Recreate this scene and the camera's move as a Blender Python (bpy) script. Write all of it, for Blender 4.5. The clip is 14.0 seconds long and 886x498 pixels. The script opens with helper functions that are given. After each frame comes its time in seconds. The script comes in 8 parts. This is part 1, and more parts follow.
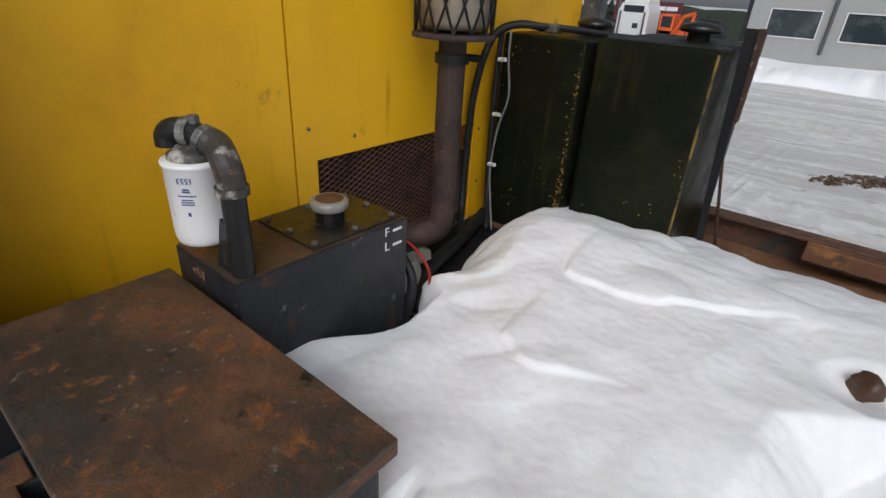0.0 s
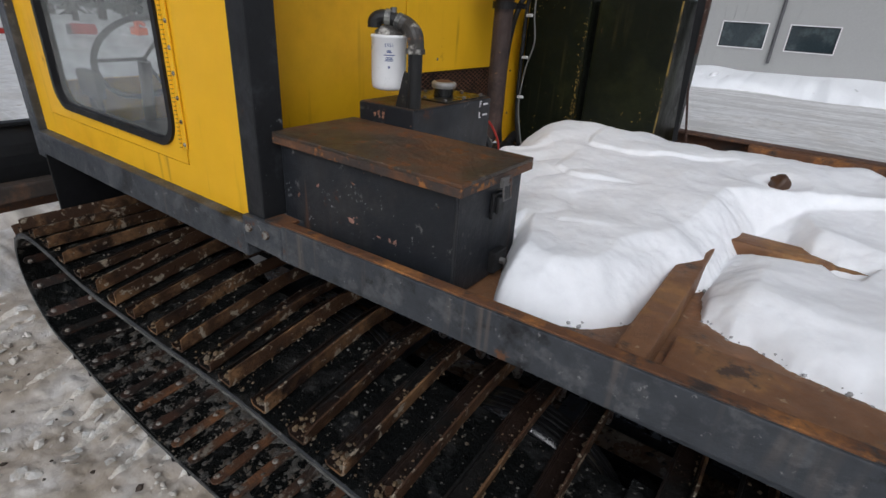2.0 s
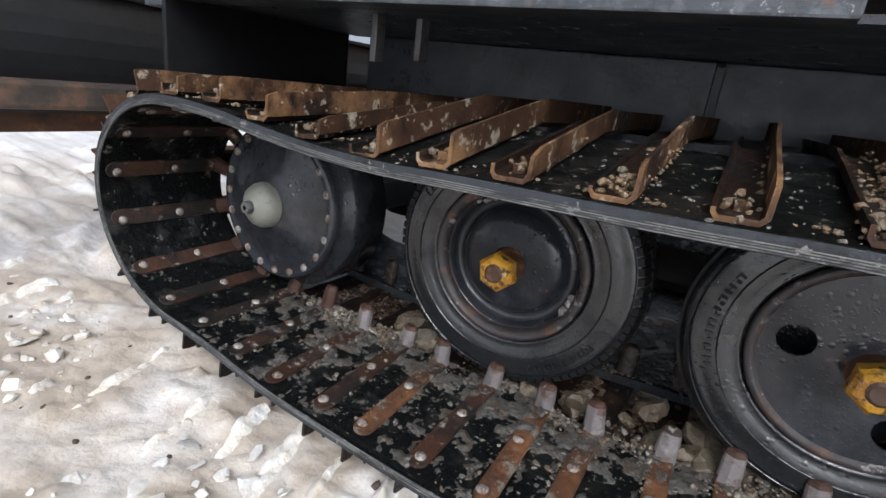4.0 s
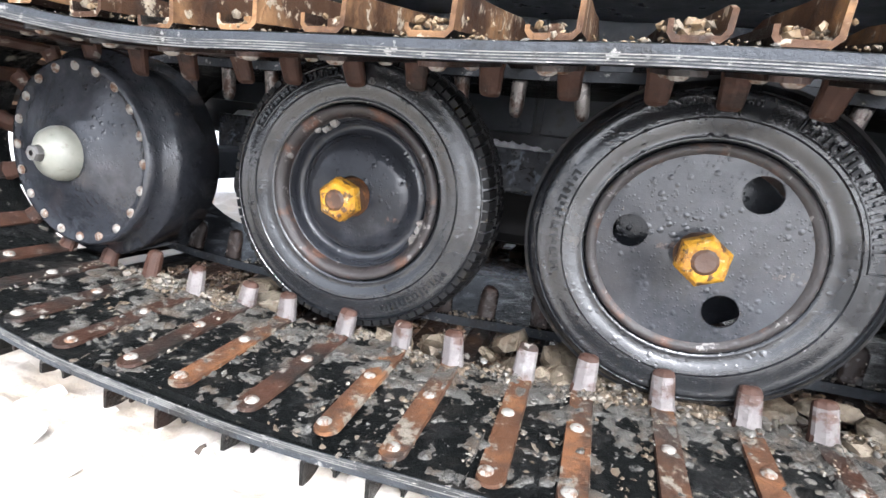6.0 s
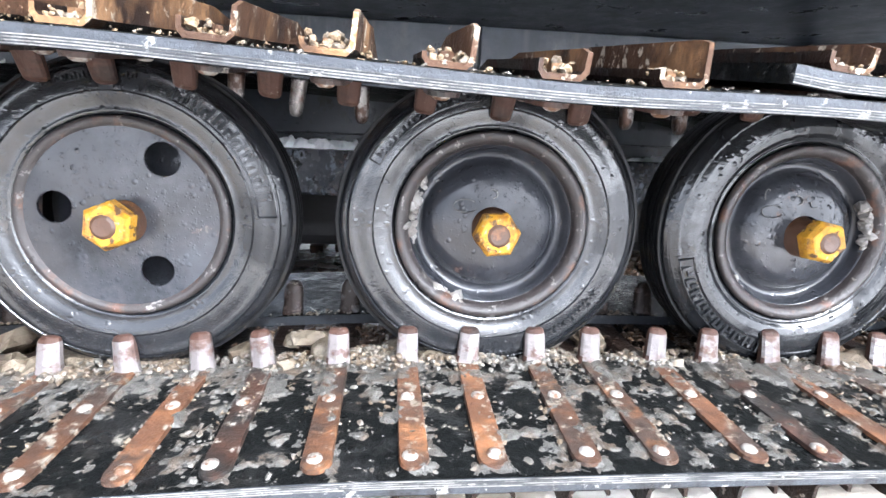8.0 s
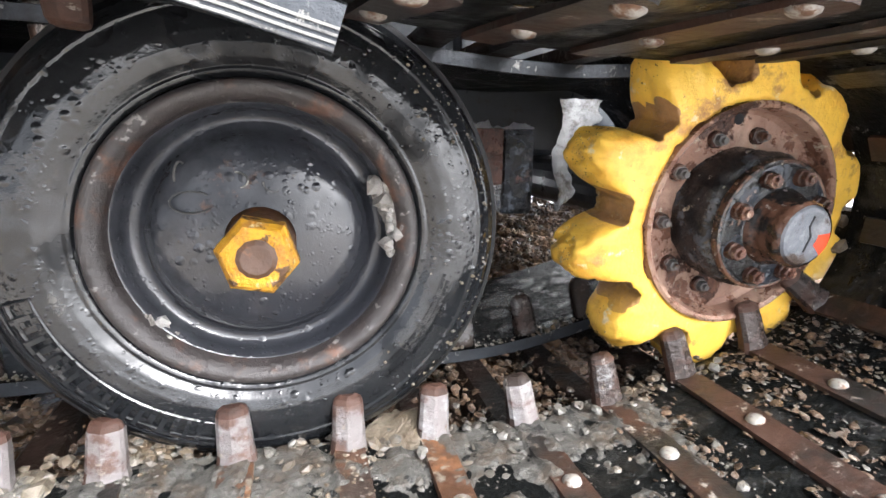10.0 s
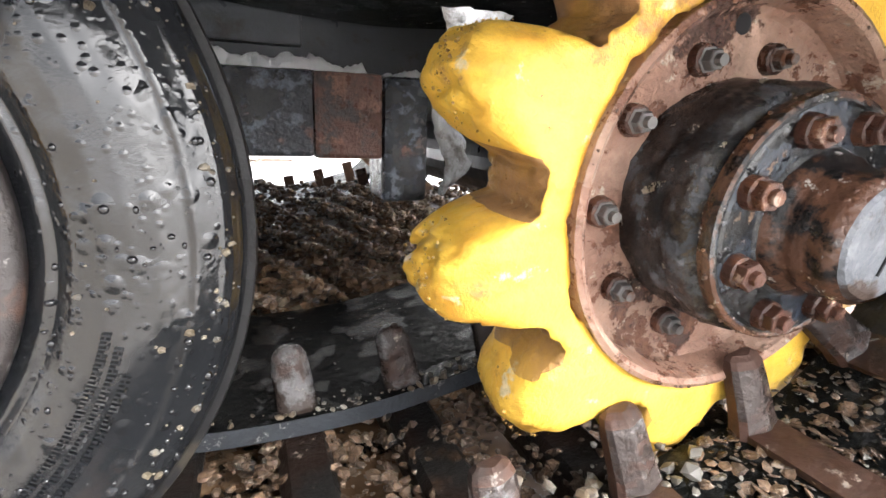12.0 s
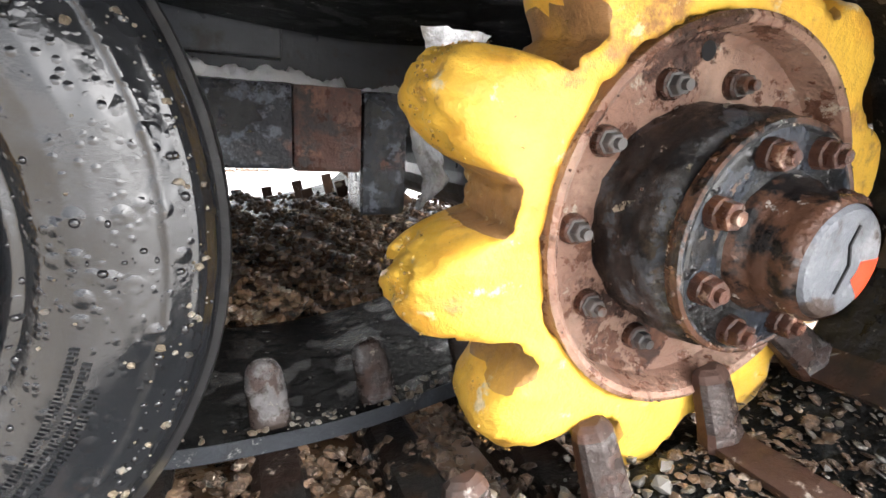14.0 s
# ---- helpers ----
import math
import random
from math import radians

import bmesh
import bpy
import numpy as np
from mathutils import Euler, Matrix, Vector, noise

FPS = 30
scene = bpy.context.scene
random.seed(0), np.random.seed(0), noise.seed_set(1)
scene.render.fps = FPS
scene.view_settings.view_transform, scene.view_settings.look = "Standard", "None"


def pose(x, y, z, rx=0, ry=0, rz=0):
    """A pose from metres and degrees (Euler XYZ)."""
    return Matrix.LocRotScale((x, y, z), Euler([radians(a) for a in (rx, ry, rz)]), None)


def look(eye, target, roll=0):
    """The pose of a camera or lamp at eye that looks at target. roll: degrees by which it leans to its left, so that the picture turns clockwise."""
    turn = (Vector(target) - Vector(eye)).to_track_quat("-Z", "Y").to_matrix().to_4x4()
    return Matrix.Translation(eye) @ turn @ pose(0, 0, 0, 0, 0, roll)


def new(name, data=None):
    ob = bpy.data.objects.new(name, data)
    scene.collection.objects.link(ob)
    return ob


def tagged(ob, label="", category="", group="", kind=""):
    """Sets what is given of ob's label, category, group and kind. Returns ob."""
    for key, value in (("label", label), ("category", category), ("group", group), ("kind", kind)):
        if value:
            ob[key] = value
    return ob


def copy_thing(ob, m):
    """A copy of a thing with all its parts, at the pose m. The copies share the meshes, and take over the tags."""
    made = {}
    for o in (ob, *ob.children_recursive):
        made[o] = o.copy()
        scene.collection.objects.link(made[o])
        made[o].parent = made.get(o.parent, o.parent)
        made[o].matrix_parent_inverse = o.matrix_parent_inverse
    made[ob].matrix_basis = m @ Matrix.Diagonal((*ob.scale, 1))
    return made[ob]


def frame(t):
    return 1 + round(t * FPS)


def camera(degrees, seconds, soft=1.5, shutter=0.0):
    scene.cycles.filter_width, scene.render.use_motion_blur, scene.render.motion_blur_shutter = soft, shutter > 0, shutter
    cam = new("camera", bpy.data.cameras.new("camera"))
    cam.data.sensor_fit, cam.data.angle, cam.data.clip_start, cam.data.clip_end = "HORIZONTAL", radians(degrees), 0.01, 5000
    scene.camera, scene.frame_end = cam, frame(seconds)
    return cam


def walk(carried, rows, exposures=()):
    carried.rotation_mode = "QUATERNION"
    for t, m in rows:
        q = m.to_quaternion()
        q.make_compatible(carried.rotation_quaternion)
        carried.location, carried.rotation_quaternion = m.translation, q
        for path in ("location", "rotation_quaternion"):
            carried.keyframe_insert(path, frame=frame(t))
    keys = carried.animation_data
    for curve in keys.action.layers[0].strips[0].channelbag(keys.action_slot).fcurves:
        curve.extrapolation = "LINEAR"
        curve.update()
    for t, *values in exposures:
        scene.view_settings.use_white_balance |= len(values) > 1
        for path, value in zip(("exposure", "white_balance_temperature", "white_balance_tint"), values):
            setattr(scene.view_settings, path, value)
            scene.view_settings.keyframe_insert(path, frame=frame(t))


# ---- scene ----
cam = camera(82.0, 14.0)
EXPOSURES = [(0.0, -0.5, 6120, 10), (1.5, -0.7, 6050, 10), (3.2, 0.05, 5850, 10), (5.3, 1.82, 6050, 10), (6.0, 2.38, 5900, 10), (7.0, 3.12, 5700, 10), (8.5, 2.88, 5700, 10), (9.2, 2.42, 5850, 10), (11.3, 3.08, 6350, 10), (14.0, 3.05, 6350, 10)]
PATH = [
    (0, (0.734, -0.124, 1.562), (-0.370, 1.270, 0.648), 3.5),
    (0.5, (0.756, -0.147, 1.565), (-0.323, 1.276, 0.665), 3.5),
    (1, (0.840, -0.305, 1.553), (-0.216, 1.143, 0.666), 3.6),
    (1.5, (0.931, -0.574, 1.506), (-0.104, 0.892, 0.624), 3.9),
    (2, (0.923, -0.822, 1.390), (-0.114, 0.659, 0.535), 3.6),
    (2.5, (0.628, -1.073, 1.255), (-0.383, 0.440, 0.426), 3.8),
    (3, (0.220, -1.095, 1.074), (-0.758, 0.456, 0.277), 4.5),
    (3.2, (0.021, -1.046, 0.979), (-0.941, 0.529, 0.207), 5.1),
    (5.3, (-0.292, -0.864, 0.443), (-1.113, 0.916, 0.047), 8.5),
    (5.5, (-0.250, -0.858, 0.451), (-0.994, 0.952, 0.043), 8.1),
    (6, (-0.143, -0.858, 0.459), (-0.704, 1.016, 0.044), 7.0),
    (6.5, (-0.022, -0.860, 0.467), (-0.401, 1.059, 0.050), 5.7),
    (7, (0.107, -0.853, 0.481), (-0.076, 1.094, 0.066), 4.6),
    (7.5, (0.251, -0.861, 0.486), (0.269, 1.097, 0.078), 3.3),
    (8, (0.429, -0.871, 0.465), (0.620, 1.084, 0.091), 2.2),
    (8.5, (0.608, -0.856, 0.473), (0.958, 1.072, 0.073), 1.0),
    (9, (0.840, -0.790, 0.467), (1.254, 1.123, 0.059), 0.3),
    (9.2, (0.926, -0.764, 0.471), (1.361, 1.145, 0.063), 0.4),
    (11.3, (1.408, -0.302, 0.407), (2.055, 1.516, -0.119), 1.4),
    (11.5, (1.413, -0.304, 0.404), (2.076, 1.511, -0.110), 1.6),
    (12, (1.418, -0.305, 0.400), (2.115, 1.507, -0.080), 2.0),
    (12.5, (1.424, -0.302, 0.403), (2.154, 1.505, -0.048), 2.1),
    (13, (1.423, -0.306, 0.402), (2.181, 1.496, -0.023), 2.4),
    (13.5, (1.421, -0.308, 0.402), (2.205, 1.487, -0.004), 2.6),
    (14, (1.419, -0.309, 0.403), (2.193, 1.484, -0.026), 3.0),
]
walk(cam, [(t, look(eye, target, roll)) for t, eye, target, roll in PATH], EXPOSURES)

# ---- world and sun: an overcast winter day ----
world = bpy.data.worlds.new("overcast")
scene.world = world
world.use_nodes = True
wn, wl = world.node_tree.nodes, world.node_tree.links
sky = wn.new("ShaderNodeTexSky")
sky.sky_type, sky.sun_disc = "NISHITA", False
sky.sun_elevation, sky.sun_rotation = radians(45), radians(151)
sky.air_density, sky.dust_density, sky.ozone_density = 0.6, 6.0, 0.5
grey = wn.new("ShaderNodeHueSaturation")
grey.inputs["Saturation"].default_value = 0.3
# the yard falls away, so the visible skyline lies a little under the level horizon
toward, dip = wn.new("ShaderNodeTexCoord"), wn.new("ShaderNodeMapping")
dip.inputs["Location"].default_value = (0, 0, 0.07)
wl.new(toward.outputs["Generated"], dip.inputs["Vector"])
wl.new(dip.outputs[0], sky.inputs["Vector"])
wl.new(sky.outputs[0], grey.inputs["Color"])
wl.new(grey.outputs[0], wn["Background"].inputs[0])
wn["Background"].inputs[1].default_value = 0.12
sun = new("sun", bpy.data.lights.new("sun", "SUN"))
sun.data.energy, sun.data.angle, sun.data.color = 1.0, radians(35), (1.0, 0.98, 0.95)
sun.matrix_world = look((3.1, -5.6, 6.4), (0, 0, 0))


# ---- materials ----
def material(name, base, rough=0.6, metal=0.0, layers=(), bump=0.15, bump_scale=60.0, grain=0.12, grain_scale=25.0,
             rough_var=0.15, coat=0.0, per_piece=0.0, island=0.0, drops=0.0, bump_dist=0.01, spec=0.5, runs=None, wet=None):
    """Base colour with a fine grain, and layers of (colour, scale, from, to, roughness) laid over it by noise."""
    m = bpy.data.materials.new(name)
    m.use_nodes = True
    n, l = m.node_tree.nodes, m.node_tree.links
    bsdf = n["Principled BSDF"]
    bsdf.inputs["Metallic"].default_value = metal
    bsdf.inputs["Coat Weight"].default_value = coat
    bsdf.inputs["Specular IOR Level"].default_value = spec
    pos = n.new("ShaderNodeTexCoord")
    off = n.new("ShaderNodeVectorMath")
    off.operation = "MULTIPLY_ADD"
    info = n.new("ShaderNodeObjectInfo")
    l.new(info.outputs["Random"], off.inputs[0])
    off.inputs[1].default_value = (7.3, 3.1, 5.7)
    l.new(pos.outputs["Object"], off.inputs[2])

    def noisy(scale, detail=6.0, rough_=0.6):
        t = n.new("ShaderNodeTexNoise")
        t.inputs["Scale"].default_value, t.inputs["Detail"].default_value, t.inputs["Roughness"].default_value = scale, detail, rough_
        l.new(off.outputs[0], t.inputs["Vector"])
        return t.outputs["Fac"]

    def ramp(fac, a, b, va=0.0, vb=1.0):
        r = n.new("ShaderNodeMapRange")
        r.inputs["From Min"].default_value, r.inputs["From Max"].default_value = a, b
        r.inputs["To Min"].default_value, r.inputs["To Max"].default_value = va, vb
        l.new(fac, r.inputs["Value"])
        return r.outputs[0]

    def mix(fac, a, b, kind="MIX"):
        x = n.new("ShaderNodeMix")
        x.data_type, x.blend_type = "RGBA", kind
        if isinstance(fac, float):
            x.inputs[0].default_value = fac
        else:
            l.new(fac, x.inputs[0])
        for slot, v in ((6, a), (7, b)):
            if isinstance(v, tuple):
                x.inputs[slot].default_value = (*v, 1.0)
            else:
                l.new(v, x.inputs[slot])
        return x.outputs[2]

    dark, light = tuple(c * (1 - 1.6 * grain) for c in base), tuple(min(1.0, c * (1 + 1.2 * grain)) for c in base)
    col = mix(ramp(noisy(grain_scale, 8.0), 0.3, 0.7), dark, light)
    big = noisy(2.2, 3.0)
    col = mix(ramp(big, 0.3, 0.7, 0.0, grain), col, tuple(c * 0.6 for c in base))
    if per_piece:
        col = mix(ramp(info.outputs["Random"], 0.0, 1.0, 0.0, per_piece), col, tuple(c * 0.35 for c in base))
    if island:
        geo = n.new("ShaderNodeNewGeometry")
        col = mix(ramp(geo.outputs["Random Per Island"], 0.0, 1.0, 0.0, island), col, tuple(c * k for c, k in zip(base, (0.3, 0.24, 0.18))))
    rg = ramp(noisy(grain_scale * 0.7), 0.25, 0.75, rough - rough_var, rough + rough_var)
    for colour, scale, lo, hi, r2 in layers:
        f = ramp(noisy(scale, 9.0, 0.68), lo, hi)
        shade = mix(ramp(noisy(scale * 5), 0.3, 0.7), tuple(c * 0.7 for c in colour), tuple(min(1.0, c * 1.25) for c in colour))
        col = mix(f, col, shade)
        x = n.new("ShaderNodeMix")
        l.new(f, x.inputs[0])
        l.new(rg, x.inputs[2])
        x.inputs[3].default_value = r2
        rg = x.outputs[0]
    if runs:
        # thin streaks that have run down the surface, as (colour, from, to)
        colour, lo, hi = runs
        way = n.new("ShaderNodeMapping")
        way.inputs["Scale"].default_value = (34.0, 34.0, 1.6)
        l.new(off.outputs[0], way.inputs["Vector"])
        thin = n.new("ShaderNodeTexNoise")
        thin.inputs["Scale"].default_value, thin.inputs["Detail"].default_value = 1.0, 5.0
        l.new(way.outputs[0], thin.inputs["Vector"])
        some = n.new("ShaderNodeMath")
        some.operation = "MULTIPLY"
        l.new(ramp(thin.outputs["Fac"], lo, hi), some.inputs[0])
        l.new(ramp(noisy(2.6, 3.0), 0.46, 0.62, 0.0, 0.8), some.inputs[1])
        col = mix(some.outputs[0], col, colour)
    l.new(col, bsdf.inputs["Base Color"])
    l.new(rg, bsdf.inputs["Roughness"])
    if wet:
        # a film of water in patches over the dull surface, as (scale, from, to, dull gloss, wet gloss)
        scale, lo, hi, dull, shine = wet
        l.new(ramp(noisy(scale, 4.0, 0.5), lo, hi, dull, shine), bsdf.inputs["Specular IOR Level"])
    b = n.new("ShaderNodeBump")
    b.inputs["Strength"].default_value, b.inputs["Distance"].default_value = bump, bump_dist
    l.new(noisy(bump_scale, 8.0, 0.65), b.inputs["Height"])
    last = b.outputs[0]
    if drops:
        for size, thin in ((75.0, 0.52), (170.0, 0.5)):
            cell = n.new("ShaderNodeTexVoronoi")
            cell.feature = "SMOOTH_F1"
            cell.inputs["Scale"].default_value, cell.inputs["Smoothness"].default_value = size, 0.15
            l.new(off.outputs[0], cell.inputs["Vector"])
            few = n.new("ShaderNodeMath")
            few.operation = "MULTIPLY"
            l.new(ramp(cell.outputs["Distance"], 0.38, 0.1), few.inputs[0])
            l.new(ramp(noisy(size * 0.35, 2.0), thin - 0.02, thin + 0.06), few.inputs[1])
            d = n.new("ShaderNodeBump")
            d.inputs["Strength"].default_value, d.inputs["Distance"].default_value = drops, 0.25 / size
            l.new(few.outputs[0], d.inputs["Height"])
            l.new(last, d.inputs["Normal"])
            last = d.outputs[0]
    l.new(last, bsdf.inputs["Normal"])
    return m


RUST, ORANGE = (0.11, 0.045, 0.022), (0.3, 0.12, 0.035)
M_yellow = material("yellow_paint", (0.85, 0.47, 0.011), 0.42, layers=[((0.76, 0.37, 0.006), 1.6, 0.5, 0.75, 0.48), ((0.2, 0.1, 0.03), 30, 0.74, 0.76, 0.6), ((0.5, 0.24, 0.02), 7, 0.66, 0.74, 0.5)], bump=0.03, bump_scale=8, grain=0.04, grain_scale=4, spec=0.32, runs=((0.4, 0.19, 0.012), 0.6, 0.74))
M_sill = material("scuffed_grey_black_paint", (0.052, 0.057, 0.065), 0.45, layers=[((0.09, 0.094, 0.1), 14, 0.5, 0.58, 0.55), ((0.012, 0.012, 0.013), 6, 0.55, 0.65, 0.4), ((0.22, 0.22, 0.22), 40, 0.62, 0.66, 0.6), ((0.15, 0.07, 0.035), 9, 0.65, 0.7, 0.8)], bump=0.3, bump_scale=45, spec=0.35, runs=((0.13, 0.11, 0.095), 0.58, 0.69))
M_rusty = material("rusted_steel", (0.1, 0.05, 0.03), 0.75, layers=[(ORANGE, 11, 0.56, 0.7, 0.85), ((0.03, 0.028, 0.027), 7, 0.5, 0.62, 0.6)], bump=0.3, bump_scale=50)
M_brown = material("brown_rusted_steel", (0.052, 0.025, 0.017), 0.6, layers=[((0.022, 0.014, 0.011), 14, 0.5, 0.62, 0.6), ((0.22, 0.2, 0.18), 30, 0.62, 0.67, 0.5)], bump=0.35, bump_scale=70, spec=0.3)
M_rubber = material("wet_black_rubber", (0.009, 0.0098, 0.0112), 0.11, layers=[((0.013, 0.0135, 0.0145), 3.5, 0.5, 0.62, 0.2), ((0.05, 0.046, 0.039), 7, 0.65, 0.69, 0.4), ((0.22, 0.21, 0.19), 60, 0.69, 0.73, 0.5)], bump=0.13, bump_scale=14, rough_var=0.04, drops=0.3, wet=(9.0, 0.44, 0.5, 0.16, 0.56))
M_belt = material("icy_rubber_belt", (0.005, 0.0055, 0.0055), 0.34, layers=[((0.016, 0.015, 0.0135), 9, 0.56, 0.66, 0.4), ((0.13, 0.12, 0.1), 20, 0.62, 0.65, 0.5), ((0.2, 0.19, 0.175), 80, 0.63, 0.665, 0.5)], bump=0.9, bump_scale=45, spec=0.2, wet=(14.0, 0.53, 0.62, 0.04, 0.38))
M_tyre = material("grey_wet_tyre", (0.0105, 0.0115, 0.0135), 0.17, layers=[((0.016, 0.0165, 0.018), 3.5, 0.5, 0.62, 0.26), ((0.05, 0.042, 0.034), 7, 0.64, 0.69, 0.4), ((0.2, 0.19, 0.17), 60, 0.68, 0.72, 0.5)], bump=0.2, bump_scale=16, rough_var=0.06, drops=0.3, wet=(8.0, 0.4, 0.52, 0.4, 0.85))
M_wheel = material("wet_black_wheel_paint", (0.02, 0.0215, 0.026), 0.1, layers=[((0.046, 0.049, 0.056), 4, 0.5, 0.64, 0.22), ((0.075, 0.04, 0.027), 11, 0.64, 0.69, 0.5)], bump=0.1, bump_scale=24, rough_var=0.04, drops=0.35, wet=(6.0, 0.44, 0.56, 0.25, 0.6))
M_yellow_hub = material("chipped_yellow_paint", (0.56, 0.29, 0.014), 0.4, layers=[((0.36, 0.16, 0.02), 40, 0.48, 0.58, 0.5), ((0.09, 0.045, 0.022), 55, 0.53, 0.58, 0.6), ((0.6, 0.46, 0.24), 90, 0.6, 0.64, 0.5)], bump=0.6, bump_scale=110)
M_sprocket = material("yellow_sprocket_plastic", (0.84, 0.525, 0.075), 0.38, layers=[((0.68, 0.36, 0.05), 9, 0.52, 0.64, 0.4), ((0.38, 0.19, 0.06), 12, 0.565, 0.64, 0.5), ((0.72, 0.58, 0.34), 34, 0.6, 0.65, 0.45), ((0.2, 0.1, 0.03), 48, 0.66, 0.68, 0.5)], bump=0.4, bump_scale=9, grain=0.08, bump_dist=0.03)
M_snow = material("old_snow", (0.91, 0.92, 0.94), 0.6, bump=0.16, bump_scale=70, grain=0.03)
M_green = material("dark_green_tank_paint", (0.0075, 0.009, 0.005), 0.42, layers=[((0.019, 0.021, 0.008), 3, 0.48, 0.68, 0.42), (RUST, 12, 0.68, 0.75, 0.7), ((0.045, 0.045, 0.03), 18, 0.65, 0.69, 0.5)], bump=0.2, bump_scale=30, spec=0.12, runs=((0.04, 0.034, 0.014), 0.56, 0.7))
M_white = material("white_filter_paint", (0.8, 0.8, 0.8), 0.35, bump=0.02, grain=0.02)
M_steel = material("grey_steel", (0.16, 0.155, 0.15), 0.42, 0.5, layers=[(RUST, 25, 0.52, 0.62, 0.7)], bump=0.2, bump_scale=90)
M_dark = material("black_hull_paint", (0.01, 0.01, 0.011), 0.5, bump=0.1, spec=0.3)
M_wall = material("grey_metal_siding", (0.36, 0.36, 0.35), 0.55, bump=0.02, grain=0.03)
M_trim = material("white_window_trim", (0.75, 0.75, 0.75), 0.5, bump=0.02, grain=0.02)

M_ply = material("frayed_fabric_ply", (0.15, 0.147, 0.138), 0.8, layers=[((0.03, 0.03, 0.03), 14, 0.46, 0.56, 0.6), ((0.26, 0.25, 0.22), 40, 0.6, 0.65, 0.6)], bump=0.3, bump_scale=200)
M_grouser = material("rusty_ochre_grouser_steel", (0.066, 0.034, 0.019), 0.6, layers=[((0.19, 0.105, 0.05), 5, 0.52, 0.64, 0.75), ((0.022, 0.014, 0.011), 7, 0.54, 0.63, 0.4), ((0.3, 0.255, 0.195), 30, 0.575, 0.61, 0.5)], bump=0.6, bump_scale=70, per_piece=0.55, spec=0.18)
# wet mud colour, darkened further for the shade inside the channels
M_web = material("shaded_muddy_grouser_web", (0.02, 0.012, 0.009), 0.45, layers=[((0.011, 0.0105, 0.01), 7, 0.47, 0.55, 0.3), ((0.08, 0.045, 0.024), 5, 0.62, 0.7, 0.7), ((0.24, 0.21, 0.18), 34, 0.63, 0.67, 0.5)], bump=0.6, bump_scale=60, per_piece=0.5, spec=0.12)
M_tread = material("black_tread_rubber", (0.007, 0.007, 0.0075), 0.45, layers=[((0.022, 0.019, 0.014), 14, 0.56, 0.64, 0.5), ((0.14, 0.11, 0.07), 60, 0.68, 0.71, 0.5)], bump=0.3, bump_scale=60, spec=0.2)
M_drop = material("water_film", (0.012, 0.0125, 0.014), 0.05, bump=0.0, grain=0.02, rough_var=0.02)
M_scratch = material("bare_scratch", (0.34, 0.18, 0.13), 0.7, bump=0.05)
M_hubplate = material("wet_blue_black_plate", (0.02, 0.025, 0.034), 0.1, layers=[((0.006, 0.006, 0.006), 22, 0.48, 0.54, 0.1), ((0.1, 0.06, 0.035), 40, 0.63, 0.67, 0.5)], bump=0.3, bump_scale=60, drops=0.8, rough_var=0.04)
# darker strap copy: dirt, and shade put into the colour
M_strap_dirt_shade = material("dirty_shaded_backing_strap", (0.05, 0.022, 0.013), 0.5, layers=[((0.012, 0.011, 0.01), 8, 0.45, 0.58, 0.4), ((0.2, 0.18, 0.155), 30, 0.6, 0.64, 0.5)], bump=0.4, bump_scale=80, per_piece=0.5)
M_guide_rear = material("muddy_worn_guide_steel", (0.05, 0.037, 0.032), 0.2, 0.2, layers=[((0.16, 0.155, 0.155), 16, 0.54, 0.61, 0.2), ((0.04, 0.02, 0.014), 20, 0.53, 0.59, 0.4), ((0.26, 0.22, 0.17), 50, 0.64, 0.68, 0.5)], bump=0.5, bump_scale=60, per_piece=0.4)
M_beltedge = material("scuffed_belt_edge", (0.03, 0.034, 0.04), 0.5, layers=[((0.014, 0.014, 0.015), 10, 0.52, 0.6, 0.5), ((0.2, 0.195, 0.185), 40, 0.6, 0.64, 0.5)], bump=0.4, bump_scale=120, spec=0.3)
M_strap = material("rusted_backing_strap", (0.095, 0.04, 0.018), 0.55, layers=[((0.03, 0.019, 0.014), 8, 0.46, 0.58, 0.5), ((0.16, 0.068, 0.026), 9, 0.52, 0.63, 0.6), ((0.17, 0.15, 0.12), 30, 0.56, 0.61, 0.5)], bump=0.55, bump_scale=80, per_piece=0.6)
M_guide = material("worn_guide_steel", (0.17, 0.152, 0.148), 0.42, 0.15, layers=[((0.075, 0.042, 0.032), 18, 0.52, 0.6, 0.6), ((0.23, 0.225, 0.225), 14, 0.58, 0.68, 0.4), ((0.17, 0.145, 0.12), 60, 0.61, 0.66, 0.5)], bump=0.45, bump_scale=70, per_piece=0.4)
M_bolt = material("icy_bolt_head", (0.26, 0.245, 0.22), 0.5, 0.2, layers=[((0.1, 0.05, 0.025), 60, 0.48, 0.58, 0.7)], bump=0.2, bump_scale=120)
M_ice = material("dirty_ice", (0.12, 0.114, 0.102), 0.3, layers=[((0.11, 0.083, 0.057), 9, 0.5, 0.6, 0.45)], bump=0.3, bump_scale=90, island=0.6)
M_rimice = material("grey_rim_ice", (0.36, 0.35, 0.335), 0.35, layers=[((0.17, 0.155, 0.14), 30, 0.5, 0.6, 0.4)], bump=0.5, bump_scale=120, island=0.6)
M_mudcrumb = material("pale_mud_crumb", (0.18, 0.125, 0.07), 0.55, bump=0.3, bump_scale=120, island=0.5)
M_cake = material("pale_frozen_mud", (0.13, 0.1, 0.068), 0.4, layers=[((0.2, 0.18, 0.15), 14, 0.5, 0.6, 0.4)], bump=0.3, bump_scale=100, island=0.6)
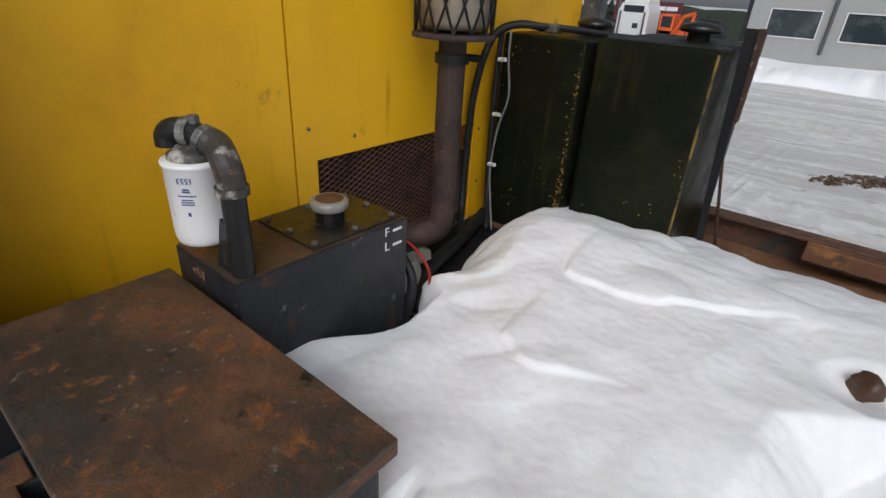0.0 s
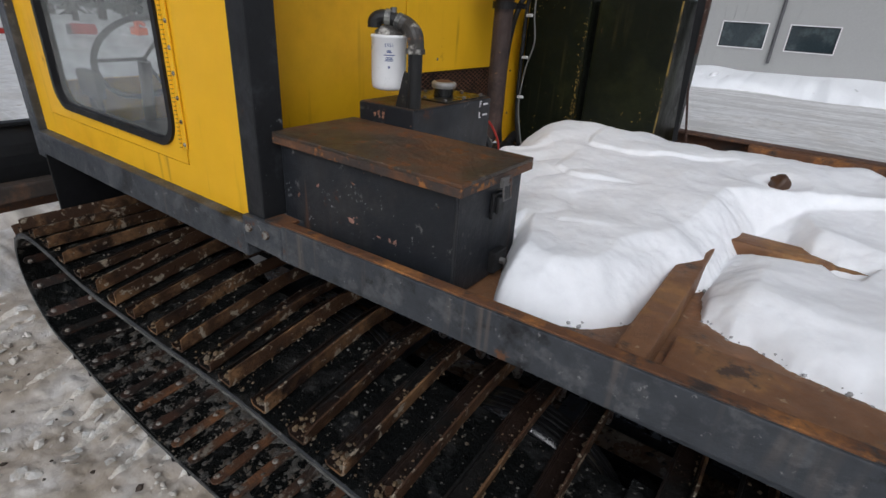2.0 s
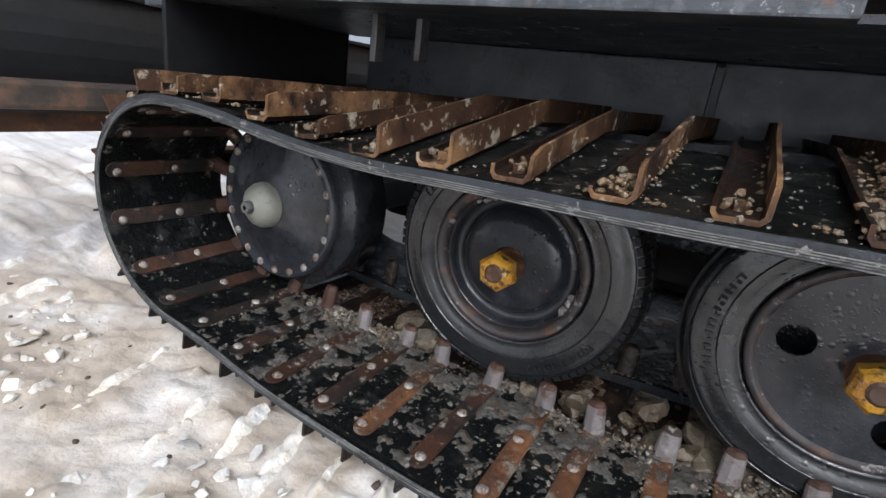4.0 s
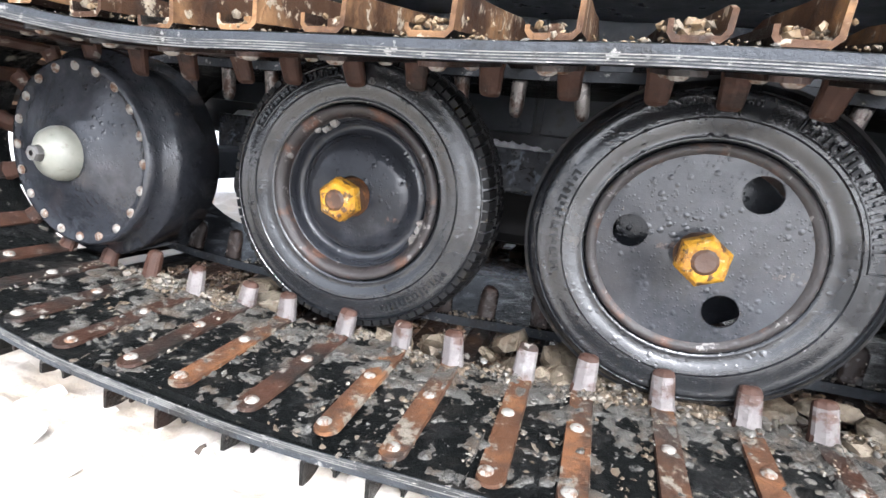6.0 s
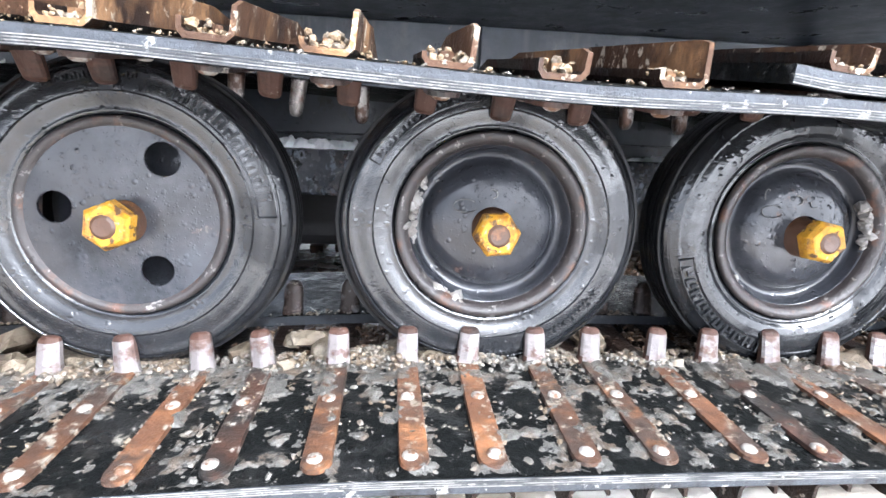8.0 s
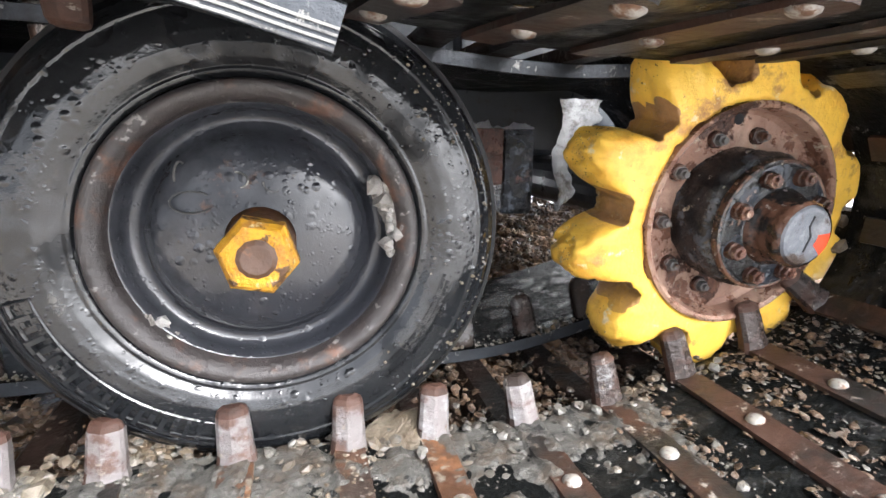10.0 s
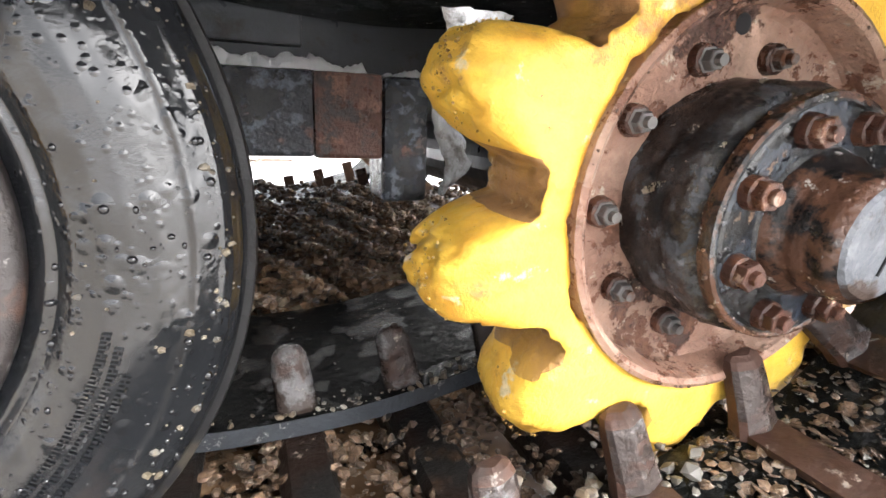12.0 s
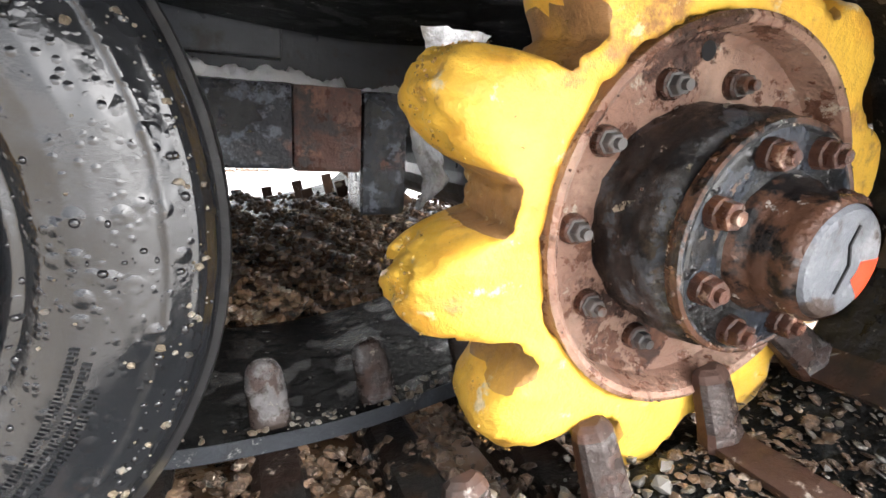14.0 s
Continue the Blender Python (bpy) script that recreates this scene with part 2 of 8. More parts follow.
M_slab = material("pale_mud_slab", (0.16, 0.13, 0.092), 0.5, layers=[((0.24, 0.21, 0.165), 14, 0.52, 0.62, 0.4), ((0.08, 0.056, 0.034), 24, 0.52, 0.6, 0.5)], bump=0.8, bump_scale=70, island=0.4)
M_plates = material("thin_pale_ice", (0.72, 0.72, 0.7), 0.25, layers=[((0.5, 0.46, 0.4), 20, 0.5, 0.6, 0.35)], bump=0.3, bump_scale=60, island=0.35)
M_toothgrit = material("yellow_grey_grit", (0.36, 0.22, 0.05), 0.45, layers=[((0.26, 0.14, 0.045), 20, 0.5, 0.6, 0.4)], bump=0.3, bump_scale=120, island=0.6)
# wet rust, darkened to stand for the shade in the bolt recesses
M_shadering = material("bore_shade_and_rust", (0.045, 0.017, 0.01), 0.25, layers=[((0.1, 0.04, 0.02), 30, 0.52, 0.6, 0.4)], bump=0.4, bump_scale=90)
M_clod = material("dirty_snow_clod", (0.7, 0.67, 0.62), 0.5, bump=0.3, bump_scale=90, island=0.5)
M_icesnow = material("granular_snow", (0.82, 0.82, 0.83), 0.55, bump=0.3, bump_scale=120, grain=0.03)
M_grit = material("wet_brown_gravel", (0.17, 0.108, 0.066), 0.25, layers=[((0.24, 0.19, 0.135), 16, 0.55, 0.62, 0.4), ((0.02, 0.016, 0.013), 21, 0.54, 0.62, 0.25)], bump=0.3, bump_scale=70, island=0.75)
M_mudgrit = material("wet_mud_and_grit", (0.075, 0.048, 0.03), 0.3, layers=[((0.16, 0.1, 0.06), 24, 0.5, 0.6, 0.4), ((0.3, 0.25, 0.2), 60, 0.58, 0.64, 0.4), ((0.015, 0.012, 0.01), 12, 0.56, 0.63, 0.2)], bump=0.8, bump_scale=60, island=0.6)
M_patch = material("wet_red_brown_patch", (0.085, 0.034, 0.022), 0.3, layers=[((0.02, 0.013, 0.011), 16, 0.5, 0.58, 0.3), ((0.17, 0.08, 0.05), 30, 0.56, 0.63, 0.5)], bump=0.6, bump_scale=60)
M_chip = material("yellow_paint_chip", (0.36, 0.235, 0.04), 0.6, bump=0.1, island=0.5)
M_stuckgrit = material("ochre_wet_grit", (0.17, 0.145, 0.105), 0.25, layers=[((0.1, 0.095, 0.085), 60, 0.5, 0.6, 0.2)], bump=0.3, bump_scale=150, island=0.5)
M_post = material("black_post_paint", (0.017, 0.018, 0.02), 0.45, layers=[((0.034, 0.036, 0.04), 12, 0.55, 0.65, 0.5), ((0.14, 0.14, 0.14), 40, 0.66, 0.69, 0.6), (RUST, 8, 0.68, 0.73, 0.8)], bump=0.2, bump_scale=45, spec=0.3)
M_hangice = material("grey_glassy_ice", (0.42, 0.43, 0.44), 0.12, layers=[((0.2, 0.19, 0.18), 30, 0.5, 0.6, 0.15)], bump=0.5, bump_scale=90)
M_film = material("grey_ice_film", (0.078, 0.075, 0.068), 0.32, layers=[((0.06, 0.046, 0.034), 30, 0.48, 0.58, 0.35), ((0.14, 0.137, 0.13), 60, 0.57, 0.66, 0.3), ((0.028, 0.028, 0.027), 44, 0.56, 0.63, 0.25)], bump=0.6, bump_scale=110, spec=0.3)
M_pegbright = material("bare_worn_peg", (0.22, 0.2, 0.185), 0.28, 0.6, layers=[((0.07, 0.04, 0.028), 24, 0.48, 0.56, 0.5)], bump=0.3, bump_scale=80)
M_icerim = material("thawing_ice_rim", (0.5, 0.51, 0.52), 0.12, layers=[((0.3, 0.3, 0.3), 30, 0.5, 0.6, 0.1)], bump=0.4, bump_scale=120, island=0.4)
M_ridge = material("chalky_packed_snow", (0.7, 0.66, 0.59), 0.65, layers=[((0.54, 0.46, 0.36), 7, 0.5, 0.62, 0.6), ((0.82, 0.8, 0.77), 16, 0.54, 0.62, 0.6)], bump=0.6, bump_scale=60, grain=0.1)
M_fleck = material("grey_primer_fleck", (0.15, 0.155, 0.155), 0.6, bump=0.1, island=0.5)
M_stud = material("wet_red_rust_stud", (0.06, 0.024, 0.015), 0.25, layers=[((0.13, 0.055, 0.03), 30, 0.52, 0.62, 0.4), ((0.34, 0.25, 0.2), 60, 0.6, 0.65, 0.4)], bump=0.4, bump_scale=110)
M_barrel = material("wet_brown_shaft", (0.085, 0.042, 0.027), 0.16, layers=[((0.012, 0.011, 0.011), 18, 0.5, 0.56, 0.1), ((0.18, 0.1, 0.065), 24, 0.57, 0.64, 0.3), ((0.36, 0.33, 0.3), 60, 0.62, 0.66, 0.4)], bump=0.45, bump_scale=60, drops=0.4, wet=(22.0, 0.45, 0.55, 0.3, 0.9))
M_redpaint = material("red_orange_marking", (0.55, 0.045, 0.012), 0.5, grain=0.1)
M_beltwet = material("wet_black_belt", (0.004, 0.0043, 0.0045), 0.14, layers=[((0.011, 0.0105, 0.01), 9, 0.56, 0.66, 0.2), ((0.2, 0.19, 0.175), 80, 0.65, 0.68, 0.4)], bump=0.8, bump_scale=40, rough_var=0.06, wet=(22.0, 0.54, 0.6, 0.03, 0.55))
M_rim = material("rusty_rim", (0.032, 0.027, 0.026), 0.35, layers=[((0.1, 0.05, 0.032), 14, 0.54, 0.64, 0.6), ((0.2, 0.19, 0.18), 44, 0.6, 0.64, 0.4)], bump=0.4, bump_scale=70)
M_hub = material("greasy_brown_steel", (0.07, 0.035, 0.02), 0.42, layers=[((0.2, 0.09, 0.035), 26, 0.54, 0.64, 0.6)], bump=0.25, bump_scale=80)
M_pocket = material("dirty_yellow_pocket", (0.5, 0.28, 0.055), 0.4, layers=[((0.34, 0.185, 0.075), 8, 0.42, 0.55, 0.5), ((0.15, 0.066, 0.022), 18, 0.57, 0.64, 0.5), ((0.62, 0.5, 0.3), 34, 0.62, 0.67, 0.4)], bump=0.6, bump_scale=50)
M_flange = material("pink_brown_rusted_flange", (0.28, 0.158, 0.112), 0.32, layers=[((0.38, 0.25, 0.185), 12, 0.5, 0.62, 0.4), ((0.055, 0.025, 0.017), 7, 0.54, 0.57, 0.12), ((0.15, 0.072, 0.046), 30, 0.54, 0.58, 0.25), ((0.46, 0.4, 0.32), 46, 0.62, 0.66, 0.4)], bump=0.8, bump_scale=50, drops=0.5)
M_shaft = material("worn_grey_shaft_end", (0.1, 0.108, 0.122), 0.4, 0.1, layers=[((0.17, 0.175, 0.185), 26, 0.52, 0.62, 0.4), ((0.035, 0.022, 0.016), 24, 0.55, 0.6, 0.4)], bump=0.5, bump_scale=60)
M_greasy = material("greasy_black_hub", (0.009, 0.0092, 0.0095), 0.16, layers=[((0.04, 0.03, 0.021), 14, 0.56, 0.62, 0.25), ((0.045, 0.05, 0.057), 26, 0.53, 0.58, 0.15), ((0.26, 0.22, 0.16), 50, 0.63, 0.66, 0.5)], bump=0.7, bump_scale=45, drops=0.4, rough_var=0.06, bump_dist=0.014, wet=(30.0, 0.42, 0.52, 0.3, 1.0))
M_orange = material("orange_paint", (0.75, 0.12, 0.02), 0.5, grain=0.05)
M_red = material("red_paint", (0.36, 0.025, 0.015), 0.45, grain=0.06)
M_cap = material("grey_green_cap_paint", (0.2, 0.2, 0.17), 0.4, layers=[((0.1, 0.08, 0.06), 20, 0.56, 0.66, 0.6)], bump=0.12)
M_hull = material("black_hull_paint_wet", (0.034, 0.039, 0.047), 0.36, layers=[((0.05, 0.05, 0.052), 5, 0.54, 0.7, 0.5), ((0.02, 0.014, 0.01), 14, 0.58, 0.66, 0.4)], bump=0.2, bump_scale=30)
M_hullside = material("washed_blue_black_hull_paint", (0.046, 0.053, 0.063), 0.34, layers=[((0.085, 0.09, 0.1), 5, 0.52, 0.68, 0.5), ((0.02, 0.018, 0.016), 9, 0.58, 0.66, 0.4), ((0.2, 0.19, 0.17), 40, 0.66, 0.7, 0.5)], bump=0.2, bump_scale=30, runs=((0.12, 0.12, 0.12), 0.56, 0.7))
M_beam = material("peeling_black_beam_paint", (0.014, 0.016, 0.021), 0.22, layers=[((0.07, 0.025, 0.014), 9, 0.6, 0.66, 0.5), ((0.085, 0.095, 0.115), 38, 0.53, 0.58, 0.25), ((0.008, 0.008, 0.009), 20, 0.54, 0.58, 0.15)], bump=0.6, bump_scale=60)
M_lip = material("orange_rusted_lip", (0.13, 0.056, 0.024), 0.7, layers=[((0.36, 0.15, 0.04), 7, 0.5, 0.62, 0.85), ((0.035, 0.025, 0.02), 16, 0.54, 0.63, 0.6), ((0.03, 0.03, 0.03), 6, 0.59, 0.68, 0.6)], bump=0.4, bump_scale=80)
M_deck = material("wet_rusted_deck", (0.19, 0.094, 0.045), 0.45, layers=[((0.28, 0.14, 0.07), 9, 0.5, 0.62, 0.6), ((0.05, 0.028, 0.018), 7, 0.56, 0.64, 0.3), ((0.34, 0.25, 0.17), 50, 0.61, 0.65, 0.6)], bump=0.5, bump_scale=50)
M_deckbeam = material("rusted_deck_channel", (0.19, 0.088, 0.038), 0.55, layers=[((0.34, 0.175, 0.065), 6, 0.5, 0.62, 0.7), ((0.06, 0.032, 0.019), 12, 0.57, 0.65, 0.5), ((0.34, 0.24, 0.145), 45, 0.62, 0.66, 0.6)], bump=0.5, bump_scale=60)
M_ventmesh = material("rusty_vent_mesh", (0.2, 0.1, 0.065), 0.7, layers=[((0.05, 0.03, 0.022), 10, 0.5, 0.65, 0.8)], bump=0.1)
M_gasket = material("black_rubber_trim", (0.015, 0.015, 0.016), 0.5, layers=[((0.06, 0.055, 0.05), 25, 0.6, 0.7, 0.7)], bump=0.1, spec=0.3)
M_seat = material("grey_vinyl", (0.18, 0.18, 0.17), 0.6, bump=0.1)
M_blade = material("scratched_black_blade", (0.02, 0.021, 0.023), 0.45, layers=[((0.12, 0.115, 0.11), 6, 0.63, 0.7, 0.6), (RUST, 4, 0.64, 0.74, 0.8)], bump=0.15, spec=0.3)
M_bladepipe = material("rusty_dark_tube", (0.05, 0.04, 0.035), 0.6, layers=[((0.14, 0.08, 0.05), 5, 0.54, 0.66, 0.8)], bump=0.2)
M_boxblack = material("scratched_black_box_paint", (0.018, 0.02, 0.024), 0.42, layers=[((0.04, 0.039, 0.039), 4, 0.5, 0.68, 0.55), ((0.12, 0.118, 0.115), 24, 0.635, 0.67, 0.6), ((0.09, 0.042, 0.026), 7, 0.63, 0.69, 0.8), ((0.32, 0.16, 0.1), 19, 0.665, 0.69, 0.8)], bump=0.25, bump_scale=40, spec=0.3, runs=((0.11, 0.055, 0.032), 0.6, 0.7))
M_boxlid = material("rust_stained_lid", (0.052, 0.04, 0.03), 0.46, layers=[((0.13, 0.06, 0.028), 5, 0.46, 0.58, 0.7), ((0.2, 0.08, 0.025), 21, 0.57, 0.62, 0.85), ((0.013, 0.012, 0.012), 11, 0.6, 0.65, 0.4), ((0.19, 0.15, 0.11), 60, 0.62, 0.66, 0.7)], bump=0.5, bump_scale=70, spec=0.4)
M_lidlip = material("rusty_lid_edge", (0.05, 0.035, 0.028), 0.6, layers=[((0.12, 0.056, 0.028), 6, 0.46, 0.56, 0.7), ((0.32, 0.13, 0.035), 20, 0.55, 0.62, 0.8)], bump=0.3, bump_scale=80)
M_plate = material("glossy_black_plate", (0.012, 0.012, 0.011), 0.3, layers=[((0.1, 0.08, 0.05), 28, 0.66, 0.72, 0.6)], bump=0.12)
M_capmetal = material("dull_cap_metal", (0.33, 0.32, 0.3), 0.5, 0.3, layers=[((0.3, 0.17, 0.09), 14, 0.5, 0.62, 0.7)], bump=0.1)
M_castgrey = material("grey_cast_metal", (0.22, 0.22, 0.2), 0.45, 0.2, layers=[((0.05, 0.05, 0.05), 24, 0.5, 0.62, 0.5)], bump=0.2)
M_pipe = material("black_pipe_paint", (0.018, 0.018, 0.018), 0.4, layers=[((0.12, 0.11, 0.09), 24, 0.62, 0.7, 0.6)], bump=0.12, spec=0.3)
M_elbow = material("scuffed_elbow", (0.05, 0.045, 0.04), 0.45, layers=[((0.42, 0.4, 0.36), 22, 0.55, 0.65, 0.5), ((0.22, 0.11, 0.05), 30, 0.6, 0.68, 0.7)], bump=0.2)
M_blueprint = material("blue_print", (0.03, 0.06, 0.22), 0.5, bump=0.0, grain=0.02)
M_exhaust = material("brown_rusted_exhaust", (0.042, 0.026, 0.022), 0.75, layers=[((0.085, 0.052, 0.045), 7, 0.55, 0.7, 0.8), ((0.02, 0.014, 0.012), 12, 0.5, 0.64, 0.8), ((0.16, 0.085, 0.045), 30, 0.64, 0.69, 0.8)], bump=0.25)
M_muffler = material("scorched_muffler", (0.35, 0.3, 0.24), 0.5, 0.3, layers=[((0.1, 0.05, 0.035), 4, 0.5, 0.62, 0.8)], bump=0.15)
M_greenedge = material("chipped_yellow_edge", (0.2, 0.13, 0.022), 0.55, layers=[((0.014, 0.014, 0.008), 9, 0.46, 0.54, 0.5)], bump=0.3)
M_cable = material("grey_cable", (0.2, 0.2, 0.19), 0.5, bump=0.05)
M_gutter = material("dark_grey_gutter", (0.09, 0.09, 0.095), 0.5, bump=0.02)
M_maroon = material("maroon_billboard", (0.1, 0.02, 0.03), 0.5, bump=0.02)
M_bark = material("bark", (0.06, 0.045, 0.035), 0.9)
M_needles = material("conifer_needles", (0.03, 0.042, 0.026), 0.8, grain=0.3, grain_scale=3.0)
# the sky's bluish reflection is put into the glass colour as pale patches
M_paleglass = material("painted_sky_window_glass", (0.03, 0.042, 0.048), 0.05, layers=[((0.075, 0.095, 0.1), 1.3, 0.44, 0.6, 0.08)], bump=0.02, bump_scale=2, rough_var=0.02)
M_darkglass = material("dark_window_glass", (0.02, 0.025, 0.03), 0.08, bump=0.0, rough_var=0.02)


def snow_ground(name):
    """Packed snow: pale and brownish sheets, streaks along the yard's tracks, grit."""
    m = material(name, (0.84, 0.835, 0.825), 0.42, layers=[((0.6, 0.56, 0.5), 0.5, 0.5, 0.7, 0.5), ((0.4, 0.34, 0.27), 3.5, 0.6, 0.72, 0.6), ((0.14, 0.11, 0.085), 16, 0.69, 0.73, 0.7)], bump=0.5, bump_scale=22, grain=0.12, grain_scale=5, bump_dist=0.02)
    n, l = m.node_tree.nodes, m.node_tree.links
    bsdf = n["Principled BSDF"]
    old = bsdf.inputs["Base Color"].links[0].from_socket
    tc, mp, nz = n.new("ShaderNodeTexCoord"), n.new("ShaderNodeMapping"), n.new("ShaderNodeTexNoise")
    mp.inputs["Scale"].default_value = (0.22, 3.4, 1.0)
    mp.inputs["Rotation"].default_value = (0, 0, radians(-4))
    nz.inputs["Scale"].default_value, nz.inputs["Detail"].default_value, nz.inputs["Roughness"].default_value = 1.0, 9.0, 0.7
    l.new(tc.outputs["Object"], mp.inputs["Vector"])
    l.new(mp.outputs[0], nz.inputs["Vector"])
    rng, mx = n.new("ShaderNodeMapRange"), n.new("ShaderNodeMix")
    rng.inputs["From Min"].default_value, rng.inputs["From Max"].default_value = 0.49, 0.53
    rng.inputs["To Max"].default_value = 0.75
    l.new(nz.outputs["Fac"], rng.inputs["Value"])
    mx.data_type = "RGBA"
    # the driven part of the yard is streaked, the field beyond is not
    yard, fade, part_ = n.new("ShaderNodeVectorMath"), n.new("ShaderNodeMapRange"), n.new("ShaderNodeMath")
    yard.operation, part_.operation = "DISTANCE", "MULTIPLY"
    yard.inputs[1].default_value = (4.0, 9.0, 0)
    fade.inputs["From Min"].default_value, fade.inputs["From Max"].default_value = 17.0, 10.0
    l.new(tc.outputs["Object"], yard.inputs[0])
    l.new(yard.outputs["Value"], fade.inputs["Value"])
    l.new(rng.outputs[0], part_.inputs[0])
    l.new(fade.outputs[0], part_.inputs[1])
    l.new(part_.outputs[0], mx.inputs[0])
    l.new(old, mx.inputs[6])
    mx.inputs[7].default_value = (0.56, 0.545, 0.525, 1)
    # trodden, muddied snow where people and the machine have passed
    away, reach, spots, both, mud = n.new("ShaderNodeVectorMath"), n.new("ShaderNodeMapRange"), n.new("ShaderNodeTexNoise"), n.new("ShaderNodeMath"), n.new("ShaderNodeMix")
    away.operation = "DISTANCE"
    away.inputs[1].default_value = (-0.9, -0.8, 0)
    l.new(tc.outputs["Object"], away.inputs[0])
    reach.inputs["From Min"].default_value, reach.inputs["From Max"].default_value = 4.5, 1.5
    l.new(away.outputs["Value"], reach.inputs["Value"])
    spots.inputs["Scale"].default_value, spots.inputs["Detail"].default_value, spots.inputs["Roughness"].default_value = 2.4, 8.0, 0.65
    l.new(tc.outputs["Object"], spots.inputs["Vector"])
    wide = n.new("ShaderNodeMapRange")
    wide.inputs["From Min"].default_value, wide.inputs["From Max"].default_value = 0.32, 0.54
    l.new(spots.outputs["Fac"], wide.inputs["Value"])
    both.operation = "MULTIPLY"
    l.new(reach.outputs[0], both.inputs[0])
    l.new(wide.outputs[0], both.inputs[1])
    mud.data_type = "RGBA"
    l.new(both.outputs[0], mud.inputs[0])
    l.new(mx.outputs[2], mud.inputs[6])
    mud.inputs[7].default_value = (0.42, 0.36, 0.29, 1)
    l.new(mud.outputs[2], bsdf.inputs["Base Color"])
    return m


M_ground = snow_ground("packed_icy_snow")


def glass(name, tint=(0.8, 0.85, 0.85), alpha=0.35):
    m = bpy.data.materials.new(name)
    m.use_nodes = True
    b = m.node_tree.nodes["Principled BSDF"]
    b.inputs["Base Color"].default_value = (*tint, 1)
    b.inputs["Roughness"].default_value, b.inputs["Transmission Weight"].default_value, b.inputs["IOR"].default_value = 0.0, 1.0, 1.45
    n, l = m.node_tree.nodes, m.node_tree.links
    dust, veil, spots = n.new("ShaderNodeBsdfDiffuse"), n.new("ShaderNodeMixShader"), n.new("ShaderNodeTexNoise")
    dust.inputs[0].default_value = (0.42, 0.42, 0.4, 1)
    spots.inputs["Scale"].default_value, spots.inputs["Detail"].default_value = 9.0, 8.0
    rng = n.new("ShaderNodeMapRange")
    rng.inputs["From Min"].default_value, rng.inputs["From Max"].default_value = 0.3, 0.75
    rng.inputs["To Min"].default_value, rng.inputs["To Max"].default_value = 0.05, 0.28
    l.new(spots.outputs["Fac"], rng.inputs["Value"])
    l.new(rng.outputs[0], veil.inputs[0])
    l.new(b.outputs[0], veil.inputs[1])
    l.new(dust.outputs[0], veil.inputs[2])
    l.new(veil.outputs[0], n["Material Output"].inputs["Surface"])
    return m


M_glass = glass("window_glass")


# ---- mesh helpers ----
def part(name, bm, mat, parent=None, label="", smooth=False):
    """Links a bmesh, whose places are the world's (or its repeat's own), as one mesh under its parent."""
    me = bpy.data.meshes.new(name)
    if smooth:
        for f in bm.faces:
            f.smooth = True
    bm.to_mesh(me)
    bm.free()
    me.materials.append(mat)
    ob = new(name, me)
    if parent is not None:
        ob.parent = parent
        ob.matrix_parent_inverse = parent.matrix_world.inverted()
    if label:
        ob["label"] = label
    return ob


def piece(name, me, m, parent):
    """One more object on a shared mesh, at the pose m."""
    ob = new(name, me)
    ob.parent = parent
    ob.matrix_parent_inverse = parent.matrix_world.inverted()
    ob.matrix_basis = m
    return ob


def mesh_of(name, bm, mat, smooth=False):
    me = bpy.data.meshes.new(name)
    if smooth:
        for f in bm.faces:
            f.smooth = True
    bm.to_mesh(me)
    bm.free()
    me.materials.append(mat)
    return me


def empty(name, at=(0, 0, 0)):
    ob = new(name)
    ob.location = at
    ob.matrix_world = Matrix.Translation(at)
    return ob


def block(x0, x1, y0, y1, z0, z1, bevel=0.0, bm=None, m=None, segments=2):
    made = bmesh.new()
    bmesh.ops.create_cube(made, size=1.0)
    bmesh.ops.scale(made, vec=(x1 - x0, y1 - y0, z1 - z0), verts=made.verts)
    if bevel:
        bmesh.ops.bevel(made, geom=list(made.edges), offset=bevel, segments=segments, profile=0.6, affect="EDGES")
    bmesh.ops.translate(made, vec=((x0 + x1) / 2, (y0 + y1) / 2, (z0 + z1) / 2), verts=made.verts)
    if m is not None:
        bmesh.ops.transform(made, matrix=m, verts=made.verts)
    return join(bm, made)


def join(bm, made):
    if bm is None:
        return made
    me = bpy.data.meshes.new("join")
    made.to_mesh(me)
    made.free()
    bm.from_mesh(me)
    bpy.data.meshes.remove(me)
    return bm


def lathe(profile, n=48, bm=None, m=None, arc=2 * math.pi):
    """Turns (radius, along) pairs about the y axis."""
    made = bmesh.new()
    full = abs(arc - 2 * math.pi) < 1e-6
    rings = []
    for k in range(n if full else n + 1):
        a = arc * k / n
        rings.append([made.verts.new((r * math.cos(a), y, r * math.sin(a))) for r, y in profile])
    for k in range(n):
        a, b = rings[k], rings[(k + 1) % len(rings)]
        for j in range(len(profile) - 1):
            if profile[j][0] < 1e-6 and profile[j + 1][0] < 1e-6:
                continue
            made.faces.new((a[j], a[j + 1], b[j + 1], b[j]))
    bmesh.ops.remove_doubles(made, verts=made.verts, dist=1e-5)
    bmesh.ops.recalc_face_normals(made, faces=made.faces)
    if m is not None:
        bmesh.ops.transform(made, matrix=m, verts=made.verts)
    return join(bm, made)


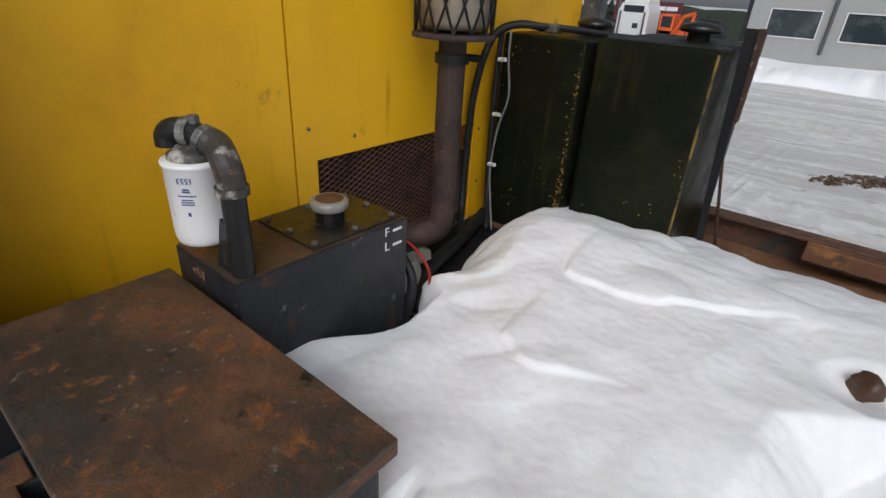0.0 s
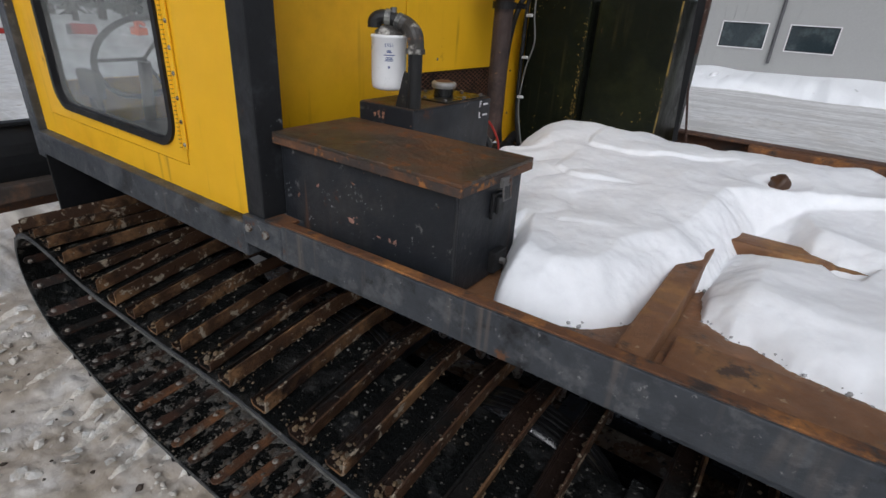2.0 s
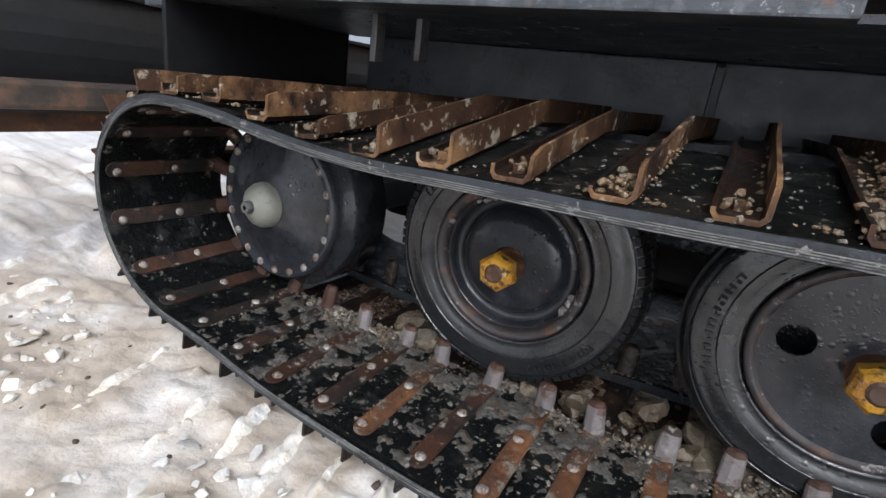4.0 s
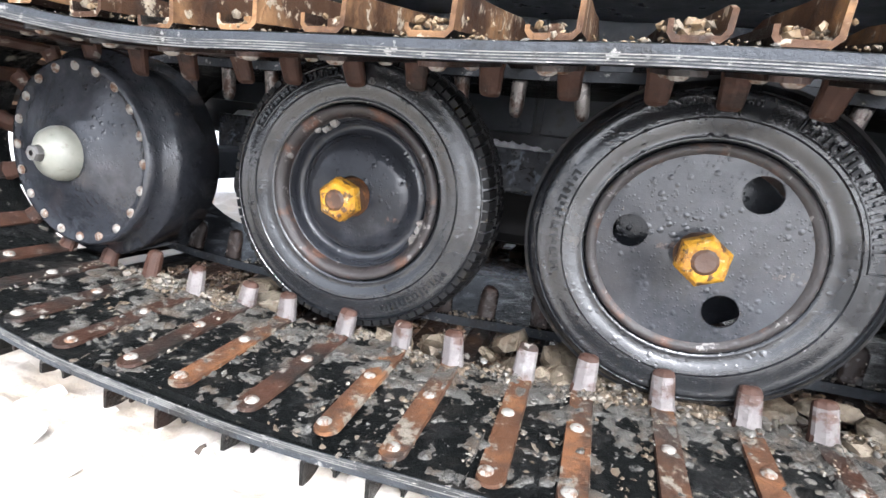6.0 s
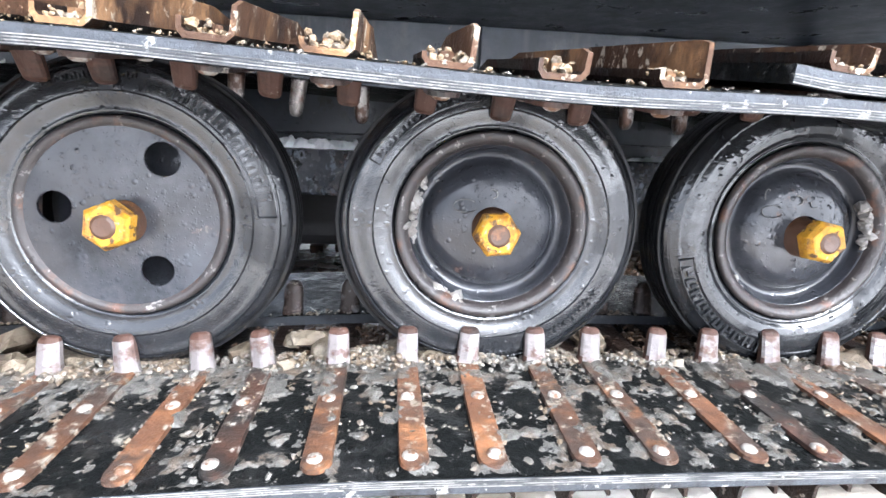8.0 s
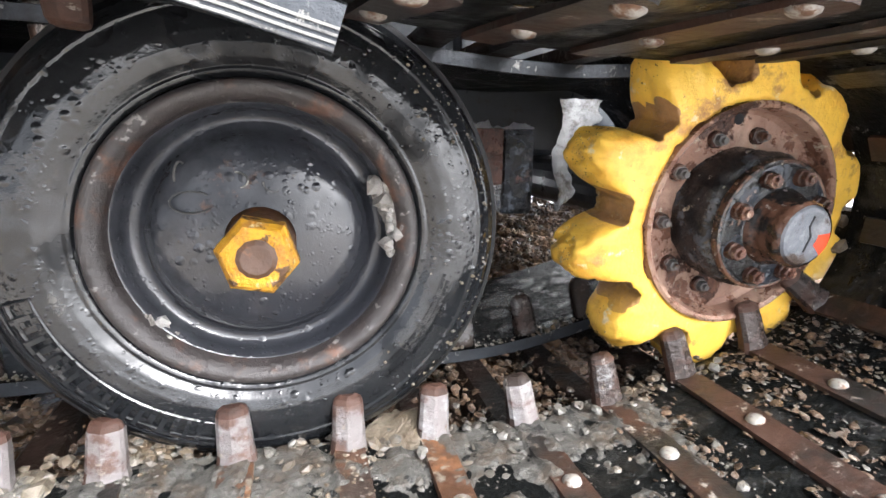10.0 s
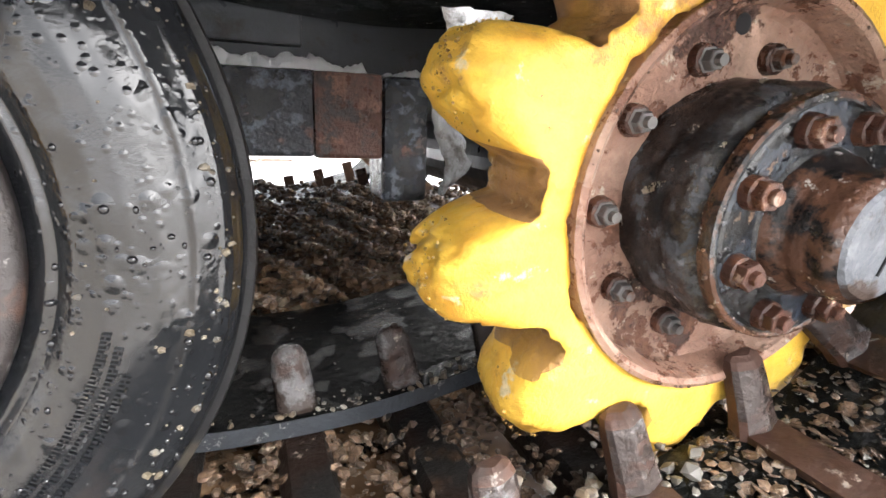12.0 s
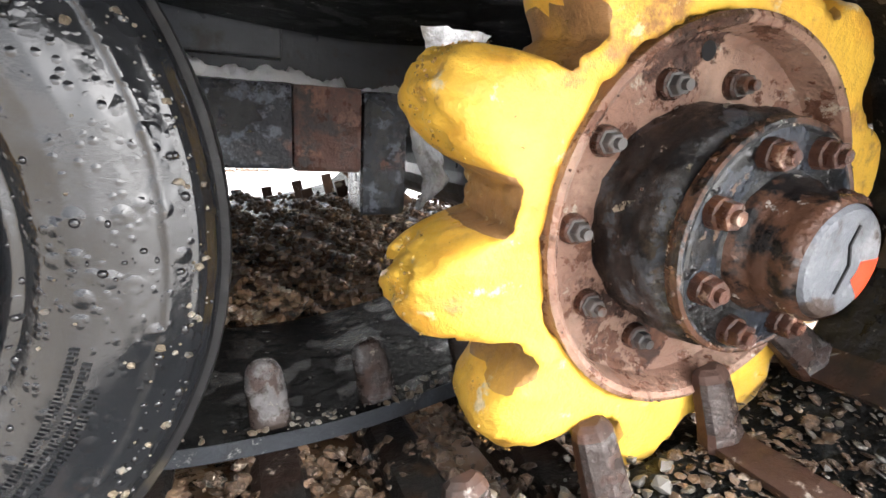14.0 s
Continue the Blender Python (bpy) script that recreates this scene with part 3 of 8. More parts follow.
def tube(points, r, n=10, bm=None, radii=None, closed=True):
    """A round bar along the points."""
    made = bmesh.new()
    pts = [Vector(p) for p in points]
    rings, side = [], None
    for k, p in enumerate(pts):
        d = (pts[min(k + 1, len(pts) - 1)] - pts[max(k - 1, 0)]).normalized()
        if side is None:
            side = d.orthogonal().normalized()
        side = (side - d * side.dot(d)).normalized()
        up = d.cross(side)
        rad = radii[k] if radii else r
        rings.append([made.verts.new(p + rad * (math.cos(2 * math.pi * j / n) * side + math.sin(2 * math.pi * j / n) * up)) for j in range(n)])
    for a, b in zip(rings, rings[1:]):
        for j in range(n):
            made.faces.new((a[j], a[(j + 1) % n], b[(j + 1) % n], b[j]))
    if closed:
        made.faces.new(rings[0][::-1])
        made.faces.new(rings[-1])
    bmesh.ops.recalc_face_normals(made, faces=made.faces)
    return join(bm, made)


def curve(points, steps=8):
    """A smooth line through the points."""
    p = [Vector(q) for q in points]
    p = [2 * p[0] - p[1]] + p + [2 * p[-1] - p[-2]]
    out = []
    for k in range(1, len(p) - 2):
        for s in range(steps):
            t = s / steps
            a, b, c, d = p[k - 1 : k + 3]
            out.append(0.5 * (2 * b + (c - a) * t + (2 * a - 5 * b + 4 * c - d) * t * t + (3 * b - a - 3 * c + d) * t**3))
    out.append(p[-2])
    return out


def prism(outline, y0, y1, bm=None, m=None, bevel=0.0):
    """An outline of (x, z) pushed through from y0 to y1."""
    made = bmesh.new()
    a = [made.verts.new((x, y0, z)) for x, z in outline]
    b = [made.verts.new((x, y1, z)) for x, z in outline]
    made.faces.new(a)
    made.faces.new(b[::-1])
    for k in range(len(a)):
        j = (k + 1) % len(a)
        made.faces.new((a[k], b[k], b[j], a[j]))
    bmesh.ops.recalc_face_normals(made, faces=made.faces)
    if bevel:
        bmesh.ops.bevel(made, geom=list(made.edges), offset=bevel, segments=2, profile=0.6, affect="EDGES")
    if m is not None:
        bmesh.ops.transform(made, matrix=m, verts=made.verts)
    return join(bm, made)

# ---- the ground ----
def ease(x, a, b):
    t = min(1.0, max(0.0, (x - a) / (b - a)))
    return t * t * (3 - 2 * t)


def steps(near, far, n, bend):
    """Places from -far to far, close together near the middle."""
    u = np.linspace(-1, 1, n)
    return np.sign(u) * np.abs(u) ** bend * far + u * near


def ground_height(x, y):
    near = 1.0 / (1.0 + (max(0.0, abs(x) - 3) / 6) ** 2 + (max(0.0, abs(y) - 3) / 6) ** 2)
    h = 0.05 * noise.noise((x * 0.45, y * 0.45, 0)) + near * (0.030 * noise.noise((x * 2.1, y * 3.0, 4.0)) + 0.018 * noise.noise((x * 7, y * 10, 7.0)))
    h += near * (0.022 * abs(noise.noise((x * 12, y * 15, 1.0))) + 0.02 * max(0.0, noise.noise((x * 4 + y * 2, y * 9 - x * 2, 6.0))))
    u = x * 0.6 + y * 0.8
    ridge = 1 - abs(noise.noise((u * 8, (x - y) * 2.6, 3.0))) * 2.2
    h += near * (0.022 if -2.2 < y < -0.4 and abs(x) < 4 else 0.05) * max(0.0, ridge) ** 2 * ease(noise.noise((x * 1.3, y * 1.3, 2.0)), -0.25, 0.2)
    # trodden ice beside the track lies flatter
    if -2.2 < y < -0.2 and abs(x) < 4:
        h = 0.5 * h + 0.004 * noise.noise((x * 34, y * 34, 2.0)) + 0.006 * ease(noise.noise((x * 17, y * 21, 5.0)) + 0.4 * noise.noise((x * 50, y * 50, 3.0)), 0.05, 0.22)
    if -0.5 < y < 2.2 and -1.6 < x < 2.2:
        h = min(h, 0.02)
    return h - 0.03 - float(np.interp(y, (3.0, 10.0, 20.5, 40.0, 80.0), (0.0, 0.36, 0.4, 1.85, 3.85)))


bm = bmesh.new()
gx, gy = steps(2.6, 900, 400, 9.0) - 0.9, steps(2.6, 900, 400, 9.0) - 0.6
grid = [[bm.verts.new((x, y, ground_height(x, y))) for y in gy] for x in gx]
for i in range(len(gx) - 1):
    for j in range(len(gy) - 1):
        bm.faces.new((grid[i][j], grid[i + 1][j], grid[i + 1][j + 1], grid[i][j + 1]))
ground = part("ground", bm, M_ground, smooth=True)
tagged(ground, "trodden grey-white snow and ice with brown grit", "ground", kind="structure")


def lump(bm, at, size, squash=0.7, seed=0.0, detail=1):
    """One uneven stone or clod."""
    made = bmesh.new()
    bmesh.ops.create_icosphere(made, subdivisions=detail, radius=1.0)
    for v in made.verts:
        k = 1 + 0.45 * noise.noise(v.co * 1.3 + Vector((seed, seed * 2.3, 0)))
        v.co = Vector((v.co.x * k * size, v.co.y * k * size, v.co.z * k * size * squash))
    bmesh.ops.rotate(made, cent=(0, 0, 0), matrix=Euler((seed, seed * 1.7, seed * 2.9)).to_matrix(), verts=made.verts)
    bmesh.ops.translate(made, vec=at, verts=made.verts)
    return join(bm, made)


class Crumbs:
    """Many small angular lumps in one mesh."""

    def __init__(self):
        t = (1 + 5**0.5) / 2
        self.base = np.array([(-1, t, 0), (1, t, 0), (-1, -t, 0), (1, -t, 0), (0, -1, t), (0, 1, t), (0, -1, -t), (0, 1, -t), (t, 0, -1), (t, 0, 1), (-t, 0, -1), (-t, 0, 1)]) / 1.9
        self.tris = [(0, 11, 5), (0, 5, 1), (0, 1, 7), (0, 7, 10), (0, 10, 11), (1, 5, 9), (5, 11, 4), (11, 10, 2), (10, 7, 6), (7, 1, 8),
                     (3, 9, 4), (3, 4, 2), (3, 2, 6), (3, 6, 8), (3, 8, 9), (4, 9, 5), (2, 4, 11), (6, 2, 10), (8, 6, 7), (9, 8, 1)]
        self.v, self.f = [], []

    def add(self, at, size, flat=0.7):
        n = len(self.v)
        turn = np.array(Euler((random.random() * 0.6, random.random() * 0.6, random.random() * 6.3)).to_matrix())
        shape = self.base * np.random.uniform(0.65, 1.25, (12, 1)) * size
        shape[:, 2] *= flat
        self.v += [tuple(p) for p in shape @ turn.T + np.array(at)]
        self.f += [(a + n, b + n, c + n) for a, b, c in self.tris]

    def done(self, name, mat, parent=None):
        me = bpy.data.meshes.new(name)
        me.from_pydata(self.v, [], self.f)
        me.materials.append(mat)
        ob = new(name, me)
        if parent is not None:
            ob.parent = parent
            ob.matrix_parent_inverse = parent.matrix_world.inverted()
        return ob


# ---- the tracked vehicle ----
vehicle = empty("tracked_vehicle", (0, 0.84, 0))
tagged(vehicle, "yellow tracked snow vehicle with black frame and rubber-tyred road wheels", "vehicle")

WHEELS = [(-0.574, 0.338), (0.004, 0.338), (0.593, 0.338), (1.158, 0.338)]
SPROCKET, IDLER = (1.75, 0.351), (-1.175, 0.338)
PITCH = 0.117
Y_OUT, Y_GAP0, Y_GAP1, Y_IN = -0.336, -0.03, 0.185, 0.5
THICK = 0.021
MIDDLE = 0.84


def droop(x, z):
    """How far the outer edge hangs, as a slope across the belt: much on the top run, a little on the lower one."""
    if z < 0.3:
        return 0.06 * ease(x, -1.15, -0.85) * (1 - ease(x, 1.15, 1.4)) * (1 - ease(z, 0.14, 0.28))
    return 0.165 * ease(x, -1.15, -0.6) * (1 - ease(x, 1.15, 1.6)) * ease(z, 0.4, 0.52)


def lean(z):
    """The track leans outwards a little towards its top run."""
    return -0.013 * min(1.0, max(0.0, (z - 0.066) / 0.49))


def arc(c, r, a0, a1, n):
    return [(c[0] + r * math.cos(radians(a)), c[1] + r * math.sin(radians(a))) for a in np.linspace(a0, a1, n)]


# the belt's inner face from its drooping front end near the rear wheel, forwards over the top, round the idler, back along the ground,
# round the sprocket and over its own end
TOP = [(1.215, 0.535), (1.16, 0.553), (1.1, 0.563), (1.0, 0.568), (0.85, 0.572), (0.65, 0.572), (0.5, 0.578), (0.32, 0.588), (0.1, 0.6), (-0.1, 0.6), (-0.3, 0.592), (-0.6, 0.585), (-0.9, 0.566)]
BOTTOM = [(-0.9, 0.088), (-0.6, 0.072), (-0.45, 0.072), (-0.3, 0.08), (-0.1, 0.09), (0.1, 0.096), (0.35, 0.107), (0.6, 0.109), (0.9, 0.109), (1.15, 0.106), (1.3, 0.1), (1.45, 0.098), (1.58, 0.112)]
REAR = [(1.6, 0.535), (1.42, 0.545), (1.28, 0.562), (1.15, 0.579), (1.0, 0.592), (0.9, 0.597), (0.84, 0.604)]
LINE = TOP + [(IDLER[0] + 0.268 * math.cos(radians(a)), IDLER[1] + 0.224 * math.sin(radians(a))) for a in np.linspace(92, 268, 22)] + BOTTOM + arc(SPROCKET, 0.193, -72, 85, 16) + REAR


def smooth_line(pts, step=0.02):
    p = [Vector((x, 0, z)) for x, z in pts]
    fine = curve(p, 6)
    s = [0.0]
    for a, b in zip(fine, fine[1:]):
        s.append(s[-1] + (b - a).length)
    n = int(s[-1] / step)
    out, j = [], 0
    for k in range(n + 1):
        d = s[-1] * k / n
        while j < len(s) - 2 and s[j + 1] < d:
            j += 1
        t = (d - s[j]) / max(1e-9, s[j + 1] - s[j])
        out.append((fine[j].lerp(fine[j + 1], t), (fine[j + 1] - fine[j]).normalized(), d))
    return out


FINE = smooth_line(LINE)


def belt(y0, y1, o0=0.0, o1=THICK, line=FINE, mirror=False):
    """A strip of the belt between y0 and y1, from o0 to o1 outwards of its inner face."""
    bm = bmesh.new()
    rings = []
    for p, d, _ in line:
        out = Vector((-d.z, 0, d.x)) * -1
        s = lean(p.z)
        ring = []
        for y, o in ((y0, o0), (y1, o0), (y1, o1), (y0, o1)):
            yy = y + s
            sag = droop(p.x, p.z) * (y if p.z < 0.3 else min(0.0, y))
            ring.append(bm.verts.new(Vector((p.x, 2 * MIDDLE - yy if mirror else yy, p.z + sag)) + out * o))
        rings.append(ring)
    for a, b in zip(rings, rings[1:]):
        for j in range(4):
            bm.faces.new((a[j], a[(j + 1) % 4], b[(j + 1) % 4], b[j]))
    bm.faces.new(rings[0])
    bm.faces.new(rings[-1][::-1])
    bmesh.ops.recalc_face_normals(bm, faces=bm.faces)
    return bm


# which side is out: the top run must have it upwards
track = part("track_belt", belt(Y_OUT, Y_GAP0), M_belt, vehicle, "black rubber track belt caked with ice")
track_in = part("track_belt", belt(Y_GAP1, Y_IN), M_beltwet, vehicle, "black rubber track belt caked with ice")
part("belt_edge", belt(Y_OUT - 0.001, Y_OUT + 0.003, 0.001, THICK - 0.001), M_beltedge, track, "scuffed grey cut edge of the belt")
for o in (0.0022, 0.005, 0.0078, 0.0106):
    part("fabric_ply", belt(Y_OUT - 0.0018, Y_OUT + 0.004, o - 0.0006, o + 0.0006), M_ply, track, "frayed pale fabric ply in the belt's edge")
part("belt_edge", belt(Y_GAP1 - 0.001, Y_GAP1 + 0.003, 0.001, THICK - 0.001), M_beltedge, track_in)
for y0, y1 in ((Y_OUT, Y_GAP0), (Y_GAP1, Y_IN)):
    part("far_track_belt", belt(y0, y1, mirror=True), M_belt, vehicle)

# lapped splice of the lower run
LAP = [q for q in FINE if -0.82 < q[0].x < -0.43 and q[0].z < 0.2]
part("belt_lap", belt(Y_OUT + 0.004, Y_GAP0 - 0.004, -0.012, -0.001, LAP), M_belt, track)


def station_list():
    """Arc lengths of the crossbars: the lower and upper runs have their own rhythm, the bends lie between."""
    low = [q for q in FINE if q[0].z < 0.14 and -0.95 < q[0].x < 1.5]
    top = [q for q in FINE if q[2] < 3.0 and q[0].z > 0.3]
    def at(run, x):
        return min(run, key=lambda q: abs(q[0].x - x))[2]
    s = []
    x = 0.559
    while x > -0.9:
        s.append(at(low, x))
        x -= 0.1122
    x = 0.559 + 0.1115
    while x < 1.4:
        s.append(at(low, x))
        x += 0.1115
    x = 0.008
    while x > -1.05:
        s.append(at(top, x))
        x -= PITCH
    x = 0.008 + PITCH
    while x < 0.78:
        s.append(at(top, x))
        x += PITCH
    s.sort()
    gap = [(a, b) for a, b in zip(s, s[1:]) if b - a > 1.5 * PITCH]
    for a, b in gap:
        n = round((b - a) / PITCH)
        s += [a + (b - a) * k / n for k in range(1, n)]
    last = max(s)
    while last + PITCH < FINE[-1][2] - 0.03:
        last += PITCH
        s.append(last)
    return sorted(s)


def place_at(s):
    k = min(range(len(FINE)), key=lambda j: abs(FINE[j][2] - s))
    p, d, s0 = FINE[k]
    return p + d * (s - s0), d


def grouser_mesh(tall, low, nick, bent, mat=M_grouser):
    """A steel channel across both belts; local z points out of the loop, the tall flange stands on the +x side."""
    r = [(-0.026, low), (-0.026, 0.008), (-0.02, 0.0), (0.018, 0.0), (0.026, 0.008), (0.028, tall), (0.0225, tall), (0.0205, 0.011), (0.017, 0.0065), (-0.017, 0.0065), (-0.0205, 0.01), (-0.0205, low)]
    bm = bmesh.new()
    ys = [Y_OUT + 0.006, Y_OUT + 0.02 + nick, -0.1, 0.0, 0.1, 0.3, Y_IN]
    rings = []
    for k, y in enumerate(ys):
        ring = []
        for x, z in r:
            zz = z
            if k == 0 and z > 0.02:
                zz = z - 0.004 - nick * 0.3
            ring.append(bm.verts.new((x + 0.0012 * math.sin(y * 40 + x * 90), y, zz + 0.0015 * math.sin(y * 31) + bent * min(0.0, y))))
        rings.append(ring)
    for a, b in zip(rings, rings[1:]):
        for j in range(len(r)):
            bm.faces.new((a[j], a[(j + 1) % len(r)], b[(j + 1) % len(r)], b[j]))
    bm.faces.new(rings[0])
    bm.faces.new(rings[-1])
    bmesh.ops.recalc_face_normals(bm, faces=bm.faces)
    # channel floors get the second material, with their shade in its colour
    for face in bm.faces:
        if all(v.co.z - bent * min(0.0, v.co.y) < 0.022 for v in face.verts):
            face.material_index = 1
    tube([(0, Y_OUT + 0.035, 0.004 + bent * Y_OUT), (0, Y_OUT + 0.035, 0.022 + bent * Y_OUT)], 0.009, 6, bm)
    me = mesh_of("grouser", bm, mat)
    me.materials.append(M_web)
    return me


GROUSERS = [[grouser_mesh(t, w, k, bent) for t, w, k in ((0.05, 0.018, 0.0), (0.042, 0.02, 0.012), (0.047, 0.014, 0.006), (0.034, 0.02, 0.004))] for bent in (0.0, 0.055, 0.11, 0.165)]


# lower-run bars take the darker web material throughout
LOW_GROUSERS = [grouser_mesh(t, w, k, 0.0, M_web) for t, w, k in ((0.05, 0.018, 0.0), (0.042, 0.02, 0.012), (0.047, 0.014, 0.006), (0.034, 0.02, 0.004))]


def strap_mesh(mat):
    bm = bmesh.new()
    pts = [(-0.018, -0.055), (0.018, -0.055)]
    for a in np.linspace(0, -180, 9):
        pts.append((0.019 * math.cos(radians(a)), -0.306 + 0.019 * math.sin(radians(a))))
    low = [bm.verts.new((x, y, -0.001)) for x, y in pts]
    top = [bm.verts.new((x * 0.93, y, -0.0065)) for x, y in pts]
    bm.faces.new(low)
    bm.faces.new(top)
    for k in range(len(pts)):
        j = (k + 1) % len(pts)
        bm.faces.new((low[k], low[j], top[j], top[k]))
    bmesh.ops.recalc_face_normals(bm, faces=bm.faces)
    return mesh_of("backing_strap", bm, mat)


def guide_mesh(mat):
    """A guide lug of bent plate with a ridge down its face and a rounded head."""
    bm = bmesh.new()
    rings = []
    for z, w, y, t in ((0.0, 0.021, -0.052, 0.022), (-0.02, 0.0185, -0.048, 0.02), (-0.058, 0.0172, -0.041, 0.018), (-0.072, 0.0165, -0.038, 0.016), (-0.079, 0.0145, -0.034, 0.012), (-0.083, 0.0095, -0.030, 0.006)):
        r = 0.3
        rings.append([bm.verts.new(c) for c in ((-w, y + r * t, z), (-w * 0.8, y + 0.06 * t, z), (-0.12 * w, y - 0.0035, z), (0.12 * w, y - 0.0035, z), (w * 0.8, y + 0.06 * t, z), (w, y + r * t, z), (w, y + 0.8 * t, z), (w * 0.75, y + t, z), (-w * 0.75, y + t, z), (-w, y + 0.8 * t, z))])
    for a, c in zip(rings, rings[1:]):
        for j in range(10):
            bm.faces.new((a[j], a[(j + 1) % 10], c[(j + 1) % 10], c[j]))
    bm.faces.new(rings[0])
    bm.faces.new(rings[-1])
    bmesh.ops.recalc_face_normals(bm, faces=bm.faces)
    for face in bm.faces:
        if min(v.co.z for v in face.verts) < -0.0725 or face.calc_center_median().x > 0.0165:
            face.material_index = 1
    me = mesh_of("guide_lug", bm, mat)
    me.materials.append(M_brown)
    return me


def peg_mesh(mat):
    """A round-headed guide peg, broader along the track than across it."""
    bm = bmesh.new()
    rings = []
    for z, k in ((0.004, 1.12), (-0.006, 1.02), (-0.03, 0.98), (-0.05, 0.95), (-0.06, 0.86), (-0.067, 0.66), (-0.071, 0.35)):
        rings.append([bm.verts.new((0.021 * k * math.copysign(abs(math.cos(a)) ** 0.7, math.cos(a)), 0.0135 * k * math.copysign(abs(math.sin(a)) ** 0.8, math.sin(a)) - 0.06 * z, z)) for a in np.linspace(0, 2 * math.pi, 17)[:-1]])
    for a, c in zip(rings, rings[1:]):
        for j in range(16):
            bm.faces.new((a[j], a[(j + 1) % 16], c[(j + 1) % 16], c[j]))
    bm.faces.new(rings[0])
    bm.faces.new(rings[-1])
    bmesh.ops.recalc_face_normals(bm, faces=bm.faces)
    return mesh_of("guide_lug", bm, mat, True)


ME_peg, ME_peg_bare = peg_mesh(M_guide_rear), peg_mesh(M_pegbright)
ME_strap, ME_strap_dirt_shade, ME_guide, ME_guide_rust, ME_guide_rear = strap_mesh(M_strap), strap_mesh(M_strap_dirt_shade), guide_mesh(M_guide), guide_mesh(M_brown), guide_mesh(M_guide_rear)
ME_bolt = mesh_of("bolt_head", lathe([(0.0, -0.0055), (0.006, -0.005), (0.0098, -0.0025), (0.0105, 0.0)], 10, m=Matrix.Rotation(radians(-90), 4, "X") @ Matrix.Rotation(radians(180), 4, "X")), M_bolt, True)
ME_hex = mesh_of("bolt_head", lathe([(0.0, -0.0065), (0.0078, -0.0065), (0.0085, -0.0055), (0.0085, 0.0)], 6), M_steel)


ME_hex_pale = ME_hex.copy()
ME_hex_pale.materials[0] = M_bolt


def track_pose(s, shift=0.0):
    p, d = place_at(s)
    out = Vector((d.z, 0, -d.x))
    m = Matrix((-d, Vector((0, 1, 0)), out)).transposed().to_4x4()
    if m.determinant() < 0:
        m = Matrix((d, Vector((0, 1, 0)), out)).transposed().to_4x4()
    q = p + out * shift
    m.translation = (q.x, lean(p.z), q.z)
    return m, p, out


STATIONS = station_list()
for k, s in enumerate(STATIONS):
    m, p, out = track_pose(s)
    lap = -0.012 if (-0.82 < p.x < -0.44 and p.z < 0.2) else 0.0
    lower = p.z < 0.3
    wob = Matrix.Translation((random.uniform(-0.003, 0.003), 0, 0)) @ Matrix.Rotation(random.uniform(-0.025, 0.025), 4, "Z")
    slope = droop(p.x, p.z)
    tilt = Matrix.Rotation(math.atan(slope) * (-1 if out.z < 0 else 1), 4, "X")
    if lower:
        m = m @ tilt
    piece("grouser", (LOW_GROUSERS if lower else GROUSERS[round(slope / 0.055)])[(k * 7 + k // 3) % 4], m @ Matrix.Translation((0, 0, THICK)) @ wob, track)
    if not lower:
        m = m @ tilt
    # top-run and end straps use the copy darkened for dirt and shade
    piece("backing_strap", ME_strap if lower and -0.8 < p.x < 1.4 and (p.x > -0.45 or k % 2) and k % 7 else ME_strap_dirt_shade, m @ Matrix.Translation((0, 0, lap)) @ wob, track)
    for y in (-0.302, -0.164):
        piece("bolt_head", ME_bolt, m @ Matrix.Translation((0, y, -0.006 + lap)) @ wob, track)
    if lower or p.x < 1.12:
        worn = lower and -1.0 < p.x < 1.5
        short = Matrix.Diagonal((1, 1, 0.72 if p.x < -1.05 else 0.8 if p.x > 1.5 and lower else 0.76 if lower else 0.62, 1))
        piece("guide_lug", ME_guide if worn else ME_guide_rear if lower and p.x > 0 else ME_guide_rust, m @ Matrix.Translation((0, -0.006, 0)) @ short @ wob @ Matrix.Rotation(random.uniform(-0.1, 0.1), 4, "Y"), track)
        inner = m if lower else m @ tilt.inverted()
        piece("guide_lug", ME_peg if lower else ME_peg_bare, inner @ Matrix.Translation((0, Y_GAP1 + 0.022, 0)) @ Matrix.Diagonal((1.0 if lower else 0.72, 1, 1, 1)) @ Matrix.Rotation(random.uniform(-0.12, 0.12), 4, "Y"), track_in)

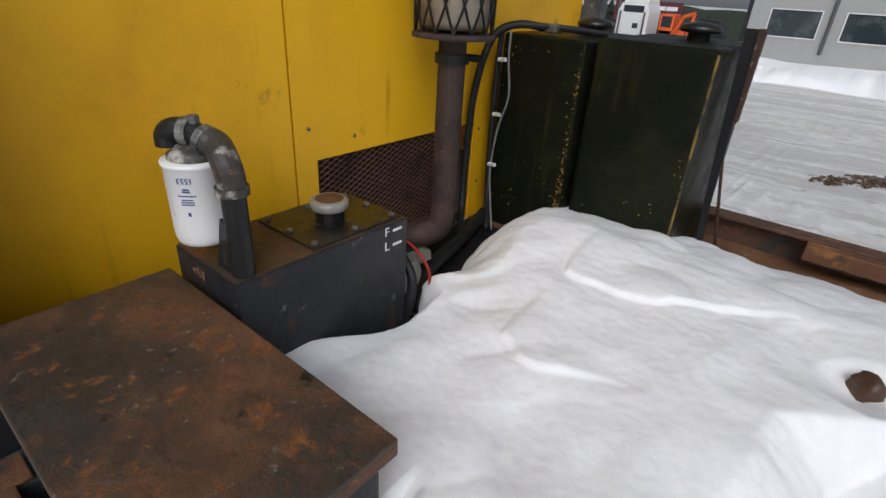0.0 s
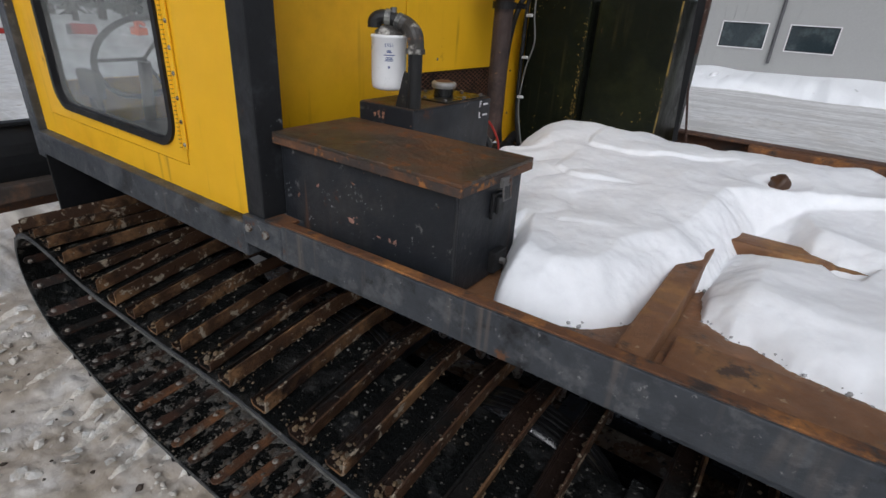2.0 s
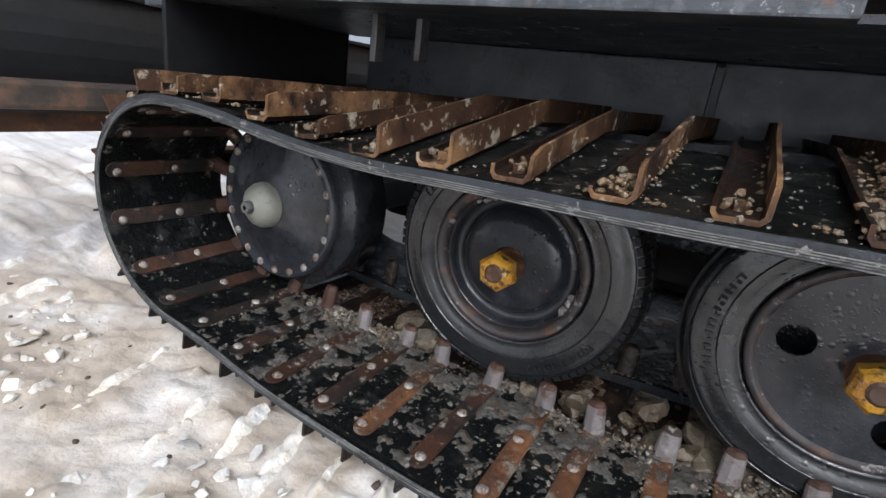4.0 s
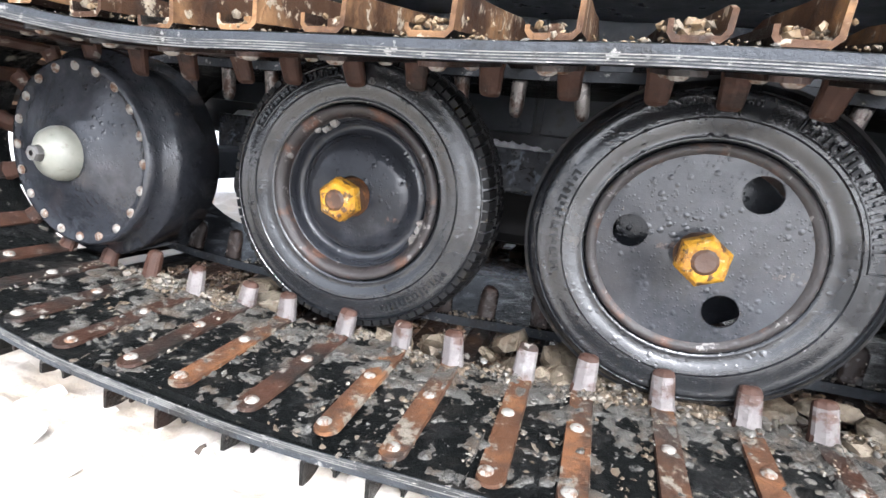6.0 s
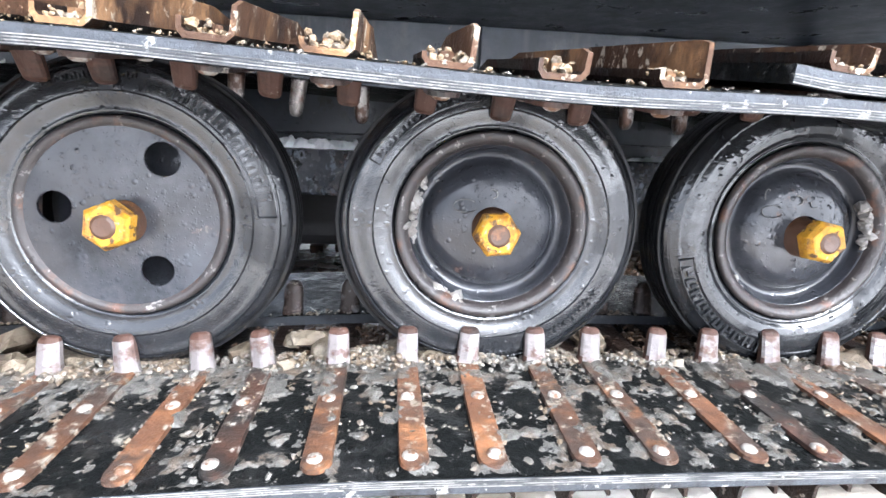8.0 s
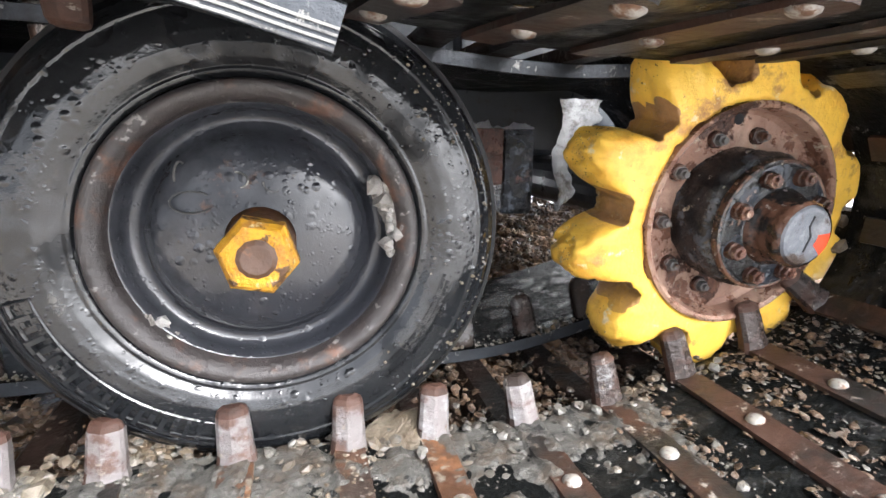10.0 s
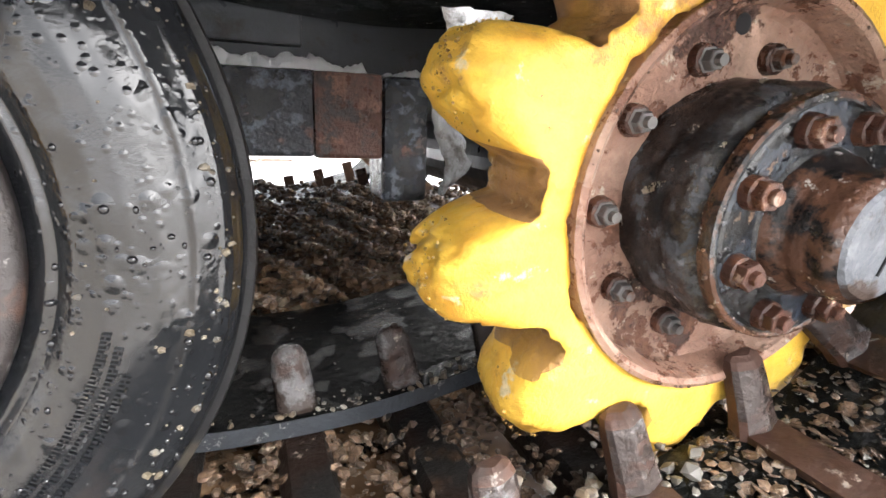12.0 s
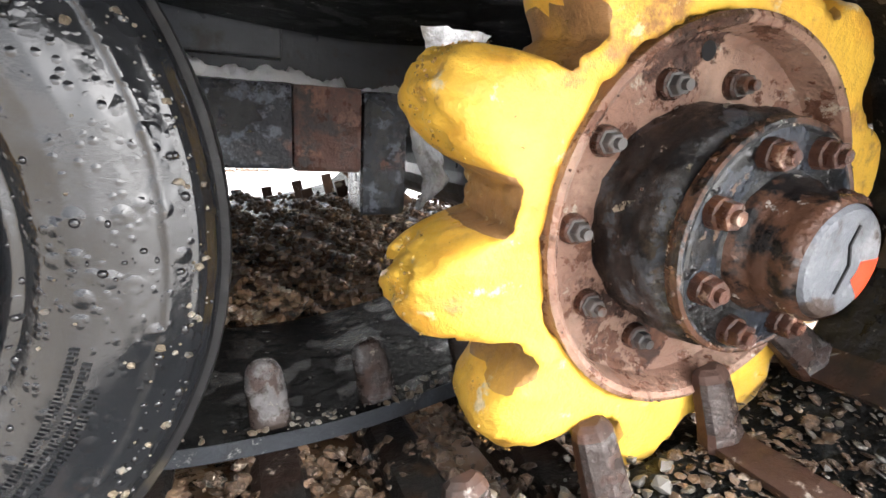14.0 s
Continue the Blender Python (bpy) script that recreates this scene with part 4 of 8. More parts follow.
lumps, mud = Crumbs(), Crumbs()
rnd = random.Random(21)
for s0 in STATIONS:
    m, p, out = track_pose(s0)
    if p.z < 0.45 or out.z < 0.5:
        continue
    slope = 0.055 * round(droop(p.x, p.z) / 0.055)
    thick = rnd.uniform(0.2, 1.0)
    mid, spread = rnd.uniform(-0.26, -0.05), rnd.uniform(0.05, 0.14)
    for _ in range(int(120 * thick)):
        y = rnd.gauss(mid, spread) if rnd.random() < 0.7 else rnd.uniform(Y_OUT + 0.01, 0.1)
        if not Y_OUT + 0.008 < y < 0.3:
            continue
        size = 0.001 + 0.006 * rnd.random() ** 2.2 * thick
        at = m @ Vector((rnd.gauss(0.004, 0.01), y, THICK + 0.006 + slope * min(0.0, y)))
        (lumps if rnd.random() < 0.2 else mud).add(tuple(at), size, 0.7)
    # a wedge of caked mud against the tall flange
    for _ in range(int(110 * thick)):
        y = rnd.gauss(mid, spread * 1.3)
        if not Y_OUT + 0.012 < y < 0.3:
            continue
        h = rnd.random() ** 2
        at = m @ Vector((0.0195 - 0.006 * (1 - h) * rnd.random(), y, THICK + 0.006 + 0.02 * h * thick + slope * min(0.0, y)))
        mud.add(tuple(at), 0.0015 + 0.0045 * rnd.random() ** 1.5 * (1 - 0.6 * h), 0.9)
    for _ in range(int(30 * thick)):
        at = m @ Vector((rnd.uniform(-0.018, 0.018), Y_OUT + 0.008 + abs(rnd.gauss(0, 0.012)), THICK + 0.0065 + slope * Y_OUT))
        (lumps if rnd.random() < 0.5 else mud).add(tuple(at), 0.001 + 0.0042 * rnd.random() ** 2, 0.9)
    for _ in range(int(46 * thick)):
        y = Y_OUT + 0.012 + abs(rnd.gauss(0, 0.03))
        at = m @ Vector((rnd.uniform(-0.019, 0.02), y, THICK + 0.008 + 0.012 * rnd.random() ** 2 + slope * y))
        (lumps if rnd.random() < 0.35 else mud).add(tuple(at), 0.002 + 0.006 * rnd.random() ** 1.6, 0.8)
    for _ in range(int(30 * thick)):
        at = m @ Vector((rnd.choice((-1, 1)) * rnd.uniform(0.03, 0.055), Y_OUT + 0.01 + abs(rnd.gauss(0, 0.04)), THICK + 0.001 + slope * Y_OUT * 0.9))
        (lumps if rnd.random() < 0.3 else mud).add(tuple(at), 0.001 + 0.004 * rnd.random() ** 2, 0.6)
    for _ in range(int(40 * thick)):
        y = rnd.uniform(Y_OUT + 0.01, 0.0)
        at = m @ Vector((0.0272, y, THICK + 0.004 + 0.022 * rnd.random() ** 2 + slope * min(0.0, y)))
        mud.add(tuple(at), 0.0008 + 0.0026 * rnd.random() ** 2, 1.0)
tagged(lumps.done("grouser_ice", M_slab), "ice frozen in the crossbars of the track", "ice", kind="stuff")
tagged(mud.done("grouser_mud", M_mudcrumb), "pale mud caked in the crossbars of the track", "mud", kind="stuff")

# the far side's crossbars and lugs, seen only as glimpses under the hull
bm = bmesh.new()
for s in STATIONS[::1]:
    m, p, out = track_pose(s)
    flip = Matrix.Translation((0, 2 * MIDDLE, 0)) @ Matrix.Diagonal((1, -1, 1, 1))
    block(-0.026, 0.026, -0.3, Y_IN, THICK, THICK + 0.03, 0, bm, flip @ m)
    for y0, y1 in ((-0.055, -0.04), (0.215, 0.23)):
        block(-0.018, 0.018, y0, y1, -0.075, 0.0, 0, bm, flip @ m)
bmesh.ops.recalc_face_normals(bm, faces=bm.faces)
tagged(part("far_crossbar", bm, M_grouser, vehicle), kind="stuff")

# ice and grit on the lower run, the upper run and in the wheels' gap
LOW_RUN = sorted(((q[0].x, q[0].z) for q in FINE if q[0].z < 0.25), key=lambda q: q[0])
TOP_RUN = sorted(((q[0].x, q[0].z) for q in FINE if q[0].z > 0.4 and q[2] < 3.0), key=lambda q: q[0])


def run_height(run, x, y=0.0):
    z = float(np.interp(x, [q[0] for q in run], [q[1] for q in run]))
    return z + (droop(x, z) * y if run is LOW_RUN else 0.0)


ice, grit = Crumbs(), Crumbs()
for _ in range(4200):
    x, y = random.uniform(-1.2, 1.75), random.uniform(Y_OUT, Y_GAP0)
    if noise.noise((x * 7, y * 7, 0)) + 0.5 * noise.noise((x * 21, y * 21, 2)) + 1.1 * (y + 0.17) < random.uniform(-0.1, 0.75):
        continue
    if x < -0.7 and random.random() < 0.6:
        continue
    size = 0.0012 + 0.006 * random.random() ** 3
    ice.add((x, y, run_height(LOW_RUN, x, y) + 0.001 + (0.012 if -0.82 < x < -0.43 else 0)), size, random.uniform(0.2, 0.5))
for _ in range(1300):
    x, y = random.uniform(-1.1, 1.75), random.gauss(-0.04, 0.02)
    if noise.noise((x * 5, 3, 0)) < random.uniform(-0.5, 0.3):
        continue
    ice.add((x, y, run_height(LOW_RUN, x, y) + random.uniform(0.0, 0.008)), 0.002 + 0.008 * random.random() ** 2, 0.6)
for _ in range(2000):
    x, y = random.uniform(-1.15, 1.2), random.uniform(Y_OUT, Y_GAP0)
    if noise.noise((x * 6, y * 6, 9)) < random.uniform(-0.4, 0.5):
        continue
    z = run_height(TOP_RUN, x)
    ice.add((x, y + lean(z), z + THICK + droop(x, z) * y + 0.001), 0.001 + 0.004 * random.random() ** 2.5, 0.5)
for _ in range(3600):
    x, y = random.uniform(-1.1, 1.5), random.uniform(Y_OUT, Y_GAP0)
    if noise.noise((x * 9, y * 9, 4)) + 0.6 * noise.noise((x * 26, y * 26, 8)) + 0.5 * (y + 0.17) < random.uniform(0.0, 0.45):
        continue
    ice.add((x, y, run_height(LOW_RUN, x, y) + (0.012 if -0.82 < x < -0.43 else 0)), 0.0015 + 0.0075 * random.random() ** 1.8, 0.16)
caked = Crumbs()
for _ in range(5200):
    x, y = random.uniform(1.5, 2.06), random.uniform(Y_OUT, Y_GAP0)
    if noise.noise((x * 11, y * 11, 6)) + (0.3 if x > 1.72 else -0.15) < random.uniform(-0.3, 0.5):
        continue
    (grit if random.random() < 0.75 else ice).add((x, y, run_height(LOW_RUN, x, y) + 0.002), 0.0012 + 0.006 * random.random() ** 2.2, 0.25)
for q in FINE:
    if q[0].x > 1.9 and q[0].z < 0.5:
        for _ in range(3):
            caked.add((q[0].x + random.gauss(0, 0.006), random.uniform(Y_GAP0 - 0.012, Y_GAP1 + 0.012), q[0].z + random.gauss(0, 0.006)), random.uniform(0.007, 0.016), 0.9)
rnd = random.Random(77)
for s0 in STATIONS:
    m, p, out = track_pose(s0)
    if p.z > 0.2 or not -1.15 < p.x < 1.3:
        continue
    lift = 0.012 if -0.82 < p.x < -0.43 else 0.0
    much = 0.3 + 0.7 * rnd.random()
    for _ in range(int(150 * much)):
        y, side = rnd.uniform(-0.3, -0.05), rnd.choice((-1, 1))
        if noise.noise((p.x * 9 + side * 4, y * 14, 3)) < rnd.uniform(-0.25, 0.3):
            continue
        at = (p.x + side * (0.019 + abs(rnd.gauss(0, 0.006))), y, run_height(LOW_RUN, p.x, y) + lift + 0.001)
        (caked if rnd.random() < 0.5 else ice).add(at, 0.001 + 0.004 * rnd.random() ** 2, 0.5)
    for _ in range(int(46 * much)):
        y = -0.06 - abs(rnd.gauss(0, 0.07))
        at = (p.x + rnd.uniform(-0.017, 0.017), y, run_height(LOW_RUN, p.x, y) + lift + 0.0065)
        (caked if rnd.random() < 0.6 else ice).add(at, 0.001 + 0.003 * rnd.random() ** 2, 0.5)
for _ in range(30):
    cx, cy, wide = rnd.uniform(-1.0, 1.1), rnd.uniform(-0.06, -0.005), rnd.uniform(0.018, 0.05)
    tall = rnd.uniform(0.004, 0.02)
    for _ in range(int(2600 * wide)):
        dx, dy = rnd.gauss(0, wide * 0.6), rnd.gauss(0, 0.013)
        g = math.exp(-(dx / wide) ** 2 - (dy / 0.02) ** 2)
        at = (cx + dx, cy + dy, run_height(LOW_RUN, cx + dx) + 0.001 + tall * g * rnd.random())
        (caked if rnd.random() < 0.65 else ice).add(at, 0.002 + 0.006 * rnd.random() ** 2, 0.7)
for _ in range(1500):
    x, y = rnd.uniform(-1.0, 2.0), Y_GAP1 + abs(rnd.gauss(0, 0.014))
    if noise.noise((x * 9, 3, 1)) < rnd.uniform(-0.4, 0.3):
        continue
    caked.add((x, y, run_height(LOW_RUN, x, y) + 0.001), 0.0012 + 0.0045 * rnd.random() ** 2.5, 0.6)
# thin uneven film of ice over the lower run, thicker by the lugs and beside the straps
STRAP_X = [track_pose(s0)[1].x for s0 in STATIONS if track_pose(s0)[1].z < 0.2]
film, bm = {}, bmesh.new()
FX_N, FY_N = 700, 74


def film_point(i, j):
    x, y = -1.12 + 2.75 * i / FX_N, Y_OUT + 0.003 + (Y_GAP0 - Y_OUT - 0.006) * j / FY_N
    side = min(abs(x - q) for q in STRAP_X)
    f = noise.noise((x * 26, y * 26, 1.0)) + 0.6 * noise.noise((x * 62, y * 62, 2.0)) + 0.4 * noise.noise((x * 140, y * 140, 3.0)) + 0.4 * noise.noise((x * 6, y * 6, 4.0))
    f += 0.55 * ease(y, -0.2, -0.06) - 0.34 + 0.2 * max(0.0, 1 - abs(side - 0.024) / 0.012)
    on = side < 0.0175 and -0.322 < y < -0.055
    base = run_height(LOW_RUN, x, y) + (0.012 if -0.82 < x < -0.43 else 0.0) + (0.0066 if on else 0.0)
    f -= 0.22 if on else 0.0
    return f, (x, y, base + max(-0.0015, min(0.0042, 0.008 * f)))


film_points = [[film_point(i, j) for j in range(FY_N + 1)] for i in range(FX_N + 1)]
for i in range(FX_N):
    for j in range(FY_N):
        quad = ((i, j), (i + 1, j), (i + 1, j + 1), (i, j + 1))
        if max(film_points[a][b][0] for a, b in quad) <= 0:
            continue
        for a, b in quad:
            if (a, b) not in film:
                film[a, b] = bm.verts.new(film_points[a][b][1])
        bm.faces.new([film[q] for q in quad])
tagged(part("ice_film", bm, M_film, smooth=True), "grey film of ice frozen in patches on the track belt", "ice", kind="stuff")
tagged(caked.done("caked_mud", M_cake), "pale frozen mud caked round the track's lugs", "mud", kind="stuff")
tagged(ice.done("ice_crumbs", M_ice), "crumbs of dirty ice lying on the rubber track", "ice", kind="stuff")
for _ in range(9000):
    x, y = random.uniform(-1.1, 1.95), random.uniform(Y_GAP0 - 0.01, Y_GAP1 + 0.005)
    grit.add((x, y, run_height(LOW_RUN, x, y) - 0.03 + random.uniform(-0.012, 0.008)), 0.002 + 0.008 * random.random() ** 2.2, 0.6)
rnd = random.Random(31)
slabs = bmesh.new()
for cx, n in ((-0.42, 5), (-0.2, 9), (-0.06, 6), (0.27, 6), (0.42, 3), (0.86, 5), (1.3, 4), (-0.75, 4)):
    for _ in range(n):
        x, y, size = cx + rnd.gauss(0, 0.06), rnd.uniform(-0.035, 0.1), rnd.uniform(0.012, 0.034)
        made = bmesh.new()
        bmesh.ops.create_icosphere(made, subdivisions=2, radius=1.0)
        for v in made.verts:
            k = 1 + 0.5 * noise.noise(v.co * 1.6 + Vector((x * 50, y * 50, 0))) + 0.2 * noise.noise(v.co * 5 + Vector((y * 70, 0, 0)))
            v.co = Vector((v.co.x * size * 1.5 * k, v.co.y * size * k, max(-0.5, min(0.55, v.co.z)) * size * 0.9 * k))
        bmesh.ops.rotate(made, cent=(0, 0, 0), matrix=Euler((rnd.gauss(0, 0.25), rnd.gauss(0, 0.25), rnd.uniform(0, 6))).to_matrix(), verts=made.verts)
        bmesh.ops.translate(made, vec=(x, y, run_height(LOW_RUN, x, y) - 0.012 + 0.3 * size), verts=made.verts)
        join(slabs, made)
tagged(part("mud_slabs", slabs, M_slab), "pale slabs of frozen mud beside the road wheels", "mud", kind="stuff")
tagged(grit.done("packed_grit", M_mudgrit), "brown gravel and ice packed between the track belts", "gravel", kind="stuff")
stones = Crumbs()
for _ in range(8500):
    x, y = random.uniform(0.9, 2.4), random.uniform(0.5, 1.3)
    ridge = 0.068 + 0.115 * (y - 0.5) + 0.05 * abs(math.sin((x + 0.55 * y) * math.pi / PITCH)) - 0.02
    stones.add((x, y, 0.02 + ridge + random.uniform(-0.008, 0.008)), random.uniform(0.004, 0.012), 0.7)
tagged(stones.done("loose_stones", M_grit), "brown stones and frozen grit under the hull", "gravel", kind="stuff")
bm = bmesh.new()
rows_ = [[bm.verts.new((-1.3 + 5.2 * i / 170, -0.08 + 1.5 * j / 50, 0.022 - 0.16 * ease(-1.3 + 5.2 * i / 170 + 0.45 * noise.noise((i * 0.12, j * 0.14, 8)) + 0.5 * abs(j / 25 - 1) ** 3, 2.45, 3.0) + 0.03 * ease(-1.3 + 5.2 * i / 170, 2.1, 2.3) + max(0.0, 0.05 + 0.115 * (-0.58 + 1.5 * j / 50)) * ease(-0.08 + 1.5 * j / 50, 0.42, 0.55) * ease(-1.3 + 5.2 * i / 170, 0.75, 1.0) + 0.012 * noise.noise((i * 0.3, j * 0.35, 0)) + 0.006 * noise.noise((i * 1.1, j * 1.2, 4)))) for j in range(51)] for i in range(171)]
for a, c2 in zip(rows_, rows_[1:]):
    for j in range(50):
        bm.faces.new((a[j], c2[j], c2[j + 1], a[j + 1]))
tagged(part("frozen_mud", bm, M_grit, smooth=True), "dark frozen mud under the vehicle", "mud", kind="stuff")
clods, chips = Crumbs(), Crumbs()
for _ in range(4500):
    x, y = random.uniform(-3.2, 1.6), random.uniform(-1.7, -0.30)
    if noise.noise((x * 2.2, y * 2.2, 8)) < random.uniform(-0.25, 0.5):
        continue
    size = 0.003 + 0.024 * random.random() ** 4
    clods.add((x, y, ground_height(x, y) + size * 0.2), size, 0.6)
for _ in range(5200):
    x, y = random.uniform(-3.4, 1.4), random.uniform(-1.9, -0.36)
    if math.cos(2 * math.pi * (x + 0.25 * y) / 0.115 + 1.6 * noise.noise((x * 1.2, y * 2.4, 9.0))) < 0.3 or noise.noise((x * 1.4, y * 2.2, 12.0)) < random.uniform(-0.1, 0.3):
        continue
    size = 0.002 + 0.011 * random.random() ** 2.5
    clods.add((x, y, ground_height(x, y) + size * 0.2), size, 0.55)
tagged(clods.done("snow_clods", M_clod), "broken clods of dirty snow beside the track", "snow", kind="stuff")
for _ in range(420):
    x, y = random.uniform(-4.0, 1.6), random.uniform(-1.9, -0.30)
    size = 0.003 + 0.012 * random.random() ** 2
    chips.add((x, y, ground_height(x, y) + size * 0.2), size, 0.5)
plates = Crumbs()
for _ in range(650):
    x, y = random.uniform(-3.0, -0.5), random.uniform(-1.7, -0.38)
    if noise.noise((x * 1.7, y * 1.7, 14)) + 0.3 * noise.noise((x * 8, y * 8, 15)) < random.uniform(0.0, 0.4):
        continue
    size = 0.006 + 0.03 * random.random() ** 2
    plates.add((x, y, ground_height(x, y) + 0.003), size, 0.12)
# chalky ridges pressed up by a passing track
film, bm = {}, bmesh.new()


def ridge_point(i, j):
    x, y = -2.7 + 3.3 * i / 400, -1.5 + 1.22 * j / 130
    wave = math.cos(2 * math.pi * (x + 0.25 * y + 0.012 * noise.noise((x * 4, y * 4, 9.0))) / 0.115)
    some = noise.noise((x * 2.3, y * 2.3, 12.0)) + 0.9 * noise.noise(((x + 0.25 * y) * 8.7, y * 1.2, 5.0)) + 0.35 * noise.noise((x * 12, y * 12, 6.0))
    f = wave - 0.5 + 0.5 * noise.noise((x * 26, y * 7, 3.0)) + 0.4 * noise.noise((x * 60, y * 50, 4.0)) - 1.6 * (1 - ease(some, -0.2, 0.4))
    return f, (x, y, ground_height(x, y) + 0.001 + max(-0.012, 0.026 * min(1.0, f)) + 0.003 * noise.noise((x * 110, y * 110, 2.0)))


ridge_points = [[ridge_point(i, j) for j in range(131)] for i in range(401)]
for i in range(400):
    for j in range(130):
        quad = ((i, j), (i + 1, j), (i + 1, j + 1), (i, j + 1))
        if max(ridge_points[a][b][0] for a, b in quad) <= 0:
            continue
        for a, b in quad:
            if (a, b) not in film:
                film[a, b] = bm.verts.new(ridge_points[a][b][1])
        bm.faces.new([film[q] for q in quad])
tagged(part("snow_ridges", bm, M_ridge, smooth=True), "chalky ridges of packed snow pressed up by the track", "snow", kind="stuff")
tagged(plates.done("ice_plates", M_plates), "thin broken plates of ice lying on the trodden snow", "ice", kind="stuff")
tagged(chips.done("dark_chips", M_bark), "dark chips of bark and grit on the snow", "debris", kind="stuff")


# ---- road wheels: each a disc with rim, tyre, tread, hub and nut ----
def tyre_profile(R=0.262, half=0.056, rim=0.161):
    h = half
    return [(rim - 0.004, -h * 0.6), (rim, -h * 0.74), (rim + 0.008, -h * 0.84), (rim + 0.011, -h * 0.86), (rim + 0.013, -h * 0.83), (rim + 0.022, -h * 0.93), (rim + 0.034, -h * 0.99), (rim + 0.046, -h),
            (rim + 0.058, -h * 0.97), (rim + 0.07, -h * 0.91), (rim + 0.073, -h * 0.93), (rim + 0.078, -h * 0.88), (R - 0.014, -h * 0.8), (R - 0.007, -h * 0.68), (R - 0.003, -h * 0.5), (R - 0.002, -h * 0.3), (R - 0.002, h * 0.3),
            (R - 0.004, h * 0.6), (R - 0.012, h * 0.8), (rim + 0.058, h * 0.97), (rim + 0.034, h), (rim, h * 0.74)]


def disc_with_holes(R, holes, depth, y, inner=0.0):
    """A flat disc at y with round holes, its walls running back by depth."""
    bm = bmesh.new()
    edges = []
    for cx, cz, r, n in [(0, 0, R, 64)] + [(hx, hz, hr, 28) for hx, hz, hr in holes]:
        ring = [bm.verts.new((cx + r * math.cos(2 * math.pi * k / n), y, cz + r * math.sin(2 * math.pi * k / n))) for k in range(n)]
        edges += [bm.edges.new((ring[k], ring[(k + 1) % n])) for k in range(n)]
    bmesh.ops.triangle_fill(bm, use_beauty=True, edges=edges)
    made = bmesh.ops.extrude_face_region(bm, geom=list(bm.faces))
    bmesh.ops.translate(bm, vec=(0, depth, 0), verts=[v for v in made["geom"] if isinstance(v, bmesh.types.BMVert)])
    bmesh.ops.recalc_face_normals(bm, faces=bm.faces)
    return bm


def moved(bm, m):
    bmesh.ops.transform(bm, matrix=m, verts=bm.verts)
    return bm


def tread(R, half, m, zigzag):
    """Tread blocks round the tyre, in rows with sipes between them."""
    if zigzag < 0:
        bm = bmesh.new()
        for y0, y1 in ((-0.56, -0.36), (-0.3, -0.06), (0.06, 0.3), (0.36, 0.6), (0.66, 0.86)):
            r = R + 0.001 - 0.012 * max(0.0, max(abs(y0), abs(y1)) - 0.6)
            lathe([(R - 0.012, y0 * half), (r - 0.001, y0 * half), (r, (y0 + 0.03) * half), (r, (y1 - 0.03) * half), (r - 0.001, y1 * half), (R - 0.012, y1 * half)], 72, bm)
        return moved(bm, m)
    bm = bmesh.new()
    n = 84
    for k in range(n):
        a = 2 * math.pi * k / n
        for row, (y0, y1) in enumerate(((-0.84, -0.5), (-0.42, -0.06), (0.04, 0.4), (0.48, 0.84))):
            aa = a + (0.5 * 2 * math.pi / n if row % 2 else 0) * zigzag
            drop = 0.006 if row in (0, 3) else 0.0
            da = 2 * math.pi / n * 0.41
            ring = []
            for rr, dd in ((R - 0.012, 1.0), (R + 0.002, 0.9)):
                for s1, yy in ((-1, y0), (1, y0), (1, y1), (-1, y1)):
                    edge = 0.008 if (yy == y0 and row == 0) or (yy == y1 and row == 3) else 0.0
                    t = aa + s1 * da * dd + 0.25 * da * (1 if yy == y1 else -1)
                    r = rr - edge - drop * 0.3
                    ring.append(bm.verts.new((r * math.cos(t), yy * half, r * math.sin(t))))
            for f in ((4, 5, 6, 7), (0, 1, 5, 4), (1, 2, 6, 5), (2, 3, 7, 6), (3, 0, 4, 7)):
                bm.faces.new([ring[j] for j in f])
    bmesh.ops.recalc_face_normals(bm, faces=bm.faces)
    return moved(bm, m)


def moulded_frame(m, a0, a1, r0, r1, rings=True):
    """A thin raised frame along an arc of the tyre's side, and two rings right round it."""
    bm = bmesh.new()
    arc_ = [radians(a) for a in np.linspace(a0, a1, 24)]
    loop = [(r1 * math.cos(a), -0.0555, r1 * math.sin(a)) for a in arc_] + [(r0 * math.cos(a), -0.0562, r0 * math.sin(a)) for a in arc_[::-1]]
    tube(loop + loop[:1], 0.0016, 5, bm)
    for r, y in ((0.2, -0.0562), (0.2425, -0.0498)) if rings else ():
        tube([(r * math.cos(a), y, r * math.sin(a)) for a in np.linspace(0, 2 * math.pi, 73)], 0.0014, 5, bm)
    return moved(bm, m)


